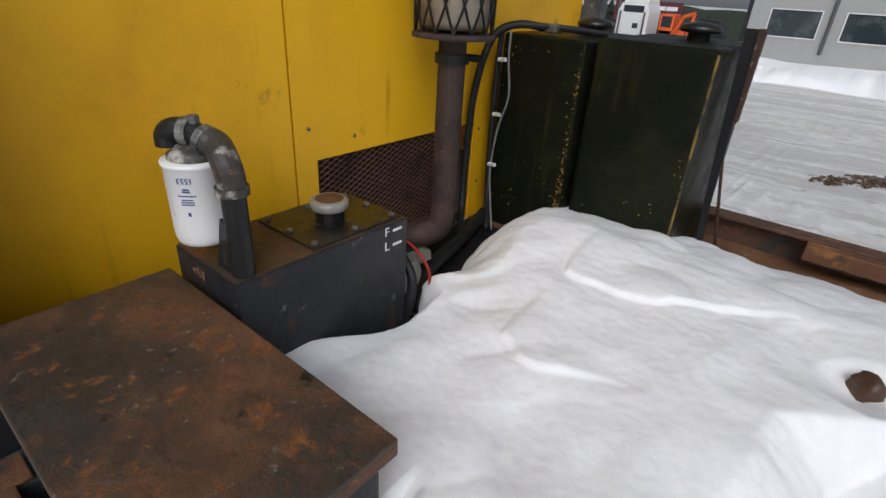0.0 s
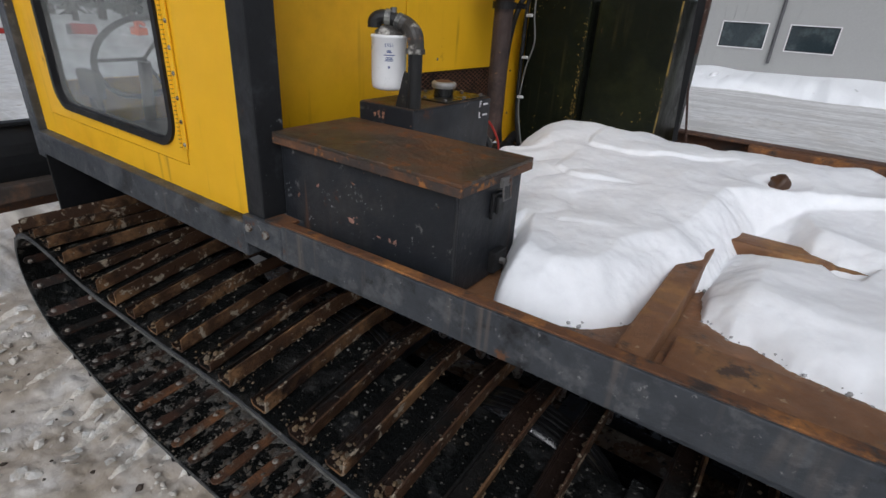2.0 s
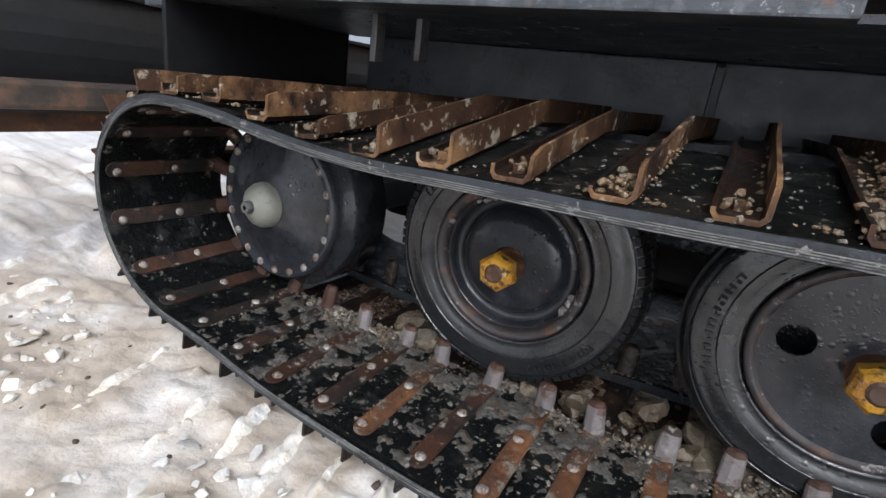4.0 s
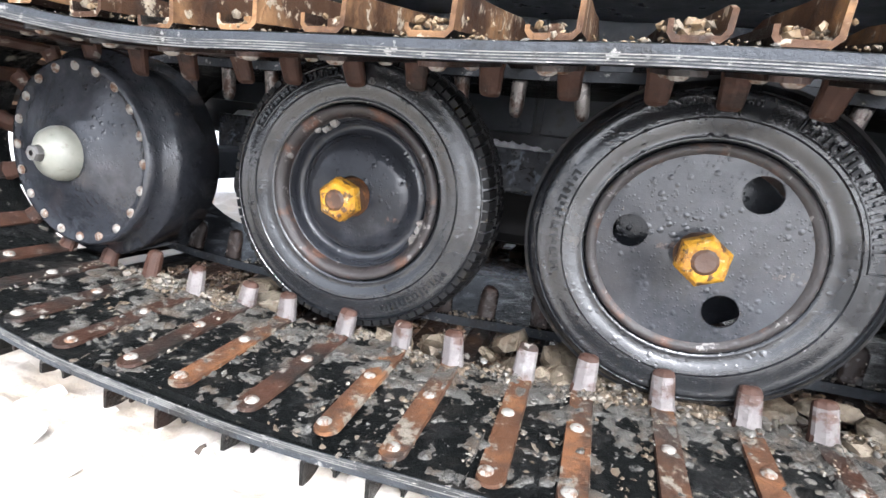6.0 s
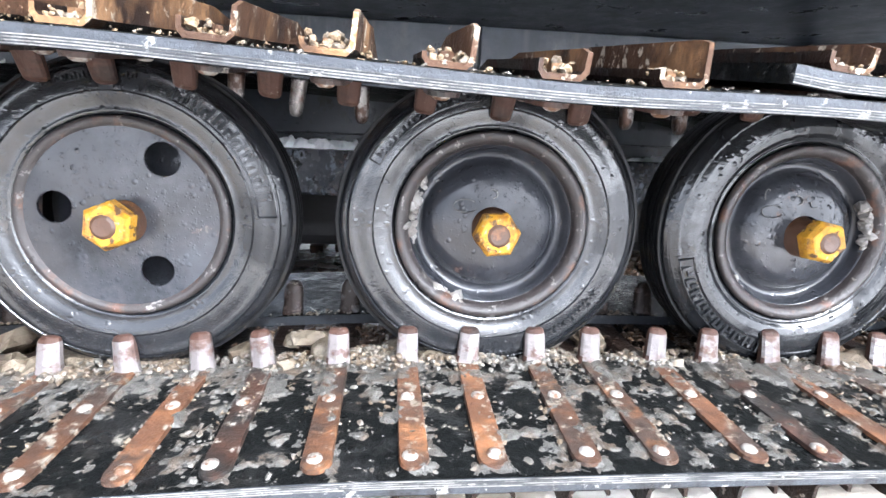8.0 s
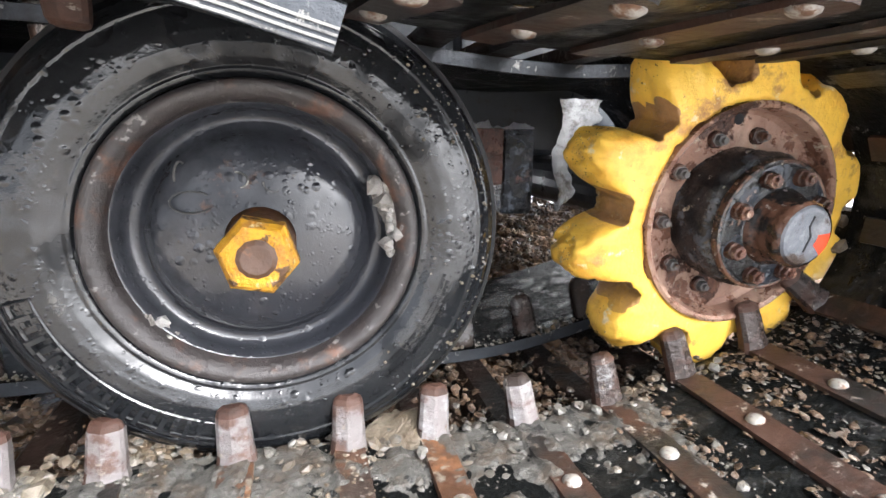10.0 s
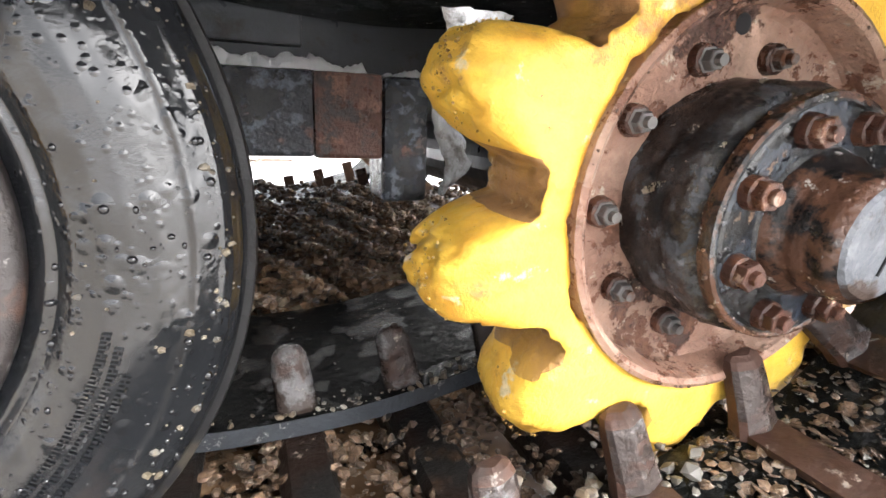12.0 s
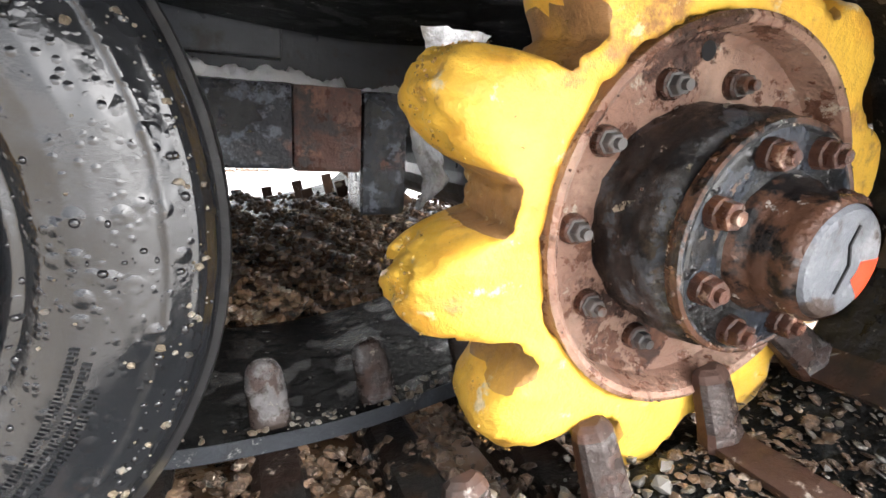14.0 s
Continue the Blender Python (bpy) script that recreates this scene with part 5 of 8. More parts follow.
def rippled_tyre(m):
    """The tyre with fine wrinkles of frozen wet along its shoulder and two thin mould fins."""
    prof, fine = tyre_profile(), []
    for (r0, y0), (r1, y1) in zip(prof, prof[1:]):
        n = max(1, int(math.hypot(r1 - r0, y1 - y0) / 0.0016)) if y0 < 0 and y1 < 0 else 1
        fine += [(r0 + (r1 - r0) * q / n, y0 + (y1 - y0) * q / n) for q in range(n)]
    bm = lathe(fine + prof[-1:], 420)
    for v in bm.verts:
        r = math.hypot(v.co.x, v.co.z)
        if v.co.y > -0.03:
            continue
        a = math.atan2(v.co.z, v.co.x)
        band = ease(r, 0.216, 0.224) * (1 - ease(r, 0.243, 0.249)) * (0.35 + 0.65 * ease(noise.noise((a * 4, r * 30, 1.0)), -0.2, 0.2))
        v.co.y += 0.0011 * band * noise.noise((a * 95, r * 240, 2.0)) + 0.0006 * noise.noise((a * 9, r * 60, 5.0)) - 0.0007 * max(0.0, 1 - abs(r - 0.2505) / 0.0012) - 0.0006 * max(0.0, 1 - abs(r - 0.2465) / 0.0012)
    return moved(bm, m)


def raised_marks(m, marks):
    """Raised moulded marks on the tyre's side: runs of short bars along an arc, as (from, to, radius, height, count)."""
    bm = bmesh.new()
    for a0, a1, r, h, n in marks:
        for k in range(n):
            a = radians(a0 + (a1 - a0) * (k + 0.5) / n)
            w = radians(abs(a1 - a0)) / n * 0.36
            for u0, u1, v0, v1 in ((-1, -0.45, -1, 1), (0.3, 1, -1, 0.2 if k % 3 else 1), (-0.5, 0.5, 0.6 if k % 2 else -0.2, 1.0 if k % 2 else 0.2)):
                vs = []
                for yy in (-0.0525, -0.0577):
                    for uu, vv in ((u0, v0), (u1, v0), (u1, v1), (u0, v1)):
                        rr, aa = r + vv * h / 2, a + uu * w
                        vs.append(bm.verts.new((rr * math.cos(aa), yy, rr * math.sin(aa))))
                for f in ((4, 5, 6, 7), (0, 1, 5, 4), (1, 2, 6, 5), (2, 3, 7, 6), (3, 0, 4, 7)):
                    bm.faces.new([vs[j] for j in f])
    bmesh.ops.recalc_face_normals(bm, faces=bm.faces)
    return moved(bm, m)


for k, (x, z) in enumerate(WHEELS):
    hub_at = Matrix.Translation((x, 0.056, z))
    c = Matrix.Translation((x, 0.018, z + 0.006)) @ Matrix.Diagonal((1, 1, 0.965, 1))
    rim_at = c @ Matrix.Diagonal((0.965, 1, 0.965, 1))
    spin = c @ Matrix.Rotation(0.7 * k, 4, "Y")
    if k == 1:
        disc = moved(disc_with_holes(0.152, [(-0.104, 0.016, 0.027), (0.067, 0.1, 0.029), (0.048, -0.091, 0.027)], 0.006, -0.05), rim_at)
        lathe([(0.04, -0.03), (0.05, 0.02), (0.15, 0.03)], 40, disc, rim_at)
        label = "flat black wheel disc with three round holes"
    else:
        disc = lathe([(0.036, -0.048), (0.05, -0.046), (0.085, -0.043), (0.102, -0.038), (0.112, -0.028), (0.118, -0.016), (0.126, -0.012), (0.134, -0.014), (0.139, -0.022), (0.143, -0.034), (0.15, -0.038), (0.153, -0.02), (0.15, 0.05), (0.03, 0.05)], 64, m=rim_at)
        label = "dished black wheel disc with water drops"
    wheel = part("road_wheel", disc, M_wheel, vehicle, label, k != 1)
    part("tyre", rippled_tyre(c) if k == 3 else lathe(tyre_profile(), 72, m=c), M_rubber if k == 3 else M_tyre, wheel, "wet black rubber trailer tyre", smooth=True)
    part("tread", tread(0.262, 0.056, spin, 1 if k == 0 else -1), M_tread, wheel)
    part("sidewall_mark", raised_marks(c, [(66, 8, 0.222, 0.022, 10), (118, 80, 0.226, 0.009, 12), (200, 152, 0.214, 0.012, 8)] if k == 1 else
                                        [(-14, -50, 0.1985, 0.0042, 26), (-16, -52, 0.205, 0.0042, 26), (-20, -54, 0.2115, 0.0042, 24), (252, 196, 0.224, 0.018, 9)] if k == 3 else [(150, 100, 0.224, 0.012, 9), (330, 290, 0.222, 0.012, 8)]), M_rubber, wheel)["kind"] = "stuff"
    part("sidewall_frame", moulded_frame(c, *((66, 2, 0.208, 0.237) if k == 1 else (255, 193, 0.21, 0.236) if k == 3 else (152, 98, 0.214, 0.233)), rings=k != 3), M_rubber, wheel)
    part("rim", lathe([(0.143, -0.02), (0.147, -0.044), (0.152, -0.05), (0.158, -0.054), (0.165, -0.055), (0.169, -0.051), (0.169, -0.044), (0.164, -0.04), (0.16, -0.02)], 72, m=rim_at), M_rim, wheel, "rusty wheel rim edge", smooth=True)
    part("hub", lathe([(0.0, -0.118), (0.031, -0.118), (0.034, -0.112), (0.035, -0.075), (0.04, -0.07), (0.043, -0.05), (0.044, -0.03)], 32, m=hub_at), M_hub, wheel, "brown greasy hub collar", smooth=True)
    nut = moved(lathe([(0.0, -0.143), (0.011, -0.143), (0.013, -0.147), (0.022, -0.147), (0.0255, -0.1455), (0.0305, -0.137), (0.031, -0.118), (0.0, -0.118)], 6), hub_at @ Matrix.Rotation(0.35 + 0.3 * k, 4, "Y") @ Matrix.Diagonal((1.25, 1, 1.25, 1)))
    part("hub_nut", nut, M_yellow_hub, wheel, "chipped yellow hexagonal hub nut")
    part("stub_end", lathe([(0.0, -0.1495), (0.014, -0.1505), (0.0185, -0.148), (0.0195, -0.14)], 12, m=hub_at), M_hub, wheel)
    # snow and ice caught in the rim's well
    if k != 1:
        caught = Crumbs()
        for a0, spread, n in (((-0.3, 0.12, 10), (2.2, 0.1, 8)), (), ((-2.1, 0.13, 50), (3.0, 0.16, 34), (2.6, 0.1, 12)), ((0.18, 0.16, 60), (-2.5, 0.2, 16)))[k]:
            for _ in range(n):
                a = random.gauss(a0, spread)
                r = random.uniform(0.132, 0.152)
                caught.add((x + r * math.cos(a), 0.018 - 0.026 - random.uniform(0, 0.014), z + r * math.sin(a)), 0.003 + 0.011 * random.random() ** 1.8, 1.0)
        tagged(caught.done("rim_ice", M_rimice), "grey ice caught in a wheel rim", "ice", kind="stuff")
    if k >= 2:
        for n, (u, v, w, h, a0, a1) in enumerate(((-0.062, 0.045, 0.02, 0.011, 40, 330), (-0.02, 0.066, 0.012, 0.008, -70, 90), (0.015, 0.064, 0.009, 0.01, 180, 300), (-0.07, 0.07, 0.006, 0.014, 60, 200))[:4 if k == 3 else 2]):
            if k == 2:
                u, v = u + 0.015, v - 0.005
            line = [(x + u + w * math.cos(radians(a)), 0.018 - 0.0465 + 0.35 * max(0.0, math.hypot(u + w * math.cos(radians(a)), v + h * math.sin(radians(a))) - 0.085), z + v + h * math.sin(radians(a))) for a in np.linspace(a0, a1, 12)]
            part("chalk_mark", tube(line, 0.0012, 4), M_ply, wheel, "faint chalk scribble on the disc")

# water beading on the rear tyre's side
rnd, v_, f_ = random.Random(3), [], []
prof = [(r, y) for r, y in tyre_profile() if y < 0]
for _ in range(1000):
    r, a = rnd.uniform(0.166, 0.256), rnd.uniform(-1.3, 1.3)
    if noise.noise((r * 26, a * 6, 1.0)) < rnd.uniform(-0.2, 0.45):
        continue
    y = float(np.interp(r, [q[0] for q in prof], [q[1] for q in prof]))
    size = 0.0005 + 0.0021 * rnd.random() ** 3
    at = np.array((WHEELS[3][0] + r * math.cos(a), 0.018 + y, WHEELS[3][1] + 0.006 + 0.965 * r * math.sin(a)))
    n0, sx, sz = len(v_), size * rnd.uniform(0.8, 1.3), size * rnd.uniform(0.8, 1.5)
    for q, (rr, hh) in enumerate(((1.0, 0.2), (0.82, -0.3), (0.45, -0.55))):
        v_ += [tuple(at + (sx * rr * math.cos(w), size * hh, sz * rr * math.sin(w))) for w in np.linspace(0, 2 * math.pi, 9)[:-1]]
    v_.append(tuple(at + (0, -0.62 * size, 0)))
    for q in (0, 8):
        f_ += [(n0 + q + w, n0 + q + (w + 1) % 8, n0 + q + 8 + (w + 1) % 8, n0 + q + 8 + w) for w in range(8)]
    f_ += [(n0 + 16 + w, n0 + 16 + (w + 1) % 8, n0 + 24) for w in range(8)]
me = bpy.data.meshes.new("water_drops")
me.from_pydata(v_, [], f_)
me.polygons.foreach_set("use_smooth", [True] * len(me.polygons))
me.materials.append(M_drop)
tagged(new("water_drops", me), "water beading on the wet rear tyre", "water", kind="stuff")
stuck = Crumbs()
for _ in range(120):
    r, a = (rnd.gauss(0.246, 0.004), rnd.uniform(-0.9, 0.9)) if rnd.random() < 0.6 else (rnd.uniform(0.19, 0.25), rnd.gauss(0.62, 0.12)) if rnd.random() < 0.4 else (rnd.uniform(0.18, 0.25), rnd.uniform(-0.9, 0.9))
    r = min(r, 0.255)
    y = float(np.interp(r, [q[0] for q in prof], [q[1] for q in prof]))
    stuck.add((WHEELS[3][0] + r * math.cos(a), 0.018 + y, WHEELS[3][1] + 0.006 + 0.965 * r * math.sin(a)), 0.0008 + 0.0026 * rnd.random() ** 2.5, 0.8)
tagged(stuck.done("stuck_grit", M_stuckgrit), "wet ochre grit stuck to the rear tyre", "grit", kind="stuff")

# ---- drive sprocket ----
def sprocket_mesh(n=10, tip=0.237, root=0.169, turn=-0.248):
    """Rounded knuckle teeth on a yellow body: rings of the outline from face to face, lumpy with wear."""
    bm = bmesh.new()
    m, per = n * 48, 48

    def tooth(u):
        return max(0.0, 1.0 - (abs(u) / 0.37) ** 2.5)

    def point(k, y, high, body):
        u = (k % per) / per - 0.5
        a = math.pi - turn + 2 * math.pi * k / m - math.pi / n
        w = tooth(u) if high >= 0.99 else min(tooth(u), 1.0)
        r = root + body + (tip - root) * w * high
        p = Vector((math.cos(a), 0, math.sin(a)))
        fold = max(0.0, 0.16 - abs(noise.noise((p.x * 13 + 4, y * 34, p.z * 13)))) * max(0.0, noise.noise((p.x * 8, y * 8, p.z * 8 + 5)) + 0.15)
        r -= 0.11 * high * fold + 0.0022 * high * max(0.0, noise.noise((p.x * 40, y * 40, p.z * 40)))
        r += 0.005 * noise.noise((p.x * 7, y * 24, p.z * 7)) + 0.0035 * noise.noise((p.x * 19, y * 60, p.z * 19 + 3)) - 0.005 * high * max(0.0, noise.noise((p.x * 15, y * 30, p.z * 15 + 9)) - 0.1)
        return p * r + Vector((0, y + 0.004 * high * noise.noise((p.x * 11, r * 60, p.z * 11 + 7)), 0))

    def slope(k, y, back):
        return y + back * tooth((k % per) / per - 0.5)

    inner = [[bm.verts.new((0.147 * math.cos(2 * math.pi * k / m), y, 0.147 * math.sin(2 * math.pi * k / m))) for k in range(m)] for y in (0.012,)]
    rings = [inner[0]]
    lay = [(-0.018, 0.0, -0.022), (-0.019, 0.0, -0.011), (-0.0185, 0.1, 0.0), (-0.017, 0.38, 0.0), (-0.013, 0.62, 0.0), (-0.006, 0.8, 0.0), (0.006, 0.94, 0.0), (0.02, 1.0, 0.0), (0.034, 1.0, 0.0), (0.05, 1.0, 0.0), (0.061, 0.98, -0.001), (0.067, 0.92, -0.003), (0.07, 0.8, -0.008)]
    whole = []
    for a, c in zip(lay, lay[1:]):
        whole += [a, tuple(0.5 * (u + w) for u, w in zip(a, c))]
    for y, high, body in whole + lay[-1:]:
        rings.append([bm.verts.new(point(k + m // 2, y, high, body)) for k in range(m)])
    # start every ring at the same angle
    start = math.pi - turn - math.pi / n + math.pi
    for k in range(m):
        a = start + 2 * math.pi * k / m
        rings[0][k].co = (0.1465 * math.cos(a), 0.012, 0.1465 * math.sin(a))
    for q, (a, c) in enumerate(zip(rings, rings[1:])):
        for j in range(m):
            face = bm.faces.new((a[j], a[(j + 1) % m], c[(j + 1) % m], c[j]))
            u = abs(((j + m // 2) % per + 0.5) / per - 0.5)
            stain = noise.noise((((j + m // 2) // per) * 3.7, 0.4, 2.0))
            if q >= 6 and u > 0.29 + 0.14 * stain + 0.04 * noise.noise((j * 0.07, q * 0.12, 6.0)):
                face.material_index = 1
    for loop, y in ((rings[0], 0.012), (rings[-1], 0.07)):
        mid = bm.verts.new((0, y, 0))
        for j in range(m):
            bm.faces.new((loop[j], loop[(j + 1) % m], mid))
    bmesh.ops.recalc_face_normals(bm, faces=bm.faces)
    return bm


c = Matrix.Translation((SPROCKET[0], -0.023, SPROCKET[1])) @ Matrix.Rotation(0.08, 4, "X")
sprocket = part("drive_sprocket", moved(sprocket_mesh(), c), M_sprocket, vehicle, "bright yellow toothed drive sprocket with dirty root pockets", True)
sprocket.data.materials.append(M_pocket)
part("flange", lathe([(0.06, 0.010), (0.128, 0.010), (0.134, 0.004), (0.138, -0.023), (0.142, -0.026), (0.146, -0.024), (0.1465, -0.01)], 64, m=c), M_flange, sprocket, "rust-brown flange ring with bolts")
hub_profile = [(0.086, 0.011), (0.0865, -0.006), (0.0855, -0.014), (0.087, -0.021), (0.085, -0.028), (0.0865, -0.035), (0.0855, -0.044), (0.084, -0.049), (0.079, -0.052), (0.078, -0.056), (0.081, -0.059), (0.081, -0.064), (0.078, -0.066), (0.05, -0.066), (0.047, -0.069), (0.045, -0.076), (0.041, -0.079), (0.041, -0.088), (0.0395, -0.091), (0.0395, -0.104), (0.036, -0.1095)]
fine_hub, fine_shaft = [], []
for (r0, y0), (r1, y1) in zip(hub_profile, hub_profile[1:]):
    n = max(1, int(math.hypot(r1 - r0, y1 - y0) / 0.003))
    (fine_hub if y0 > -0.0685 else fine_shaft).extend((r0 + (r1 - r0) * q / n, y0 + (y1 - y0) * q / n) for q in range(n))


def crusted(profile):
    bm = lathe(profile, 120)
    for v in bm.verts:
        if -0.068 <= v.co.y <= -0.058:
            continue
        k = 1 + 0.035 * noise.noise(v.co * 42) + 0.03 * max(0.0, noise.noise(v.co * 95 + Vector((3, 1, 2)))) - 0.02 * max(0.0, noise.noise(v.co * 70))
        v.co.x, v.co.z = v.co.x * k, v.co.z * k
    return moved(bm, c)


part("hub", crusted(fine_hub + fine_shaft[:1]), M_greasy, sprocket, "black greasy bearing hub", True)
part("shaft", crusted(fine_shaft + [hub_profile[-1]]), M_barrel, sprocket, "wet brown drive shaft", True)
part("shaft_end", lathe([(0.0, -0.112), (0.029, -0.1122), (0.033, -0.111), (0.036, -0.1075)], 32, m=c), M_shaft, sprocket, "worn grey steel shaft end with a saw scratch")
part("shaft_scratch", moved(tube([(0.002, -0.1123, 0.024), (-0.002, -0.1124, 0.012), (0.003, -0.1124, 0.0), (-0.003, -0.1123, -0.018)], 0.0011, 5), c), M_dark, sprocket)
part("hub_plate", lathe([(0.046, -0.0665), (0.05, -0.0672), (0.073, -0.0672), (0.0755, -0.0665)], 48, m=c), M_hubplate, sprocket, "wet blue-black cover plate")
part("hub_ring", lathe([(0.0765, -0.0655), (0.0785, -0.0672), (0.0808, -0.0662), (0.0818, -0.062), (0.081, -0.0565)], 48, m=c), M_barrel, sprocket, "crusted brown ring edge")
part("paint_mark", lathe([(0.014, -0.1124), (0.029, -0.1125), (0.0333, -0.1113), (0.0363, -0.1075)], 8, m=c @ Matrix.Rotation(radians(46), 4, "Y"), arc=0.9), M_redpaint, sprocket, "smear of red-orange marking paint")
# added dark ring behind each bolt, in place of a shaded counterbore
ME_shadering = mesh_of("spacer", lathe([(0.007, -0.0078), (0.0105, -0.0078), (0.012, -0.0068), (0.0128, 0.0), (0.0132, 0.001)], 14), M_shadering)
crust, grease = Crumbs(), Crumbs()
for _ in range(50):
    a, r = random.uniform(0, 6.283), random.choice((0.0865, 0.082, 0.14, 0.144))
    y = {0.0865: random.uniform(-0.036, 0.0), 0.082: random.uniform(-0.065, -0.058), 0.14: -0.0255, 0.144: -0.0255}[r]
    grease.add(tuple(c @ Vector((r * math.cos(a), y, r * math.sin(a)))), random.uniform(0.0006, 0.0019), 1.0)
for _ in range(1300):
    k, u = random.randrange(10), random.gauss(0, 0.2)
    a = math.pi + 0.248 + (k + u) * 2 * math.pi / 10
    r = 0.169 + 0.067 * max(0.0, 1 - (abs(u) / 0.37) ** 2.5)
    crust.add(tuple(c @ Vector((r * math.cos(a), random.uniform(0.004, 0.058), r * math.sin(a)))), 0.0003 + 0.0013 * random.random() ** 2.5, 1.0)
tagged(crust.done("grit_crust", M_toothgrit, sprocket), kind="stuff")
tagged(grease.done("grease_grit", M_hub, sprocket), kind="stuff")
# flat black disc on the flange paints the darkness of an empty hole
part("bolt_hole", lathe([(0.0, 0.009), (0.0065, 0.009), (0.0072, 0.0088)], 16, m=c @ Matrix.Translation((0.122 * math.cos(radians(94)), 0, 0.122 * math.sin(radians(94))))), M_dark, sprocket, "black disc standing for an empty bolt hole")
ME_nut = mesh_of("flange_bolt", tube([(0, 0.002, 0), (0, -0.0125, 0)], 0.0046, 10, lathe([(0.0, -0.0075), (0.0074, -0.0075), (0.0086, -0.0062), (0.0086, 0.0), (0.0105, 0.0002), (0.0105, 0.0016)], 6)), M_steel)
for k in range(10):
    a = radians(256.4) - 2 * math.pi * k / 10
    at = c @ Matrix.Translation((0.104 * math.cos(a), 0.010, 0.104 * math.sin(a)))
    piece("spacer", ME_shadering, at @ Matrix.Diagonal((0.9, 1, 0.9, 1)), sprocket)
    piece("flange_bolt", ME_nut, at @ Matrix.Translation((0, -0.0085, 0)) @ Matrix.Rotation(k, 4, "Y") @ Matrix.Diagonal((0.87, 0.95, 0.87, 1)), sprocket)
ME_stud = mesh_of("hub_stud", tube([(0, 0, 0), (0, -0.012, 0)], 0.0048, 8, lathe([(0.0, -0.008), (0.0088, -0.008), (0.0094, -0.007), (0.0094, 0.0)], 6)), M_stud)
for k in range(8):
    a = radians(160) + 2 * math.pi * k / 8
    piece("spacer", ME_shadering, c @ Matrix.Translation((0.0635 * math.cos(a), -0.066, 0.0635 * math.sin(a))) @ Matrix.Diagonal((0.85, 1.1, 0.85, 1)), sprocket)
    piece("hub_stud", ME_stud, c @ Matrix.Translation((0.0635 * math.cos(a), -0.0735, 0.0635 * math.sin(a))) @ Matrix.Rotation(k * 0.7, 4, "Y"), sprocket)

# ---- front idler ----
c = Matrix.Translation((-1.165, -0.055, IDLER[1] + 0.006))
idler = part("idler_wheel", lathe([(0.05, -0.062), (0.075, -0.06), (0.09, -0.05), (0.16, -0.03), (0.172, -0.032), (0.18, -0.036), (0.187, -0.032), (0.19, -0.02), (0.192, 0.0), (0.212, 0.008), (0.216, 0.02), (0.216, 0.12), (0.2, 0.13), (0.0, 0.13)], 64, m=c), M_wheel, vehicle, "black dished front idler wheel", True)
part("dust_cap", lathe([(0.016, -0.108), (0.02, -0.108), (0.024, -0.103), (0.034, -0.099), (0.046, -0.09), (0.053, -0.076), (0.055, -0.05)], 32, m=c), M_cap, idler, "grey domed dust cap", True)
part("cap_nut", lathe([(0.006, -0.122), (0.014, -0.122), (0.016, -0.118), (0.016, -0.1)], 6, m=c), M_steel, idler)
for k in range(20):
    a = 2 * math.pi * k / 20
    piece("bolt_head", ME_bolt, c @ Matrix.Translation((0.172 * math.cos(a), -0.0320, 0.172 * math.sin(a))) @ Matrix.Rotation(radians(-90), 4, "X"), idler)

# ---- hull and running gear ----
part("belly", block(-1.3, 1.2, 0.52, 1.16, 0.2, 0.42, 0.03), M_dark, vehicle)
hull = part("hull", block(-1.42, 2.45, 0.52, 1.16, 0.4, 0.79, 0.015), M_hull, vehicle, "black painted steel hull")
for x0, x1, y in ((-1.4, -0.35, 0.5), (-0.33, 0.62, 0.5), (0.64, 1.5, 0.5)):
    part("hull_panel", block(x0, x1, y, 0.525, 0.5, 0.785, 0.004), M_hullside, hull, "washed blue-black hull panel")
part("hull_panel", block(1.52, 1.88, 0.46, 0.525, 0.55, 0.785, 0.008), M_hull, hull)
beam = part("side_beam", block(-1.25, 1.502, 0.40, 0.49, 0.35, 0.46, 0.006), M_beam, vehicle, "black box beam with chipped rusty paint")
part("beam_patch", block(1.502, 1.594, 0.398, 0.492, 0.348, 0.461, 0.006), M_patch, beam, "rust-brown welded patch")
part("beam_bracket", block(1.594, 1.66, 0.394, 0.495, 0.287, 0.459, 0.012), M_beam, beam)
for x, z in WHEELS:
    part("axle_arm", block(x - 0.03, x + 0.03, 0.1, 0.42, z - 0.03, z + 0.03, 0.006), M_hull, vehicle)
part("drive_axle", tube([(SPROCKET[0], 0.05, SPROCKET[1]), (SPROCKET[0], 0.9, SPROCKET[1])], 0.05, 20), M_hull, vehicle)
part("idler_arm", block(-1.2, -1.1, 0.12, 0.5, 0.29, 0.37, 0.01), M_hull, vehicle)
bm = bmesh.new()
rows_ = []
for i in range(901):
    x = -1.2 + 2.86 * i / 900
    row = []
    for j in range(13):
        y, w = 0.4015 + 0.087 * j / 12, math.sin(math.pi * min(0.5, (j + 0.25) / 7))
        deep = 0.42 + noise.noise((x * 2.6, 0, 0)) + 0.45 * noise.noise((x * 11, 0, 3)) + 0.5 * noise.noise((x * 38, y * 38, 3)) + 0.35 * noise.noise((x * 90, y * 90, 6))
        row.append(bm.verts.new((x + 0.004 * noise.noise((x * 70, y * 70, 1)), y + 0.004 * noise.noise((x * 60, y * 60, 9)), 0.4585 + 0.024 * max(0.0, deep) * w)))
    rows_.append(row)
for a, c2 in zip(rows_, rows_[1:]):
    for j in range(12):
        bm.faces.new((a[j], c2[j], c2[j + 1], a[j + 1]))
tagged(part("beam_snow", bm, M_icesnow), "granular snow lying along the side beam", "snow", kind="stuff")
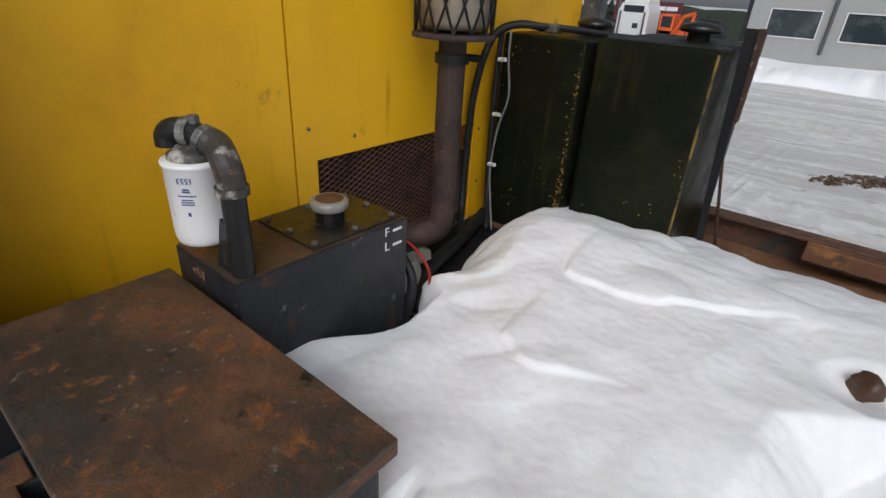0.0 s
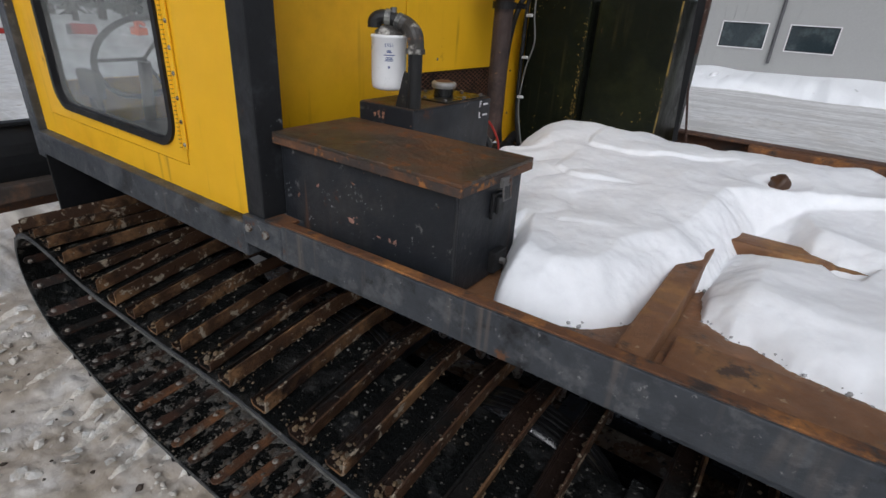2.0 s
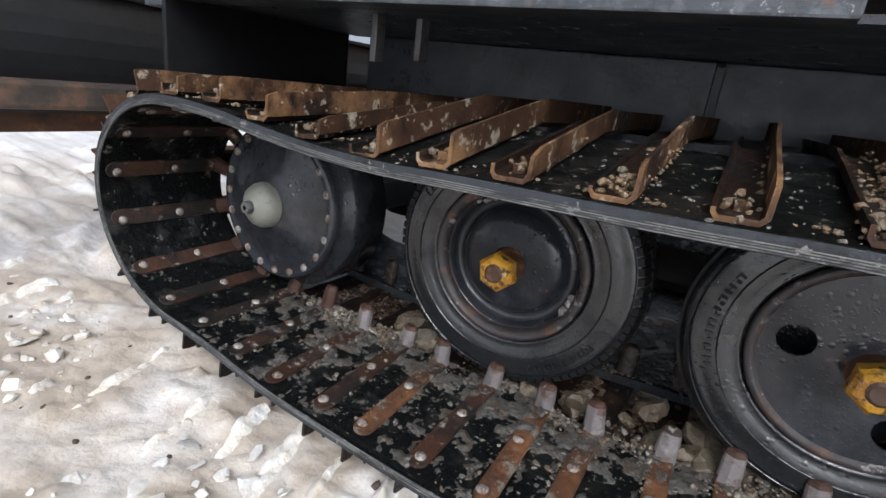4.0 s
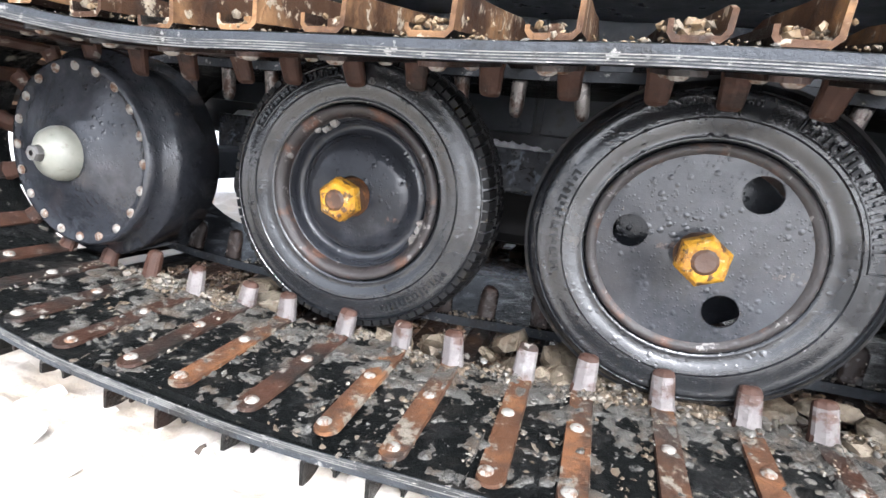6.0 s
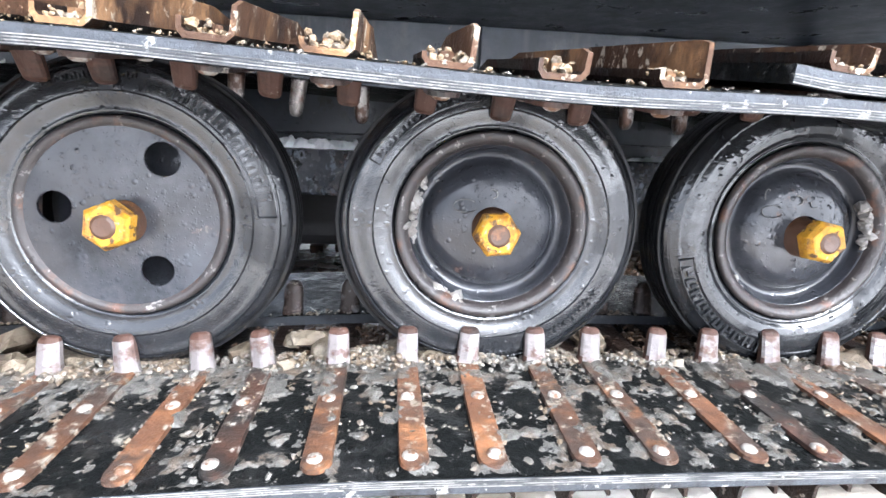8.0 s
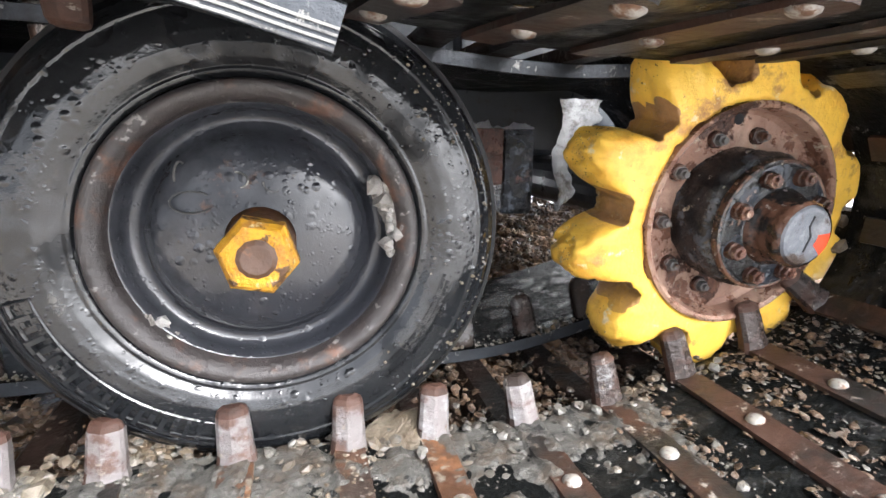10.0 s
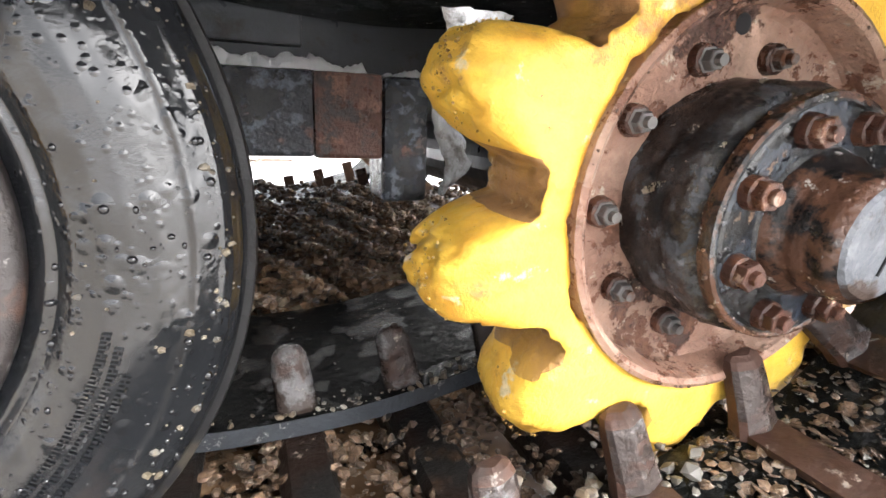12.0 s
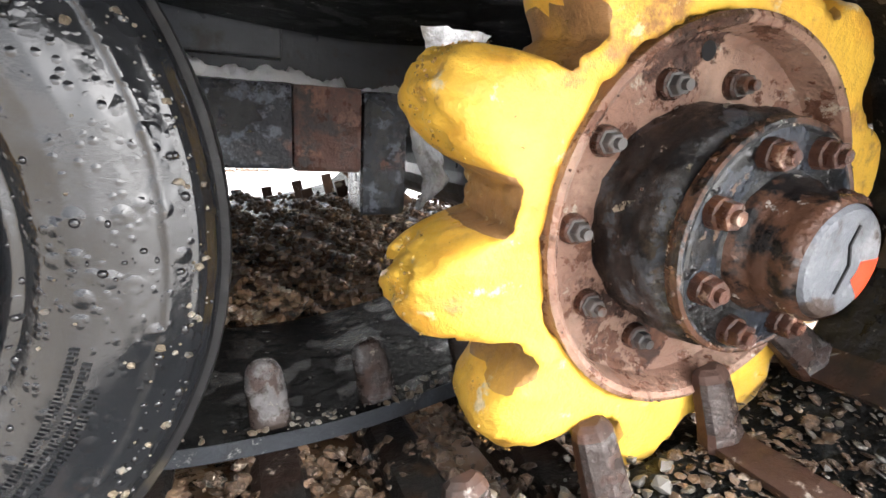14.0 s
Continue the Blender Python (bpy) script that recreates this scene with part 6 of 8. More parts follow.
bm = bmesh.new()
front, back = [], []
for i in range(41):
    u = i / 40
    z, x0, wide = 0.505 - 0.175 * u, 1.594 + 0.008 * math.sin(9 * u) + 0.004 * noise.noise((u * 14, 0, 1)), (0.024 + 0.052 * (1 - u) ** 2) * (1 + 0.5 * noise.noise((u * 9, 2, 0))) * (1 - ease(u, 0.85, 1.0) * 0.8)
    for rows, sign in ((front, -1), (back, 1)):
        rows.append([bm.verts.new((x0 + wide * j / 12, 0.178 + sign * math.sqrt(max(0.0, 1 - (j / 6 - 1) ** 2)) * (0.007 + 0.006 * noise.noise((x0 * 60 + j, u * 16, sign))) + 0.003 * noise.noise((j * 0.9, u * 40, 4)), z + 0.004 * noise.noise((j * 0.7, u * 30, 7)))) for j in range(13)])
for rows in (front, back):
    for a, c2 in zip(rows, rows[1:]):
        for j in range(12):
            bm.faces.new((a[j], c2[j], c2[j + 1], a[j + 1]))
bmesh.ops.recalc_face_normals(bm, faces=bm.faces)
tagged(part("hanging_ice", bm, M_hangice, smooth=True), "sheet of grey ice hanging beside the sprocket", "ice", kind="stuff")

# ---- deck frame ----
part("cab_sill", block(-1.52, -0.157, -0.15, -0.06, 0.782, 0.872, 0.004), M_sill, vehicle, "scuffed black sill channel")
RISE = Matrix.Rotation(-0.022, 4, "Y")  # the bent rail climbs a little towards the rear
part("sill_rail", block(-0.012, 2.02, -0.15, -0.143, 0.815, 0.905, 0.003, m=RISE), M_sill, vehicle, "black side rail with rusty top lip")
part("rail_lip", block(-0.012, 2.02, -0.143, -0.116, 0.895, 0.908, 0.004, m=RISE), M_lip, vehicle, "orange-rusted top lip of the rail")
part("rail_foot", block(-0.012, 2.02, -0.143, -0.09, 0.815, 0.822, 0.002, m=RISE), M_sill, vehicle)
splice = part("rail_bracket", block(-0.16, -0.012, -0.156, -0.06, 0.822, 0.9, 0.006), M_sill, vehicle, "short angle bracket joining sill and rail")
for x in (-0.129, -0.062):
    piece("bolt_head", ME_hex_pale, Matrix.Translation((x, -0.156, 0.872)) @ Matrix.Diagonal((1.25, 1.3, 1.25, 1)), splice)
part("bracket_step", block(-0.075, -0.012, -0.15, -0.095, 0.9, 0.908, 0.003), M_lip, splice)
part("far_rail", block(-0.2, 1.9, 1.70, 1.707, 0.82, 0.955, 0.003), M_rusty, vehicle)
part("far_rail_lip", block(-0.2, 1.9, 1.64, 1.70, 0.945, 0.957, 0.003), M_rusty, vehicle)
part("far_rail_plate", block(0.72, 1.25, 1.6, 1.64, 0.9, 0.95, 0.004), M_lip, vehicle, "loose brown rusted plank along the rail")
part("deck", block(-0.215, 2.02, -0.095, 1.70, 0.838, 0.852), M_deck, vehicle, "rust-brown steel deck plate")
part("deck_channel", block(0.763, 0.815, -0.09, 0.53, 0.852, 0.915, 0.006), M_deckbeam, vehicle, "rusted steel channel across the deck")
part("deck_channel", block(0.79, 1.9, 0.535, 0.615, 0.852, 0.915, 0.006), M_deckbeam, vehicle)
part("deck_plank", block(0.83, 1.9, -0.09, 0.085, 0.853, 0.868, 0.004), M_deckbeam, vehicle, "rusted plank along the side rail")
part("fender_underside", block(-1.5, 2.02, -0.095, 0.55, 0.786, 0.797), M_hullside, vehicle)
part("mud_plate", block(-1.505, -1.49, -0.145, 0.5, 0.505, 0.797, 0.003), M_dark, vehicle, "black front mud plate")
part("bracket_bar", block(-0.98, -0.965, 0.0, 0.03, 0.69, 0.79, 0.002), M_steel, vehicle)
part("bracket_bar", block(-0.9, -0.885, 0.05, 0.08, 0.7, 0.79, 0.002), M_steel, vehicle)

# ---- cab ----
ROOF = 2.05
rear = part("cab_rear_wall", block(-0.245, -0.2175, -0.095, 0.523, 0.853, ROOF, 0.002), M_yellow, vehicle, "yellow painted steel cab wall")
part("cab_rear_panel", block(-0.245, -0.2175, 0.5275, 0.5848, 0.853, ROOF), M_yellow, rear)
part("cab_rear_panel", block(-0.245, -0.2175, 0.5848, 1.2, 1.185, ROOF), M_yellow, rear)
part("cab_rear_panel", block(-0.245, -0.2175, 1.2, 1.82, 0.853, ROOF), M_yellow, rear)
# expanded-metal vent
mesh = bmesh.new()
for sgn in (1, -1):
    for k in range(-26, 62):
        y0 = 0.585 + k * 0.03
        pts = []
        for z0, z1 in ((0.86, 1.185),):
            ya, yb = y0, y0 + sgn * (z1 - z0) * 2.0
            lo, hi = (ya, z0), (yb, z1)
            pts = [lo, hi]
        (ya, za), (yb, zb) = pts
        t0, t1 = 0.0, 1.0
        for lim, up in ((0.587, False), (1.198, True)):
            d = yb - ya
            if abs(d) < 1e-9:
                continue
            t = (lim - ya) / d
            inside0 = ya <= lim if up else ya >= lim
            inside1 = yb <= lim if up else yb >= lim
            if inside0 and not inside1:
                t1 = min(t1, t)
            elif inside1 and not inside0:
                t0 = max(t0, t)
            elif not inside0 and not inside1:
                t1 = -1
        if t1 > t0:
            a = Vector((-0.224, ya + (yb - ya) * t0, za + (zb - za) * t0))
            b = Vector((-0.224, ya + (yb - ya) * t1, za + (zb - za) * t1))
            tube([a, b], 0.0011, 4, mesh)
part("vent_mesh", mesh, M_ventmesh, rear, "rusty expanded-metal vent mesh")
part("vent_back", block(-0.31, -0.3, 0.56, 1.22, 0.853, 1.2), M_dark, rear)
for y, z in ((0.566, 1.262), (0.7, 1.225), (1.235, 0.98), (1.225, 1.16)):
    piece("rivet", ME_bolt, Matrix.Translation((-0.2175, y, z)) @ Matrix.Rotation(radians(-90), 4, "Y") @ Matrix.Diagonal((0.5, 0.5, 0.7, 1)), rear)

# side with door and window, built as a sheet with a rounded opening
def rounded(x0, x1, z0, z1, r, n=8):
    pts = []
    for cx, cz, a0 in ((x1 - r, z1 - r, 0), (x0 + r, z1 - r, 90), (x0 + r, z0 + r, 180), (x1 - r, z0 + r, 270)):
        for k in range(n + 1):
            a = radians(a0 + 90 * k / n)
            pts.append((cx + r * math.cos(a), cz + r * math.sin(a)))
    return pts


def sheet(outer, inner, y0, y1, bm=None):
    made = bmesh.new()
    edges = []
    for loop in (outer, inner):
        ring = [made.verts.new((x, y0, z)) for x, z in loop]
        edges += [made.edges.new((ring[k], ring[(k + 1) % len(ring)])) for k in range(len(ring))]
    bmesh.ops.triangle_fill(made, use_beauty=True, edges=edges)
    ext = bmesh.ops.extrude_face_region(made, geom=list(made.faces))
    bmesh.ops.translate(made, vec=(0, y1 - y0, 0), verts=[v for v in ext["geom"] if isinstance(v, bmesh.types.BMVert)])
    bmesh.ops.recalc_face_normals(made, faces=made.faces)
    return join(bm, made)


WIN = (-1.285, -0.497, 0.998, 1.43)
side = part("cab_side", sheet([(-1.5, 0.873), (-0.153, 0.873), (-0.153, ROOF), (-1.5, ROOF)], [(-1.392, 0.952), (-0.448, 0.952), (-0.448, 1.49), (-1.392, 1.49)], -0.116, -0.09), M_yellow, vehicle, "yellow painted cab side")
door = part("cab_door", sheet([(-1.3885, 0.9555), (-0.4515, 0.9555), (-0.4515, 1.4865), (-1.3885, 1.4865)], rounded(*WIN[:2], *WIN[2:], 0.075), -0.118, -0.092), M_yellow, vehicle, "yellow cab door with a rounded window")
part("window_gasket", sheet(rounded(WIN[0] - 0.008, WIN[1] + 0.008, WIN[2] - 0.008, WIN[3] + 0.008, 0.083), rounded(WIN[0] + 0.012, WIN[1] - 0.012, WIN[2] + 0.012, WIN[3] - 0.012, 0.063), -0.127, -0.085), M_gasket, door, "black rubber window gasket")
bm = bmesh.new()
ring = [bm.verts.new((x, -0.106, z)) for x, z in rounded(WIN[0] + 0.008, WIN[1] - 0.008, WIN[2] + 0.008, WIN[3] - 0.008, 0.068)]
bm.faces.new(ring)
ext = bmesh.ops.extrude_face_region(bm, geom=list(bm.faces))
bmesh.ops.translate(bm, vec=(0, 0.005, 0), verts=[v for v in ext["geom"] if isinstance(v, bmesh.types.BMVert)])
bmesh.ops.recalc_face_normals(bm, faces=bm.faces)
pane = part("pane", bm, M_glass, door, "dusty cab window pane")
pane.visible_shadow = False
hinge = part("door_hinge", block(-0.4655, -0.437, -0.1225, -0.118, 1.0, 1.5, 0.0015), M_yellow, door, "yellow piano hinge with rusty screws")
part("hinge_barrel", tube([(-0.462, -0.124, 1.0), (-0.462, -0.124, 1.5)], 0.0042, 8), M_yellow, door)
for k in range(46):
    z = 1.004 + k * 0.011
    part_ring = Matrix.Translation((-0.462, -0.124, z))
    piece("hinge_knuckle", bpy.data.meshes["hinge_knuckle"] if "hinge_knuckle" in bpy.data.meshes else mesh_of("hinge_knuckle", lathe([(0.0041, -0.0008), (0.0049, -0.0008), (0.0049, 0.0008), (0.0041, 0.0008)], 8, m=Matrix.Rotation(radians(90), 4, "X")), M_rim), part_ring, door)
for k in range(8):
    piece("hinge_screw", ME_bolt, Matrix.Translation((-0.4455, -0.1225, 1.012 + 0.062 * k)) @ Matrix.Rotation(radians(-90), 4, "X") @ Matrix.Diagonal((0.6, 0.6, 0.7, 1)), door)
part("cab_far_side", sheet([(-1.5, 0.873), (-0.245, 0.873), (-0.245, ROOF), (-1.5, ROOF)], rounded(-1.3, -0.5, 1.02, 1.75, 0.07), 1.79, 1.82), M_yellow, vehicle)
part("cab_front", block(-1.5, -1.47, -0.09, 1.79, 0.853, 1.05), M_yellow, vehicle)
part("cab_front_post", block(-1.5, -1.46, 0.8, 0.87, 1.05, ROOF, 0.004), M_sill, vehicle)
part("cab_floor", block(-1.46, -0.245, -0.09, 1.79, 0.853, 0.872), M_hull, vehicle)
part("cab_roof", block(-1.52, -0.2, -0.13, 1.83, ROOF, ROOF + 0.04, 0.01), M_yellow, vehicle)
part("corner_post", block(-0.152, -0.086, -0.142, -0.066, 0.9, ROOF, 0.004), M_post, vehicle, "black square tube corner post")
part("front_post", block(-1.575, -1.5, -0.145, -0.066, 0.76, ROOF, 0.004), M_sill, vehicle, "black square tube corner post")
part("far_post", block(-0.213, -0.145, 1.82, 1.88, 0.86, ROOF, 0.004), M_sill, vehicle)

seat = empty("driver_seat", (-0.75, 0.42, 0.872))
tagged(seat, "grey cab seat seen through the dusty window", "seat")
part("cushion", block(-0.98, -0.52, 0.2, 0.64, 1.02, 1.12, 0.03), M_seat, seat)
part("backrest", block(-0.56, -0.44, 0.2, 0.64, 1.1, 1.65, 0.04), M_seat, seat)
part("pedestal", block(-0.9, -0.6, 0.28, 0.56, 0.872, 1.02, 0.01), M_hull, seat)
wheel_s = empty("control_console", (-1.4, 0.25, 0.872))
tagged(wheel_s, "black control column with a small panel in the cab", "controls")
part("column", tube([(-1.43, 0.25, 0.872), (-1.39, 0.25, 1.12)], 0.025, 12), M_hull, wheel_s)
part("panel", block(-1.42, -1.26, 0.0, 0.035, 1.0, 1.105, 0.014), M_hull, wheel_s)
for x in (-1.37, -1.31):
    part("bracket", tube([(x, 0.03, 0.872), (x, 0.02, 1.01)], 0.012, 8), M_hull, wheel_s)
part("lever", tube([(-1.2, 0.3, 0.872), (-1.16, 0.3, 1.14)], 0.009, 8), M_hull, wheel_s)
for a in (0.5, 2.6, 4.7):
    part("spoke", tube([(-1.385, 0.25, 1.13), (-1.385 + 0.07 * math.cos(a), 0.25 + 0.19 * math.sin(a), 1.13 + 0.16 * math.cos(a))], 0.007, 6), M_gasket, wheel_s)
part("steering_wheel", tube([(-1.385 + 0.07 * math.cos(a), 0.25 + 0.19 * math.sin(a), 1.13 + 0.16 * math.cos(a)) for a in np.linspace(0, 2 * math.pi, 32)], 0.012, 8), M_gasket, wheel_s)

# ---- plow blade in front ----
blade = empty("plow_blade", (-2.05, 0.84, 0.4))
tagged(blade, "black steel plow blade raised in front of the vehicle", "plow")
outline = [(-2.1 + 0.10 * math.sin(t * 2.4), 0.42 + 0.39 * t) for t in np.linspace(0, 1, 9)]
part("mouldboard", prism(outline + [(x - 0.015, z) for x, z in outline[::-1]], -1.05, 2.7), M_blade, blade, "scratched black curved mouldboard")
part("stiffener", block(-2.06, -1.96, -1.05, 2.7, 0.46, 0.54, 0.012), M_bladepipe, blade, "rusty lower stiffener tube")
part("cutting_edge", block(-2.13, -2.09, -1.05, 2.7, 0.38, 0.44, 0.003), M_rusty, blade)
part("top_lip", block(-2.06, -2.0, -1.05, 2.7, 0.795, 0.812, 0.004), M_blade, blade)
part("push_arm", block(-2.0, -1.45, 0.3, 0.4, 0.5, 0.6, 0.01), M_hull, blade)
part("push_arm", block(-2.0, -1.45, 1.28, 1.38, 0.5, 0.6, 0.01), M_hull, blade)

# ---- tool box ----
toolbox = empty("tool_box", (0.17, 0.035, 0.852))
tagged(toolbox, "black steel tool box with rusted lid on the deck", "tool box")
part("body", block(-0.08, 0.432, -0.083, 0.163, 0.856, 1.099, 0.004), M_boxblack, toolbox, "scratched black painted steel sides")
part("lid", block(-0.098, 0.45, -0.1, 0.175, 1.1, 1.1085, 0.0025), M_boxlid, toolbox, "rust-stained flat lid")
part("lid_lip", block(-0.098, 0.45, -0.1, -0.094, 1.082, 1.1005, 0.002), M_lidlip, toolbox)
part("lid_lip", block(0.444, 0.45, -0.094, 0.175, 1.082, 1.1005, 0.002), M_lidlip, toolbox)
latch = part("latch", block(0.4505, 0.455, 0.036, 0.074, 1.072, 1.092, 0.001), M_steel, toolbox, "black spring latch with worn brass edge")
part("latch_bail", tube([(0.456, 0.04, 1.088), (0.46, 0.04, 1.045), (0.46, 0.07, 1.045), (0.456, 0.07, 1.088)], 0.0022, 6), M_steel, latch)
part("latch_base", block(0.432, 0.441, 0.036, 0.074, 1.0, 1.055, 0.002), M_gasket, latch)
part("latch_lever", block(0.441, 0.449, 0.042, 0.068, 1.012, 1.048, 0.003), M_gasket, latch)
part("corner_weld", tube([(0.433, -0.084, 0.86), (0.433, -0.084, 1.08)], 0.004, 8), M_boxblack, toolbox)
part("drain_bracket", block(0.432, 0.45, 0.05, 0.1, 0.87, 0.92, 0.004), M_gasket, toolbox)
part("drain_bolt", tube([(0.45, 0.076, 0.896), (0.462, 0.076, 0.896)], 0.008, 6), M_steel, toolbox)

# ---- hydraulic tank with filter ----
tank = empty("hydraulic_tank", (0.0, 0.36, 0.852))
tagged(tank, "black steel hydraulic tank with filler cap and white filter", "tank")
part("body", block(-0.09, 0.1, 0.188, 0.557, 0.856, 1.151, 0.004), M_boxblack, tank, "dusty black tank body")
part("top_sheet", block(-0.087, 0.097, 0.191, 0.554, 1.1505, 1.1525, 0.0008), M_boxlid, tank, "rust-stained tank top")
part("cover_plate", block(-0.075, 0.092, 0.335, 0.545, 1.153, 1.157, 0.0012), M_plate, tank, "glossy black bolted cover plate")
for x in (-0.062, 0.008, 0.079):
    for y in (0.348, 0.44, 0.532):
        if (x, y) != (0.008, 0.44):
            piece("plate_bolt", ME_hex, Matrix.Translation((x, y, 1.157)) @ Matrix.Rotation(radians(-90), 4, "X") @ Matrix.Diagonal((0.75, 0.8, 0.75, 1)), tank)
up = Matrix.Rotation(radians(90), 4, "X")
part("filler_neck", lathe([(0.028, 0.0), (0.028, 0.022), (0.0, 0.022)], 24, m=Matrix.Translation((0.006, 0.44, 1.157)) @ up), M_plate, tank)
part("filler_cap", lathe([(0.034, 0.02), (0.0365, 0.024), (0.0365, 0.034), (0.033, 0.0375), (0.028, 0.038), (0.012, 0.041), (0.0, 0.041)], 36, m=Matrix.Translation((0.006, 0.44, 1.157)) @ up), M_capmetal, tank, "dull grey metal filler cap", True)
part("cap_rust", lathe([(0.0, 0.0422), (0.012, 0.042), (0.026, 0.039), (0.027, 0.0384)], 28, m=Matrix.Translation((0.006, 0.44, 1.157)) @ up), M_lip, tank, "rust stain on the cap", True)
FX, FY = 0.001, 0.204
fil = part("oil_filter", lathe([(0.0, 1.192), (0.034, 1.192), (0.0405, 1.195), (0.043, 1.202), (0.044, 1.215), (0.0442, 1.313), (0.046, 1.315), (0.0465, 1.319), (0.044, 1.322), (0.0, 1.323)], 48, m=Matrix.Translation((FX, FY, 0)) @ up), M_white, tank, "white spin-on oil filter with blue print", True)
part("filter_head", lathe([(0.036, 1.321), (0.036, 1.33), (0.028, 1.335), (0.02, 1.342), (0.0, 1.344)], 28, m=Matrix.Translation((FX, FY, 0)) @ up), M_elbow, fil, "dark cast filter head", True)
part("head_port", tube(curve([(FX - 0.03, FY - 0.02, 1.336), (FX - 0.029, FY - 0.019, 1.352), (FX - 0.016, FY - 0.011, 1.361), (FX + 0.006, FY + 0.003, 1.358), (FX + 0.03, FY + 0.01, 1.35)], 5), 0.0175, 14), M_pipe, fil, "black elbow fitting")
part("port_collar", tube([(FX - 0.008, FY - 0.005, 1.36), (FX + 0.004, FY + 0.002, 1.3585)], 0.021, 14), M_castgrey, fil)
part("port_collar", tube([(FX + 0.02, FY + 0.007, 1.354), (FX + 0.03, FY + 0.01, 1.35)], 0.021, 14), M_castgrey, fil)
part("port_plug", tube([(FX + 0.01, FY + 0.004, 1.37), (FX + 0.01, FY + 0.004, 1.384)], 0.008, 6), M_steel, fil)
PX, PY = 0.077, 0.216
part("return_pipe", tube([(PX, PY, 1.15), (PX, PY, 1.296)], 0.018, 18), M_pipe, tank, "black return pipe")
part("pipe_elbow", tube(curve([(FX + 0.028, FY + 0.01, 1.351), (FX + 0.044, FY + 0.016, 1.345), (PX - 0.004, PY - 0.002, 1.328), (PX, PY, 1.306), (PX, PY, 1.288)], 5), 0.0205, 16), M_elbow, tank, "scuffed grey pipe elbow with white sealant")
part("elbow_collar", tube([(PX, PY, 1.283), (PX, PY, 1.295)], 0.024, 16), M_elbow, tank)
part("pipe_gusset", prism([(-0.03, 0.0), (0.012, 0.0), (0.008, 0.085), (-0.002, 0.09)], -0.003, 0.003, m=Matrix.Translation((PX - 0.02, PY - 0.012, 1.151))), M_pipe, tank)


def letters(text, size, mat, m, parent, name, depth=0.0008):
    cu = bpy.data.curves.new(name, "FONT")
    cu.body, cu.size, cu.extrude, cu.align_x, cu.align_y = text, size, depth, "CENTER", "CENTER"
    tmp = bpy.data.objects.new(name, cu)
    me = bpy.data.meshes.new_from_object(tmp)
    bpy.data.objects.remove(tmp)
    me.materials.clear()
    me.materials.append(mat)
    return piece(name, me, m, parent)


def on_front(x, y, z, turn=0):
    """A pose on a face that looks along +x, text upright."""
    return Matrix.Translation((x, y, z)) @ Matrix.Rotation(radians(90), 4, "Z") @ Matrix.Rotation(radians(90), 4, "X") @ Matrix.Rotation(radians(turn), 4, "Z")


letters("F", 0.026, M_trim, on_front(0.1005, 0.5, 1.136), tank, "level_letter")
letters("L", 0.026, M_trim, on_front(0.1005, 0.5, 1.105), tank, "level_letter")
for z in (1.136, 1.105):
    part("level_dash", block(0.1, 0.1012, 0.516, 0.54, z - 0.003, z + 0.002), M_trim, tank)
# print on the filter: a readable number, the rest as bars; it hangs upside down
ang = radians(-48)
def on_filter(z, da=0.0):
    a = ang + da
    return Matrix.Translation((FX + 0.0446 * math.cos(a), FY + 0.0446 * math.sin(a), z)) @ Matrix.Rotation(a + radians(90), 4, "Z") @ Matrix.Rotation(radians(90), 4, "X") @ Matrix.Rotation(radians(180), 4, "Z")
letters("1553", 0.0115, M_blueprint, on_filter(1.3), fil, "number_print", 0.0004)
for z, w, h in ((1.287, 0.01, 0.0026), (1.2835, 0.012, 0.0026), (1.277, 0.026, 0.002), (1.271, 0.016, 0.002), (1.2675, 0.019, 0.002), (1.264, 0.019, 0.002), (1.249, 0.0045, 0.006)):
    bm = bmesh.new()
    rows_ = []
    for k in range(7):
        a = ang + (k / 6 - 0.5) * w / 0.0442
        rr = 0.0445
        rows_.append((bm.verts.new((FX + rr * math.cos(a), FY + rr * math.sin(a), z - h / 2)), bm.verts.new((FX + rr * math.cos(a), FY + rr * math.sin(a), z + h / 2))))
    for (a, b), (c2, d2) in zip(rows_, rows_[1:]):
        bm.faces.new((a, c2, d2, b))
    part("print_bar", bm, M_blueprint, fil)

pump = empty("hydraulic_pump", (0.0, 0.64, 0.852))
tagged(pump, "grey hydraulic pump with a red hose beside the tank", "pump")
part("housing", tube([(-0.03, 0.6, 0.98), (0.07, 0.6, 0.98)], 0.04, 18), M_castgrey, pump)
# added black sheet hides the deck where dark machinery would stand
part("base_plate", block(-0.2, 0.085, 0.565, 1.19, 0.8525, 0.862, 0.002), M_dark, pump, "black plate added in place of dark clutter on the deck")
part("valve_block", block(-0.12, -0.02, 0.62, 0.78, 0.862, 0.955, 0.008), M_gasket, pump)
part("suction_hose", tube(curve([(0.0, 0.7, 0.9), (-0.03, 0.82, 0.905), (-0.08, 0.98, 0.89), (-0.12, 1.1, 0.885), (-0.14, 1.19, 0.9)], 6), 0.02, 12), M_gasket, pump, "thick black hose")
part("fitting", tube([(0.0, 0.655, 0.97), (0.0, 0.735, 0.965)], 0.02, 6), M_castgrey, pump)
part("motor", tube([(-0.02, 0.66, 0.9), (0.08, 0.66, 0.9)], 0.045, 18), M_gasket, pump)
part("red_hose", tube(curve([(0.06, 0.575, 1.09), (0.085, 0.6, 1.06), (0.1, 0.63, 1.0), (0.1, 0.635, 0.93)], 6), 0.0035, 8), M_red, pump, "red rubber hose")
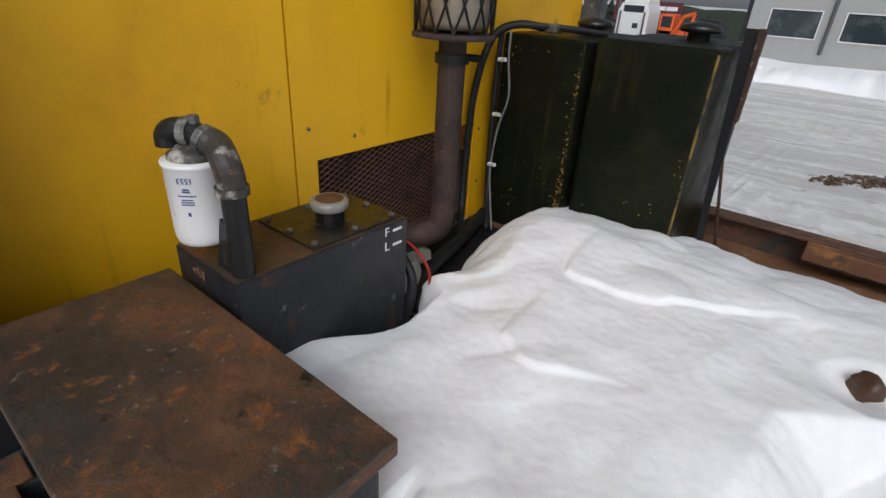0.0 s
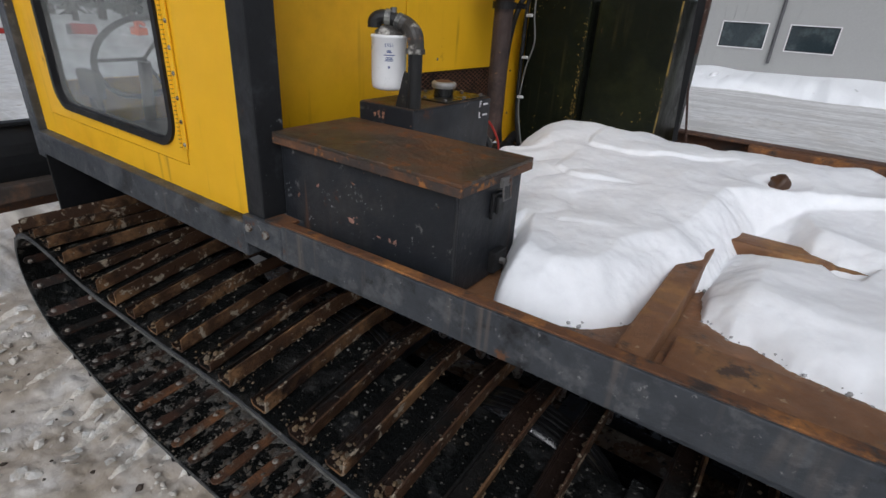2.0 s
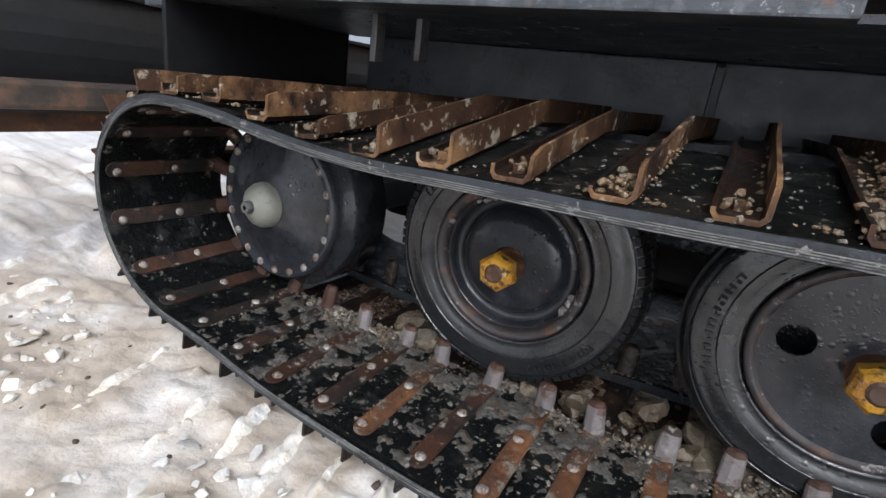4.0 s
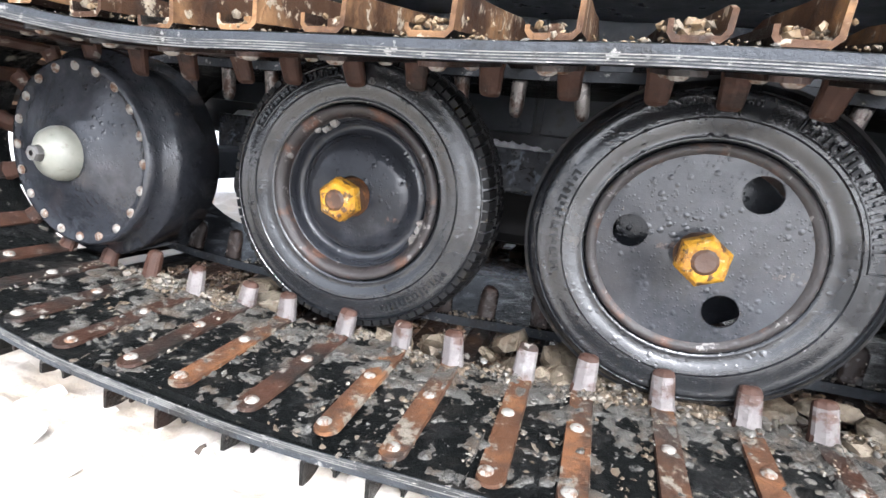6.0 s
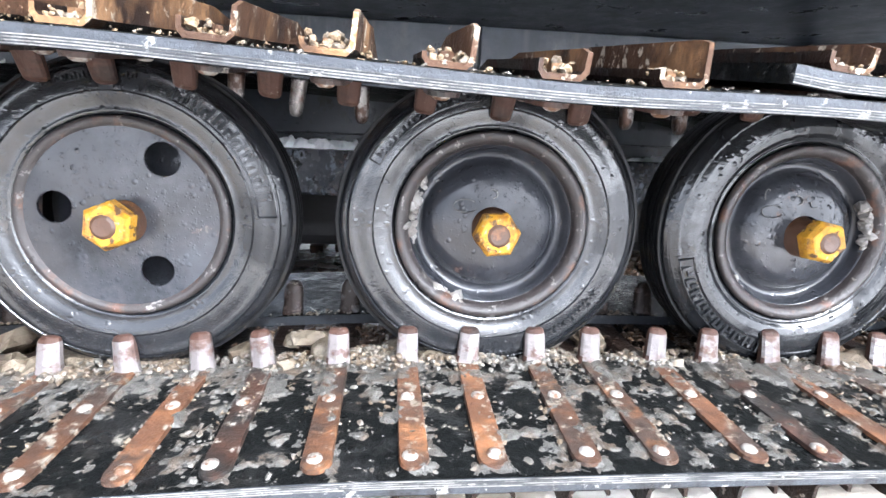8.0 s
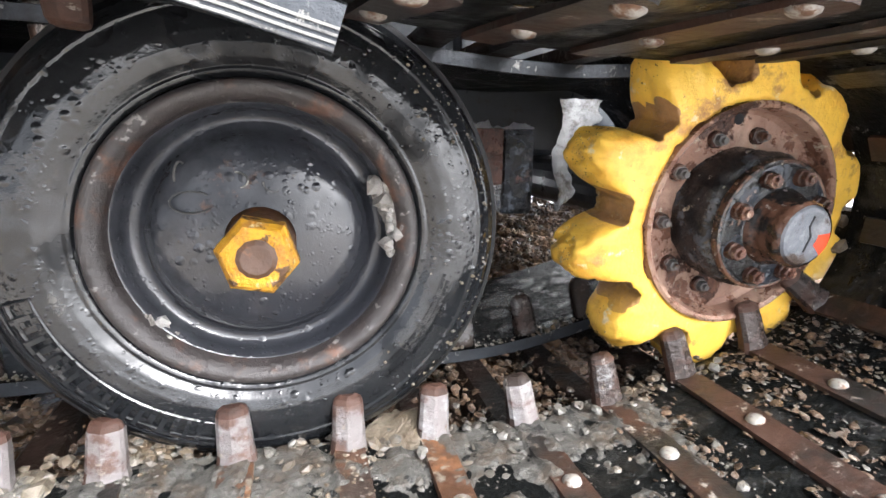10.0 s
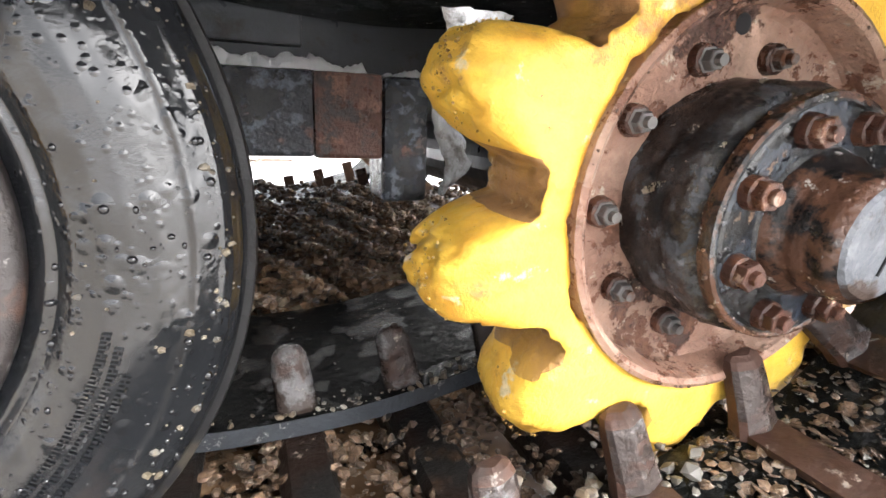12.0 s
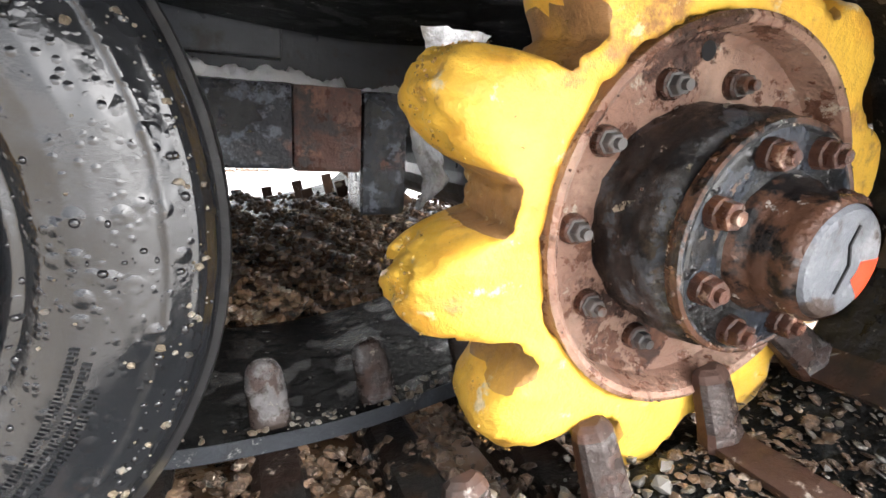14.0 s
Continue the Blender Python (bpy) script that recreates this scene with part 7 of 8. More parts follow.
part("black_hose", tube(curve([(0.04, 0.59, 1.05), (0.09, 0.585, 1.0), (0.1, 0.57, 0.94), (0.08, 0.57, 0.87)], 6), 0.011, 8), M_gasket, pump)

# ---- exhaust ----
EX, EY = -0.085, 0.9
exhaust = empty("exhaust_stack", (EX, EY, 0.852))
tagged(exhaust, "rusty brown exhaust pipe with a caged muffler", "exhaust")
part("pipe", tube(curve([(EX - 0.13, EY - 0.12, 0.93), (EX - 0.06, EY - 0.06, 0.925), (EX - 0.01, EY - 0.012, 0.955), (EX, EY, 1.02), (EX, EY, 1.15), (EX, EY, 1.45)], 6), 0.034, 20), M_exhaust, exhaust, "brown rusted exhaust pipe")
part("clamp", tube([(EX, EY, 1.398), (EX, EY, 1.42)], 0.042, 20), M_gasket, exhaust)
part("clamp_bolt", tube([(EX + 0.02, EY + 0.04, 1.41), (EX + 0.055, EY + 0.055, 1.41)], 0.009, 8), M_gasket, exhaust)
part("guard_plate", lathe([(0.03, 1.455), (0.098, 1.455), (0.1, 1.46), (0.098, 1.467), (0.03, 1.467)], 32, m=Matrix.Translation((EX, EY, 0)) @ up), M_exhaust, exhaust)
part("muffler", lathe([(0.0, 1.475), (0.07, 1.475), (0.08, 1.49), (0.08, 1.9), (0.0, 1.9)], 32, m=Matrix.Translation((EX, EY, 0)) @ up), M_muffler, exhaust, "scorched grey muffler can", True)
bm = bmesh.new()
for sgn in (1, -1):
    for k in range(14):
        a0 = 2 * math.pi * k / 14
        tube([(EX + 0.093 * math.cos(a0 + sgn * t * 1.6), EY + 0.093 * math.sin(a0 + sgn * t * 1.6), 1.467 + 0.43 * t) for t in np.linspace(0, 1, 22)], 0.0028, 4, bm)
part("guard_mesh", bm, M_gasket, exhaust, "black expanded-metal heat guard")

# ---- two tall green tanks ----
def fuel_tank(x0, x1, y0, y1, top, label, edge):
    ft = empty("fuel_tank", ((x0 + x1) / 2, (y0 + y1) / 2, 0.852))
    tagged(ft, label, "tank", group="tall tanks")
    part("body", block(x0, x1, y0, y1, 0.853, top, 0.014, segments=3), M_green, ft)
    part("seam", tube([(x1 - 0.004, y0 + 0.004, 0.87), (x1 - 0.004, y0 + 0.004, top - 0.012)], 0.0038, 8), edge, ft, "corner weld with chipped yellow paint")
    cx, cy = (x0 + x1) / 2 + 0.02, y0 + 0.28
    part("neck", lathe([(0.03, 0.0), (0.03, 0.025), (0.0, 0.025)], 20, m=Matrix.Translation((cx, cy, top)) @ up), M_green, ft)
    part("cap", lathe([(0.05, 0.02), (0.055, 0.024), (0.055, 0.034), (0.045, 0.04), (0.02, 0.046), (0.0, 0.047)], 28, m=Matrix.Translation((cx, cy, top)) @ up), M_plate, ft, "black round filler cap", True)
    return ft


fuel_tank(-0.165, 0.1, 1.235, 1.68, 1.455, "tall dark green steel tank with hoses along its edge", M_green)
fuel_tank(0.128, 0.43, 1.235, 1.68, 1.468, "tall dark green steel tank with chipped yellow edge", M_greenedge)


def paint_chips(spots, y, seed, mat, label):
    """Flakes on a face that looks along -y, as (x, z, spread x, spread z, size, count)."""
    rnd, v_, f_ = random.Random(seed), [], []
    for x0, z0, dx, dz, size, count in spots:
        for _ in range(count):
            x, z, k = x0 + rnd.gauss(0, dx), z0 + rnd.gauss(0, dz), size * (0.25 + 0.9 * rnd.random() ** 2)
            lean_ = rnd.uniform(0, 3.1)
            n0 = len(v_)
            for depth in (0.0, rnd.uniform(0.0005, 0.0012)):
                for q in range(7):
                    a = q * 2 * math.pi / 7
                    u, w = k * rnd.uniform(0.5, 1.2) * math.cos(a), 0.5 * k * rnd.uniform(0.5, 1.2) * math.sin(a)
                    v_.append((x + u * math.cos(lean_) - w * math.sin(lean_), y - depth, z + u * math.sin(lean_) + w * math.cos(lean_)))
            f_.append(tuple(n0 + 7 + q for q in range(7)))
            f_ += [(n0 + q, n0 + (q + 1) % 7, n0 + 7 + (q + 1) % 7, n0 + 7 + q) for q in range(7)]
    me = bpy.data.meshes.new("paint_chips")
    me.from_pydata(v_, [], f_)
    me.materials.append(mat)
    return tagged(new("paint_chips", me), label, "paint", kind="stuff")


paint_chips([(0.09, 1.1, 0.005, 0.11, 0.004, 90), (0.086, 0.99, 0.01, 0.05, 0.0036, 60), (0.093, 1.36, 0.003, 0.05, 0.003, 24), (0.075, 1.27, 0.012, 0.05, 0.004, 8), (0.02, 1.05, 0.04, 0.03, 0.003, 9), (-0.09, 0.95, 0.03, 0.03, 0.004, 14), (-0.11, 1.42, 0.04, 0.02, 0.004, 14), (-0.13, 1.35, 0.012, 0.03, 0.004, 6),
             (0.3, 0.99, 0.05, 0.03, 0.0036, 10), (0.41, 1.1, 0.008, 0.12, 0.003, 20), (0.22, 0.97, 0.04, 0.03, 0.003, 7), (0.36, 1.05, 0.003, 0.012, 0.005, 4)], 1.2348, 5, M_chip, "flakes of old yellow paint on the dark tanks")
paint_chips([(0.15, 0.952, 0.008, 0.006, 0.009, 7), (0.163, 0.955, 0.005, 0.008, 0.008, 4), (0.236, 0.934, 0.004, 0.003, 0.007, 3), (0.263, 0.936, 0.004, 0.003, 0.007, 3), (0.283, 0.935, 0.005, 0.002, 0.008, 3), (0.048, 1.007, 0.002, 0.004, 0.005, 3), (0.237, 1.077, 0.006, 0.003, 0.006, 3)],
            -0.0829, 9, M_scratch, "pink-brown scraped flecks on the tool box front")
paint_chips([(0.069, 0.999, 0.01, 0.012, 0.0032, 8), (0.112, 1.008, 0.012, 0.012, 0.003, 8), (0.153, 1.013, 0.016, 0.014, 0.003, 9), (0.094, 0.965, 0.01, 0.008, 0.0034, 5), (0.239, 1.014, 0.014, 0.014, 0.003, 7), (0.201, 0.99, 0.016, 0.016, 0.0028, 7), (0.02, 0.914, 0.01, 0.008, 0.004, 6), (0.345, 0.949, 0.02, 0.012, 0.0032, 9), (-0.06, 0.98, 0.01, 0.012, 0.005, 6), (0.2, 0.93, 0.08, 0.02, 0.0028, 12)],
            -0.0829, 10, M_fleck, "pale grey scraped flecks on the tool box front")

part("tank_guard", prism([(0.434, 1.512), (0.465, 1.512), (0.477, 1.05), (0.492, 0.853), (0.474, 0.853), (0.45, 1.2)], 1.394, 1.402), M_dark, vehicle, "black flat-bar upright beside the tank")
part("guard_flange", prism([(0.465, 1.513), (0.481, 1.513), (0.479, 1.29), (0.471, 1.28)], 1.388, 1.41), M_brown, vehicle, "brown rusted angle at the upright's top")
part("tank_stay", tube([(0.43, 1.6, 1.17), (0.494, 1.6, 0.853)], 0.005, 8), M_brown, vehicle)

cables = empty("cable_bundle", (-0.16, 1.2, 0.9))
tagged(cables, "black hoses and grey cable tied along the tank", "cable")
part("black_hose", tube(curve([(-0.05, 1.3, 1.47), (-0.12, 1.24, 1.478), (-0.17, 1.19, 1.44), (-0.19, 1.15, 1.3), (-0.19, 1.13, 1.1), (-0.17, 1.1, 0.95), (-0.1, 1.0, 0.88)], 8), 0.011, 10), M_gasket, cables, "thick black hose")
part("loom", tube(curve([(0.08, 1.4, 1.465), (-0.03, 1.3, 1.475), (-0.14, 1.225, 1.47), (-0.165, 1.222, 1.4), (-0.165, 1.222, 1.1), (-0.15, 1.21, 0.97), (-0.08, 1.12, 0.88)], 8), 0.009, 8), M_gasket, cables, "black wiring loom")
part("grey_cable", tube(curve([(-0.13, 1.22, 1.46), (-0.125, 1.215, 1.38), (-0.11, 1.212, 1.28), (-0.135, 1.21, 1.18), (-0.15, 1.212, 1.05), (-0.13, 1.2, 0.95), (-0.08, 1.15, 0.87)], 8), 0.0032, 8), M_cable, cables, "pale grey cable with white ties")
for z in (1.38, 1.22, 1.06):
    part("cable_tie", tube([(-0.158, 1.212, z), (-0.132, 1.21, z + 0.002)], 0.0065, 6), M_trim, cables)
part("valve", block(-0.06, -0.02, 1.28, 1.32, 1.46, 1.485, 0.006), M_steel, cables)


# ---- snow heap on the deck ----
def soft_min(*v):
    k = 7.0
    return -math.log(sum(math.exp(-k * max(-1.5, t)) for t in v)) / k


def bent(v, xs, ys):
    return float(np.interp(v, xs, ys))


def snow_depth(x, y):
    """Depth of the snow over the deck, below nought where the deck is bare."""
    if x < 0.432 and y < 0.178:
        return -0.03
    n1 = noise.noise((x * 2.6, y * 2.6, 1.0))
    n2 = noise.noise((x * 7, y * 7, 3.0))
    edge = 0.012 * n1 + 0.014 * n2 + 0.008 * noise.noise((x * 22, y * 22, 2.0)) + 0.003 * noise.noise((x * 60, y * 60, 2.0))
    far = (1.5 - y + edge) / 0.42
    # main heap: from the box and the tank to the cross channel
    left = 0.432 if y < 0.178 else 0.04 + 0.066 * ease(y, 0.3, 0.5) - 0.075 * ease(y, 0.6, 0.65) - 0.03 * ease(y, 0.8, 1.0)
    ax = (x - left + edge) / (0.06 + 0.09 * ease(y, 0.6, 0.75))
    right = (bent(y, (-0.1, 0.03, 0.1, 0.25, 0.36, 0.47, 0.68, 0.8, 1.0), (0.70, 0.73, 0.755, 0.775, 0.84, 0.85, 0.89, 1.05, 1.5)) - x + edge) / 0.11
    low = (y - bent(x, (0.4, 0.435, 0.51, 0.58, 0.675, 0.73, 0.8), (0.15, 0.12, -0.045, -0.06, 0.0, 0.06, 0.16)) + edge) / 0.11
    f1 = soft_min(ax if y > 0.178 else 1.5, right, low if x > 0.41 else 1.5, far, 1.15)
    body = 0.108 + 0.062 * ease(y, 0.3, 1.05) + 0.022 * (1 - ease(y, 0.25, 0.5)) * ease(x, 0.45, 0.15) + 0.012 * ease(x, 0.5, 0.3) * ease(y, 0.5, 0.9)
    # sheet beyond the channels, and a thinner one between them
    f2 = soft_min((x - 0.84 + edge) / 0.12, (1.88 - x) / 0.1, (y - bent(x, (0.8, 0.86, 0.95, 1.0, 1.05, 1.2, 1.9), (0.68, 0.66, 0.64, 0.53, 0.5, 0.46, 0.42)) + edge * 1.5) / 0.12, far, 1.15)
    f3 = soft_min((x - 0.835 + edge) / 0.08, (1.88 - x) / 0.1, (y - bent(x, (0.83, 0.85, 0.907, 1.035, 1.14, 1.9), (0.3, 0.19, 0.155, 0.125, 0.115, 0.1)) + edge) / 0.09,
                  (bent(x, (0.83, 0.95, 1.02, 1.05, 1.09, 1.12, 1.9), (0.53, 0.54, 0.55, 0.5, 0.5, 0.6, 0.64)) - y + edge) / 0.07, 1.15)
    d = max(g * 0.06 if g <= 0 else h * min(1.0, g) ** 0.55 for g, h in ((f1, body), (f2, 0.1 + 0.07 * ease(y, 0.65, 1.1)), (f3, 0.085)))
    if d > 0:
        k = min(1.0, d / 0.08)
        d *= 1.0 + 0.1 * n1
        # ledges left by thawing
        for xs, ys, tall, reach in (((0.3, 0.333, 0.45, 0.52, 0.656, 0.8), (0.92, 0.83, 0.825, 0.85, 0.955, 1.02), 0.011, 0.3), ((0.32, 0.34, 0.4, 0.445, 0.6), (0.64, 0.57, 0.525, 0.53, 0.62), 0.01, 0.28),
                                    ((0.47, 0.5, 0.6, 0.7), (0.30, 0.24, 0.27, 0.35), 0.004, 0.1), ((0.62, 0.66, 0.74), (0.42, 0.37, 0.4), 0.004, 0.08)):
            if xs[0] < x < xs[-1]:
                g = y - bent(x, xs, ys) + 0.012 * noise.noise((x * 20, y * 20, 8.0))
                d += k * tall * ease(g, -0.005, 0.005) * (1 - ease(g, 0.02, reach)) * ease(x, xs[0], xs[0] + 0.03) * (1 - ease(x, xs[-1] - 0.14, xs[-1]))
        d += k * (0.014 * noise.noise((x * 5.2 + 2, y * 5.2, 4.0)) + 0.014 * abs(noise.noise((x * 6 + 5, y * 6, 7.0))) + 0.008 * n2 - 0.007 * abs(noise.noise((x * 9, y * 9, 5.0))) - 0.0015 * abs(noise.noise((x * 22, y * 22, 9.0))) + 0.0008 * noise.noise((x * 60, y * 60, 5.0)))
        hole = math.hypot(x - 0.885, y - 0.85)
        if hole < 0.08:
            d *= min(1.0, 0.78 + hole / 0.36)
    return max(-0.03, d)


NX, NY = 330, 310
bm = bmesh.new()
cells = {}
for i in range(NX + 1):
    for j in range(NY + 1):
        x, y = 0.0 + 1.9 * i / NX, -0.09 + 1.775 * j / NY
        cells[i, j] = (x, y, snow_depth(x, y))
verts = {}
for i in range(NX):
    for j in range(NY):
        quad = [(i, j), (i + 1, j), (i + 1, j + 1), (i, j + 1)]
        if max(cells[q][2] for q in quad) <= -0.008:
            continue
        for q in quad:
            if q not in verts:
                x, y, d = cells[q]
                verts[q] = bm.verts.new((x, y, 0.850 + d))
        bm.faces.new([verts[q] for q in quad])
heap = part("snow_heap", bm, M_snow, smooth=True)
tagged(heap, "heap of old white snow lying on the deck", "snow", kind="stuff")
rims = Crumbs()
for (i, j), v in verts.items():
    x, y, d = cells[i, j]
    if 0.001 < d < 0.016 and random.random() < 0.7 and x > 0.2:
        rims.add((x + random.uniform(-0.006, 0.006), y + random.uniform(-0.006, 0.006), 0.85 + d * random.random()), random.uniform(0.002, 0.0055), 0.8)
tagged(rims.done("snow_crumbs", M_icerim), "wet granular snow along the heap's thawing edge", "snow", kind="stuff")
knob = part("rusty_ball_knob", lump(None, (0.885, 0.87, 0.994), 0.027, 0.8, 2.0, 3), M_hub, smooth=True)
tagged(knob, "rusty brown rounded pin head poking out of the snow", "pin")
part("pin_shank", tube([(0.885, 0.85, 0.852), (0.885, 0.85, 0.975)], 0.02, 10), M_brown, knob)


# ---- far things ----
house = empty("metal_building", (2, 20, 0))
tagged(house, "grey metal-sided building with white-framed windows and snow bank", "building")
HY, HX0 = 19.6, -3.25
wins = [(-2.62, -1.25), (-0.68, 0.66), (2.6, 3.9), (4.6, 5.9)]
xs = sorted([HX0, 16.0] + [v for w in wins for v in w])
for a, b in zip(xs, xs[1:]):
    for z0, z1 in ((-1.2, 0.74), (1.535, 5.5)) if (a, b) in wins else ((-1.2, 5.5),):
        part("wall_panel", block(a, b, HY, HY + 0.2, z0, z1), M_wall, house)
part("wall", block(HX0, HX0 + 0.2, HY + 0.2, HY + 12, -1.2, 5.5), M_wall, house)
part("roof", block(HX0 - 0.3, 16.3, HY - 0.3, HY + 12.2, 5.5, 5.7), M_trim, house)
part("corner_trim", block(HX0 - 0.02, HX0 + 0.1, HY - 0.03, HY, -1.2, 5.5), M_blade, house)
part("downspout", tube([(-1.0, HY - 0.06, 0.35), (-1.0, HY - 0.06, 5.5)], 0.05, 10), M_gutter, house, "dark grey downspout")
for a, b in wins:
    w = part("window", sheet([(a, 0.74), (b, 0.74), (b, 1.535), (a, 1.535)], [(a + 0.03, 0.77), (b - 0.03, 0.77), (b - 0.03, 1.505), (a + 0.03, 1.505)], HY - 0.03, HY + 0.1), M_trim, house, "white window frame with dark glass")
    p = part("pane", block(a + 0.03, b - 0.03, HY + 0.03, HY + 0.04, 0.77, 1.505), M_paleglass, w)
    part("gasket", sheet([(a + 0.028, 0.768), (b - 0.028, 0.768), (b - 0.028, 1.507), (a + 0.028, 1.507)], [(a + 0.05, 0.79), (b - 0.05, 0.79), (b - 0.05, 1.485), (a + 0.05, 1.485)], HY + 0.01, HY + 0.028), M_gasket, w)
    part("outer_trim", sheet([(a - 0.02, 0.72), (b + 0.02, 0.72), (b + 0.02, 1.555), (a - 0.02, 1.555)], [(a - 0.001, 0.739), (b + 0.001, 0.739), (b + 0.001, 1.536), (a - 0.001, 1.536)], HY - 0.025, HY - 0.003), M_wall, w)
for x in np.arange(HX0 + 0.3, 8, 0.3):
    for z0, z1 in ((-1.2, 0.72), (1.55, 5.4)) if any(a - 0.05 < x < b + 0.02 for a, b in wins) else ((-1.2, 5.4),):
        part("siding_rib", block(x, x + 0.03, HY - 0.012, HY - 0.001, z0, z1), M_wall, house)

bm = bmesh.new()
N = 420
ring = []
for i in range(N + 1):
    x = -14 + 34 * i / N
    row = []
    for k, (dy, h) in enumerate(((-1.9, 0.0), (-1.75, 0.2), (-1.4, 0.31), (-0.9, 0.4), (-0.4, 0.46), (0.0, 0.48))):
        hh = h * (0.8 + 0.4 * noise.noise((x * 0.6, k * 0.5, 0))) + (0.06 * noise.noise((x * 1.3, k * 0.8, 3)) + 0.1 * noise.noise((x * 2.6, k * 1.9, 5)) * (1 if k < 4 else 0.2) + 0.05 * noise.noise((x * 8, k * 3.3, 5)) if 0 < k < 5 else 0)
        row.append(bm.verts.new((x, HY - 0.02 + dy * (1 + 0.25 * noise.noise((x * 0.5, 5, k))) if k < 5 else HY - 0.02, hh * 1.25 + (-0.44 if k < 5 else -0.4))))
    ring.append(row)
for a, b in zip(ring, ring[1:]):
    for j in range(5):
        bm.faces.new((a[j], b[j], b[j + 1], a[j + 1]))
tagged(part("snow_bank", bm, M_snow, smooth=True), "ploughed snow bank along the building's foot", "snow", kind="stuff")

chunks = Crumbs()
for _ in range(520):
    x, dy = random.uniform(-6, 12), random.uniform(-1.9, -0.7)
    if noise.noise((x * 0.9, dy, 2.0)) < random.uniform(-0.1, 0.35):
        continue
    size = 0.03 + 0.13 * random.random() ** 2.5
    chunks.add((x, HY + dy, -0.4 + 0.36 * ease(dy, -1.95, -0.9)), size, 0.6)
tagged(chunks.done("snow_chunks", M_icesnow), "chunks of ploughed snow on the bank", "snow", kind="stuff")
bare = Crumbs()
for _ in range(7000):
    u, w = random.uniform(-1.25, 1.25), random.uniform(-0.36, 0.36)
    if (u / 1.2) ** 2 + (w / 0.33) ** 2 + 0.7 * noise.noise((u * 2.2, w * 5, 3.0)) + 0.5 * noise.noise((u * 9, w * 14, 5.0)) > 0.85:
        continue
    x, y = 1.3 + 0.66 * u - 0.75 * w, 8.0 + 0.75 * u + 0.66 * w
    bare.add((x, y, ground_height(x, y) + 0.003), 0.006 + 0.026 * random.random() ** 2, 0.3)
tagged(bare.done("gravel_patch", M_grit), "patch of bare brown gravel in the snow", "gravel", kind="stuff")

# semi tractor seen from behind the tanks
truck = empty("semi_truck", (-14.8, 40, 0))
tagged(truck, "white road tractor parked in the snowy yard", "truck")
TX, TY = -14.8, 40.0
part("cab", prism([(-1.15, 0.9), (1.15, 0.9), (1.15, 2.6), (0.95, 3.15), (-0.95, 3.15), (-1.15, 2.6)], 0, 2.4, m=Matrix.Translation((TX, TY, 0)), bevel=0.06), M_white, truck, "white truck cab")
part("roof_fairing", prism([(-0.95, 3.15), (0.95, 3.15), (0.8, 3.75), (-0.8, 3.75)], 0.3, 2.4, m=Matrix.Translation((TX, TY, 0)), bevel=0.06), M_white, truck)
part("rear_window", block(TX - 0.75, TX + 0.75, TY - 0.03, TY, 2.55, 3.0, 0.01), M_darkglass, truck)
part("vent", block(TX + 0.1, TX + 0.5, TY - 0.03, TY, 1.5, 1.85, 0.01), M_hull, truck)
part("chassis", block(TX - 0.5, TX + 0.5, TY - 3.0, TY + 2.4, 0.6, 0.9), M_hull, truck)
for sx in (-1.0, 1.0):
    part("exhaust_stack", tube([(TX + sx * 0.9, TY - 0.15, 0.9), (TX + sx * 0.9, TY - 0.15, 2.6)], 0.07, 10), M_steel, truck)
    for dy in (-2.2, -0.9, 2.0):
        part("wheel", lathe([(0.0, -0.15), (0.3, -0.15), (0.5, -0.13), (0.52, 0.0), (0.5, 0.13), (0.0, 0.15)], 24, m=Matrix.Translation((TX + sx, TY + dy, 0.5)) @ Matrix.Rotation(radians(90), 4, "Z")), M_rubber, truck)

digger = empty("excavator", (-11.9, 40, 0))
tagged(digger, "small orange excavator parked beside the truck", "excavator")
DX, DY = -11.9, 40.0
part("cab", block(DX - 0.9, DX + 0.1, DY, DY + 1.3, 1.2, 2.6, 0.08), M_orange, digger, "orange excavator cab")
part("cab_window", block(DX - 0.75, DX - 0.05, DY - 0.02, DY, 1.75, 2.45, 0.02), M_darkglass, digger)
part("house", block(DX - 0.9, DX + 1.0, DY, DY + 1.8, 0.9, 1.6, 0.08), M_orange, digger)
part("boom", tube([(DX + 0.2, DY - 0.1, 1.3), (DX + 0.8, DY - 0.3, 2.5), (DX + 1.5, DY - 0.4, 2.75)], 0.14, 8), M_orange, digger)
part("stick", tube([(DX + 1.5, DY - 0.4, 2.75), (DX + 1.3, DY - 0.5, 1.2)], 0.11, 8), M_orange, digger)
part("undercarriage", block(DX - 1.0, DX + 1.0, DY - 0.2, DY + 2.0, 0.0, 0.7, 0.1), M_hull, digger)
bucket = empty("loader_bucket", (-9.5, 40, 0))
tagged(bucket, "dark steel loader attachment standing on the snow", "bucket")
part("shell", prism([(0, 0), (1.8, 0), (1.9, 1.4), (1.5, 2.3), (0.2, 2.4)], 0, 1.2, m=Matrix.Translation((-10.4, 40.2, 0.1)), bevel=0.05), M_blade, bucket)
part("teeth", block(-10.4, -8.6, 39.9, 40.2, 0.1, 0.25, 0.03), M_steel, bucket)

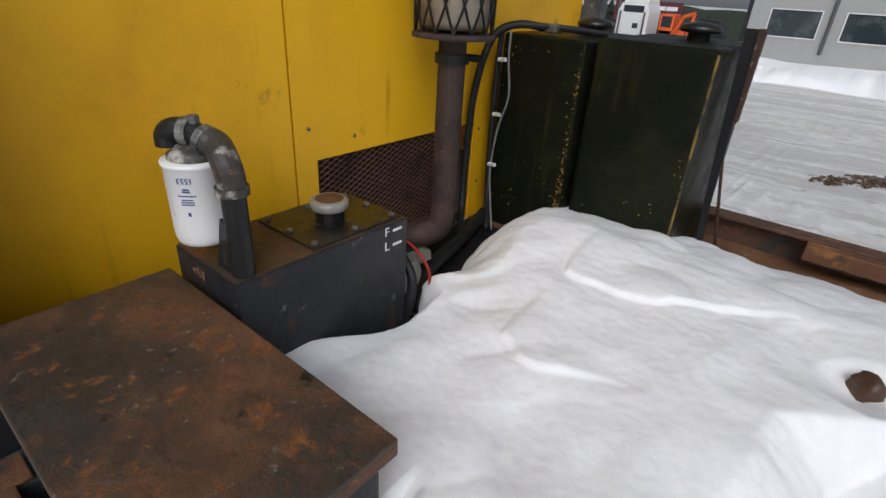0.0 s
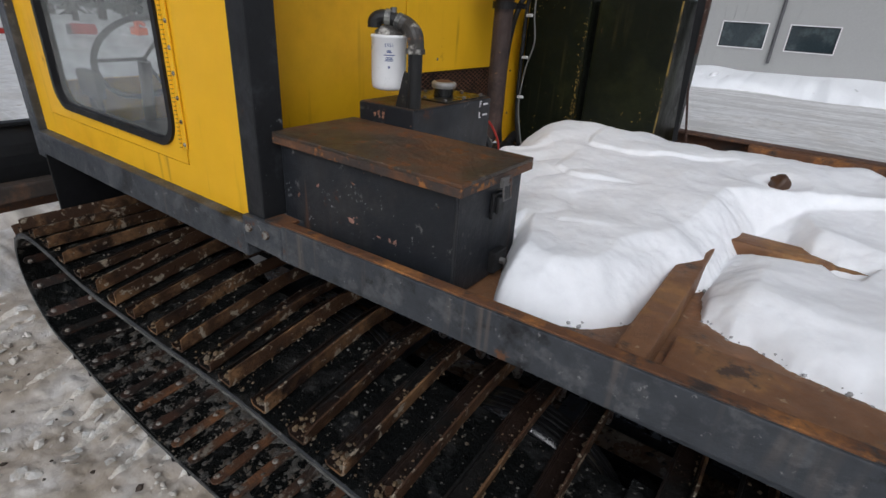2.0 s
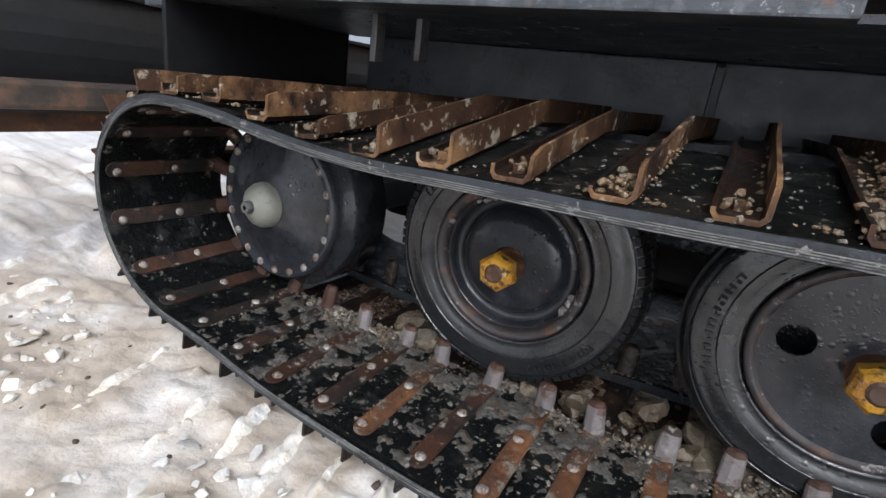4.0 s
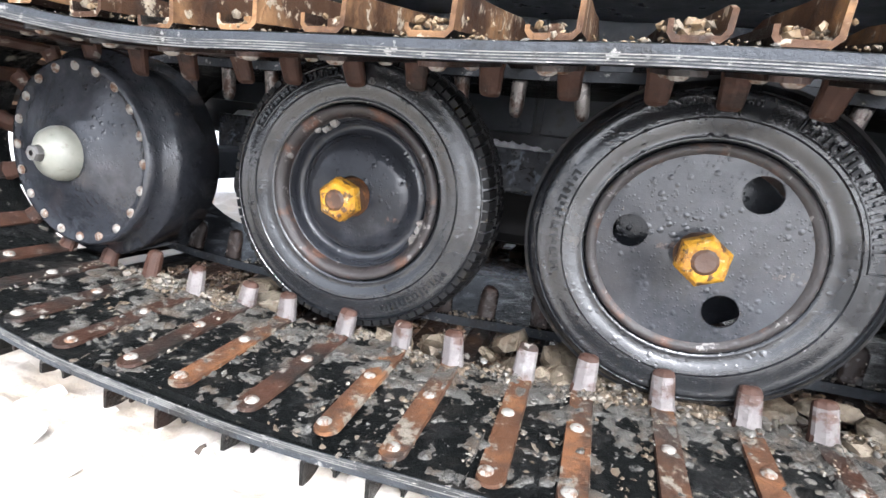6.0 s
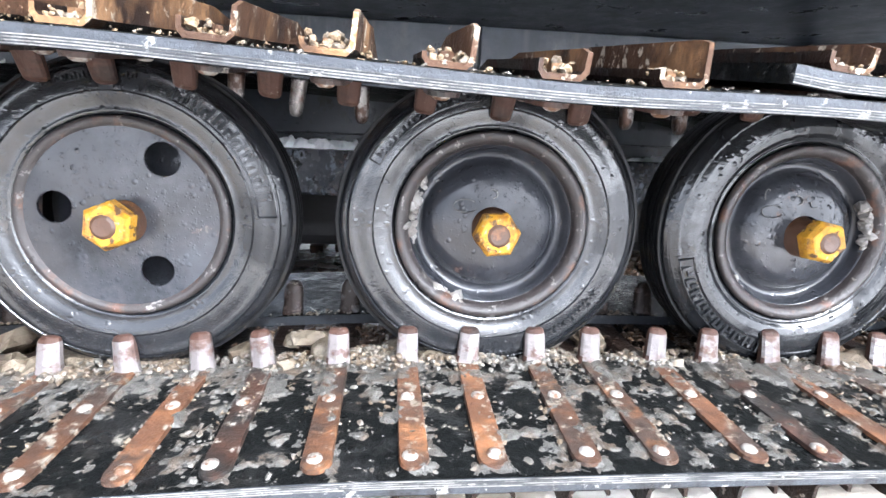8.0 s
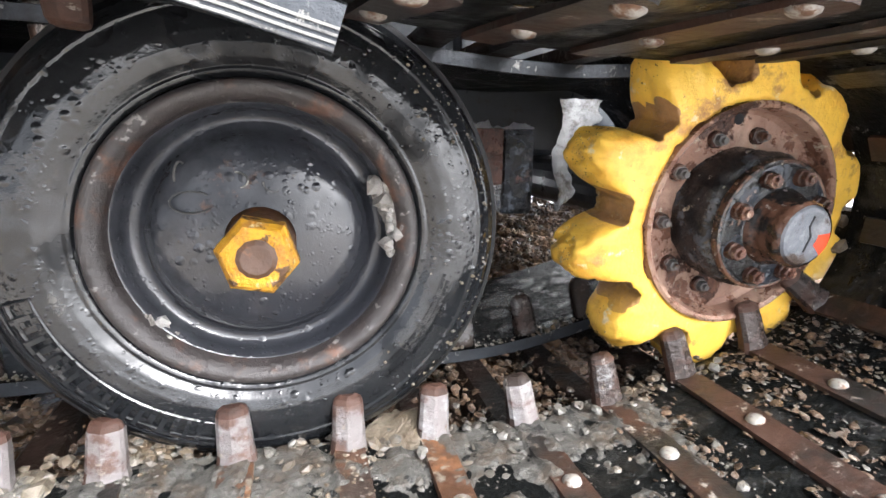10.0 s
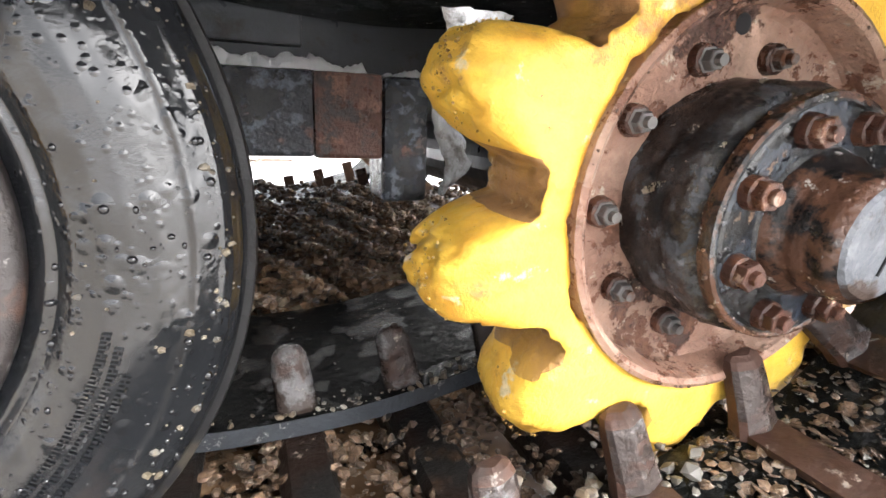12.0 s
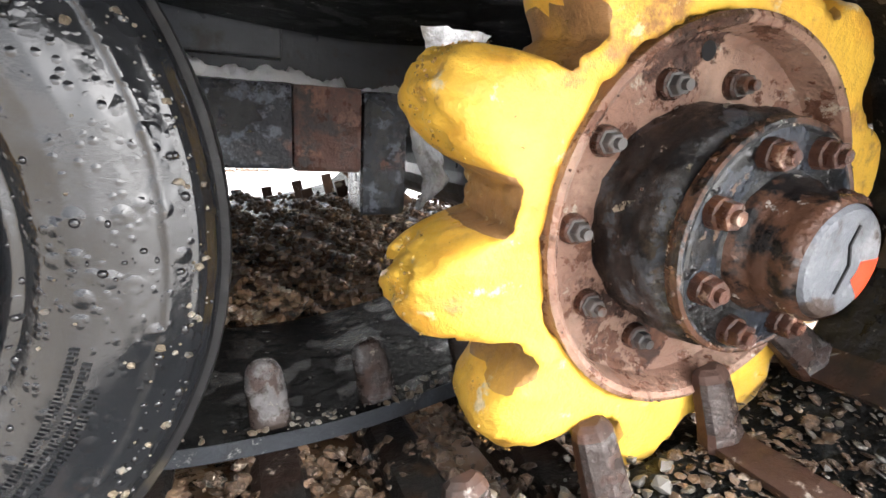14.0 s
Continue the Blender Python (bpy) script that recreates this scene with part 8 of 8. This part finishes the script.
sign = empty("billboard", (-19, 55, 0))
tagged(sign, "dark red roadside billboard with white lettering", "sign")
part("board", block(-22.6, -16.0, 55, 55.2, 2.2, 4.05, 0.02), M_maroon, sign)
for k, (x, w) in enumerate(((-18.6, 0.6), (-18.0, 0.9), (-17.2, 1.3))):
    part("lettering_bar", block(x - 0.25, x - 0.25 + w * 0.8, 54.97, 54.998, 3.3, 3.65), M_trim, sign)
for x in (-21, -17.6):
    part("post", block(x, x + 0.25, 55.2, 55.45, -0.1, 3.9), M_steel, sign)
pole = part("light_pole", tube([(-21.3, 53, -2.6), (-21.3, 53, 9.0)], 0.12, 10), M_steel)
tagged(pole, "tall grey metal light pole in the yard", "pole")


for thing_, drop_ in ((truck, 1.88), (digger, 1.88), (bucket, 1.88), (sign, 2.63)):
    thing_.location.z -= drop_
# ---- woods on the skyline ----
def conifer(name, at, h, seed):
    t = empty(name, at)
    tagged(t, "dark green conifer at the yard's edge", "tree", group="skyline trees")
    rnd = random.Random(seed)
    part("trunk", tube([(at[0], at[1], -0.1), (at[0], at[1], h * 0.95)], 0.12, 6, radii=[0.18, 0.02]), M_bark, t)
    v, f = [], []
    for k in range(420):
        u = rnd.random() ** 0.8
        z = h * (0.1 + 0.9 * u)
        r = (1 - u) * h * 0.24 * (0.3 + 0.7 * rnd.random()) + 0.08
        a = rnd.random() * 6.283
        c = np.array((at[0] + r * math.cos(a), at[1] + r * math.sin(a), z - 0.15 * r))
        s = 0.09 * h * (0.35 + 0.5 * rnd.random()) * (1.1 - 0.6 * u)
        n = len(v)
        d = np.array((math.cos(a), math.sin(a), -0.35))
        side = np.array((-math.sin(a), math.cos(a), rnd.uniform(-0.3, 0.3)))
        v += [tuple(c + d * s), tuple(c + side * s * 0.5), tuple(c - d * s * 0.6 + (0, 0, 0.1)), tuple(c - side * s * 0.5)]
        f += [(n, n + 1, n + 2), (n, n + 2, n + 3)]
    me = bpy.data.meshes.new("crown")
    me.from_pydata(v, [], f)
    me.materials.append(M_needles)
    piece("crown", me, Matrix.Identity(4), t)
    return t


tree_rng = random.Random(5)
first = [conifer("conifer", (0, 0, 0), h, 11 * i) for i, h in enumerate((5.0, 6.5, 4.2))]
for i in range(64):
    if i < 30:
        a = radians(tree_rng.uniform(93, 125))
        d = tree_rng.uniform(62, 80)
    else:
        a = radians(tree_rng.uniform(142, 172))
        d = tree_rng.uniform(34, 46)
    src = first[i % 3]
    at = Matrix.Translation((d * math.cos(a), d * math.sin(a), -5.6 if i < 30 else -0.4)) @ Matrix.Rotation(tree_rng.uniform(0, 6), 4, "Z") @ Matrix.Scale(tree_rng.uniform(0.8, 1.2), 4)
    if i < 3:
        src.matrix_basis = at
    else:
        copy_thing(src, at)

bm = bmesh.new()
rows_ = []
for k in range(81):
    a = radians(70 + 120 * k / 80)
    h = 3.0 + 1.6 * noise.noise((k * 0.35, 0, 0)) + 0.8 * noise.noise((k * 1.3, 4, 0))
    rows_.append([bm.verts.new((d * math.cos(a), d * math.sin(a), z)) for d, z in ((78, -4.0), (84, h * 0.6 - 3.2), (92, h - 2.4))])
for a, b in zip(rows_, rows_[1:]):
    for j in range(2):
        bm.faces.new((a[j], b[j], b[j + 1], a[j + 1]))
tagged(part("backdrop", bm, M_needles), "dark wooded rise on the horizon", "woods", kind="structure")

# machines far off in the snow field before the vehicle
plow = empty("red_plow", (-19, 8.6, 0))
tagged(plow, "small red snow plow standing on the snow field", "plow")
part("mouldboard", prism([(-0.38, -0.1), (0.38, -0.1), (0.4, 0.05), (0.36, 0.22), (-0.34, 0.24), (-0.4, 0.1)], 0, 0.2, m=Matrix.Translation((-19.6, 6.9, 0.0)) @ Matrix.Rotation(radians(68), 4, "Z"), bevel=0.03), M_red, plow)
part("frame", block(-19.9, -19.7, 6.5, 6.6, -0.1, 0.2, 0.02), M_hull, plow)
auger = empty("orange_machine", (-21, 9.5, 0))
tagged(auger, "orange farm implement standing on the snow field", "implement")
part("mast", block(-19.8, -19.6, 8.62, 8.72, -0.15, 0.5, 0.02), M_orange, auger)
part("body", block(-20.0, -19.4, 8.55, 8.9, -0.12, 0.12, 0.04), M_orange, auger)
part("arm", tube([(-19.7, 8.6, 0.42), (-19.7, 8.95, 0.2)], 0.07, 8), M_orange, auger)
hoist = empty("red_implement", (-20, 5.2, 0))
tagged(hoist, "red farm implement lying on the snow field", "implement")
part("frame", block(-20.2, -20.0, 4.6, 5.65, -0.1, 0.05, 0.03), M_red, hoist)
part("mast", prism([(0, 0), (0.5, 0), (0.35, 0.6), (0.15, 0.6)], 0, 0.12, m=Matrix.Translation((-20, 5.0, -0.1)) @ Matrix.Rotation(radians(80), 4, "Z")), M_red, hoist)
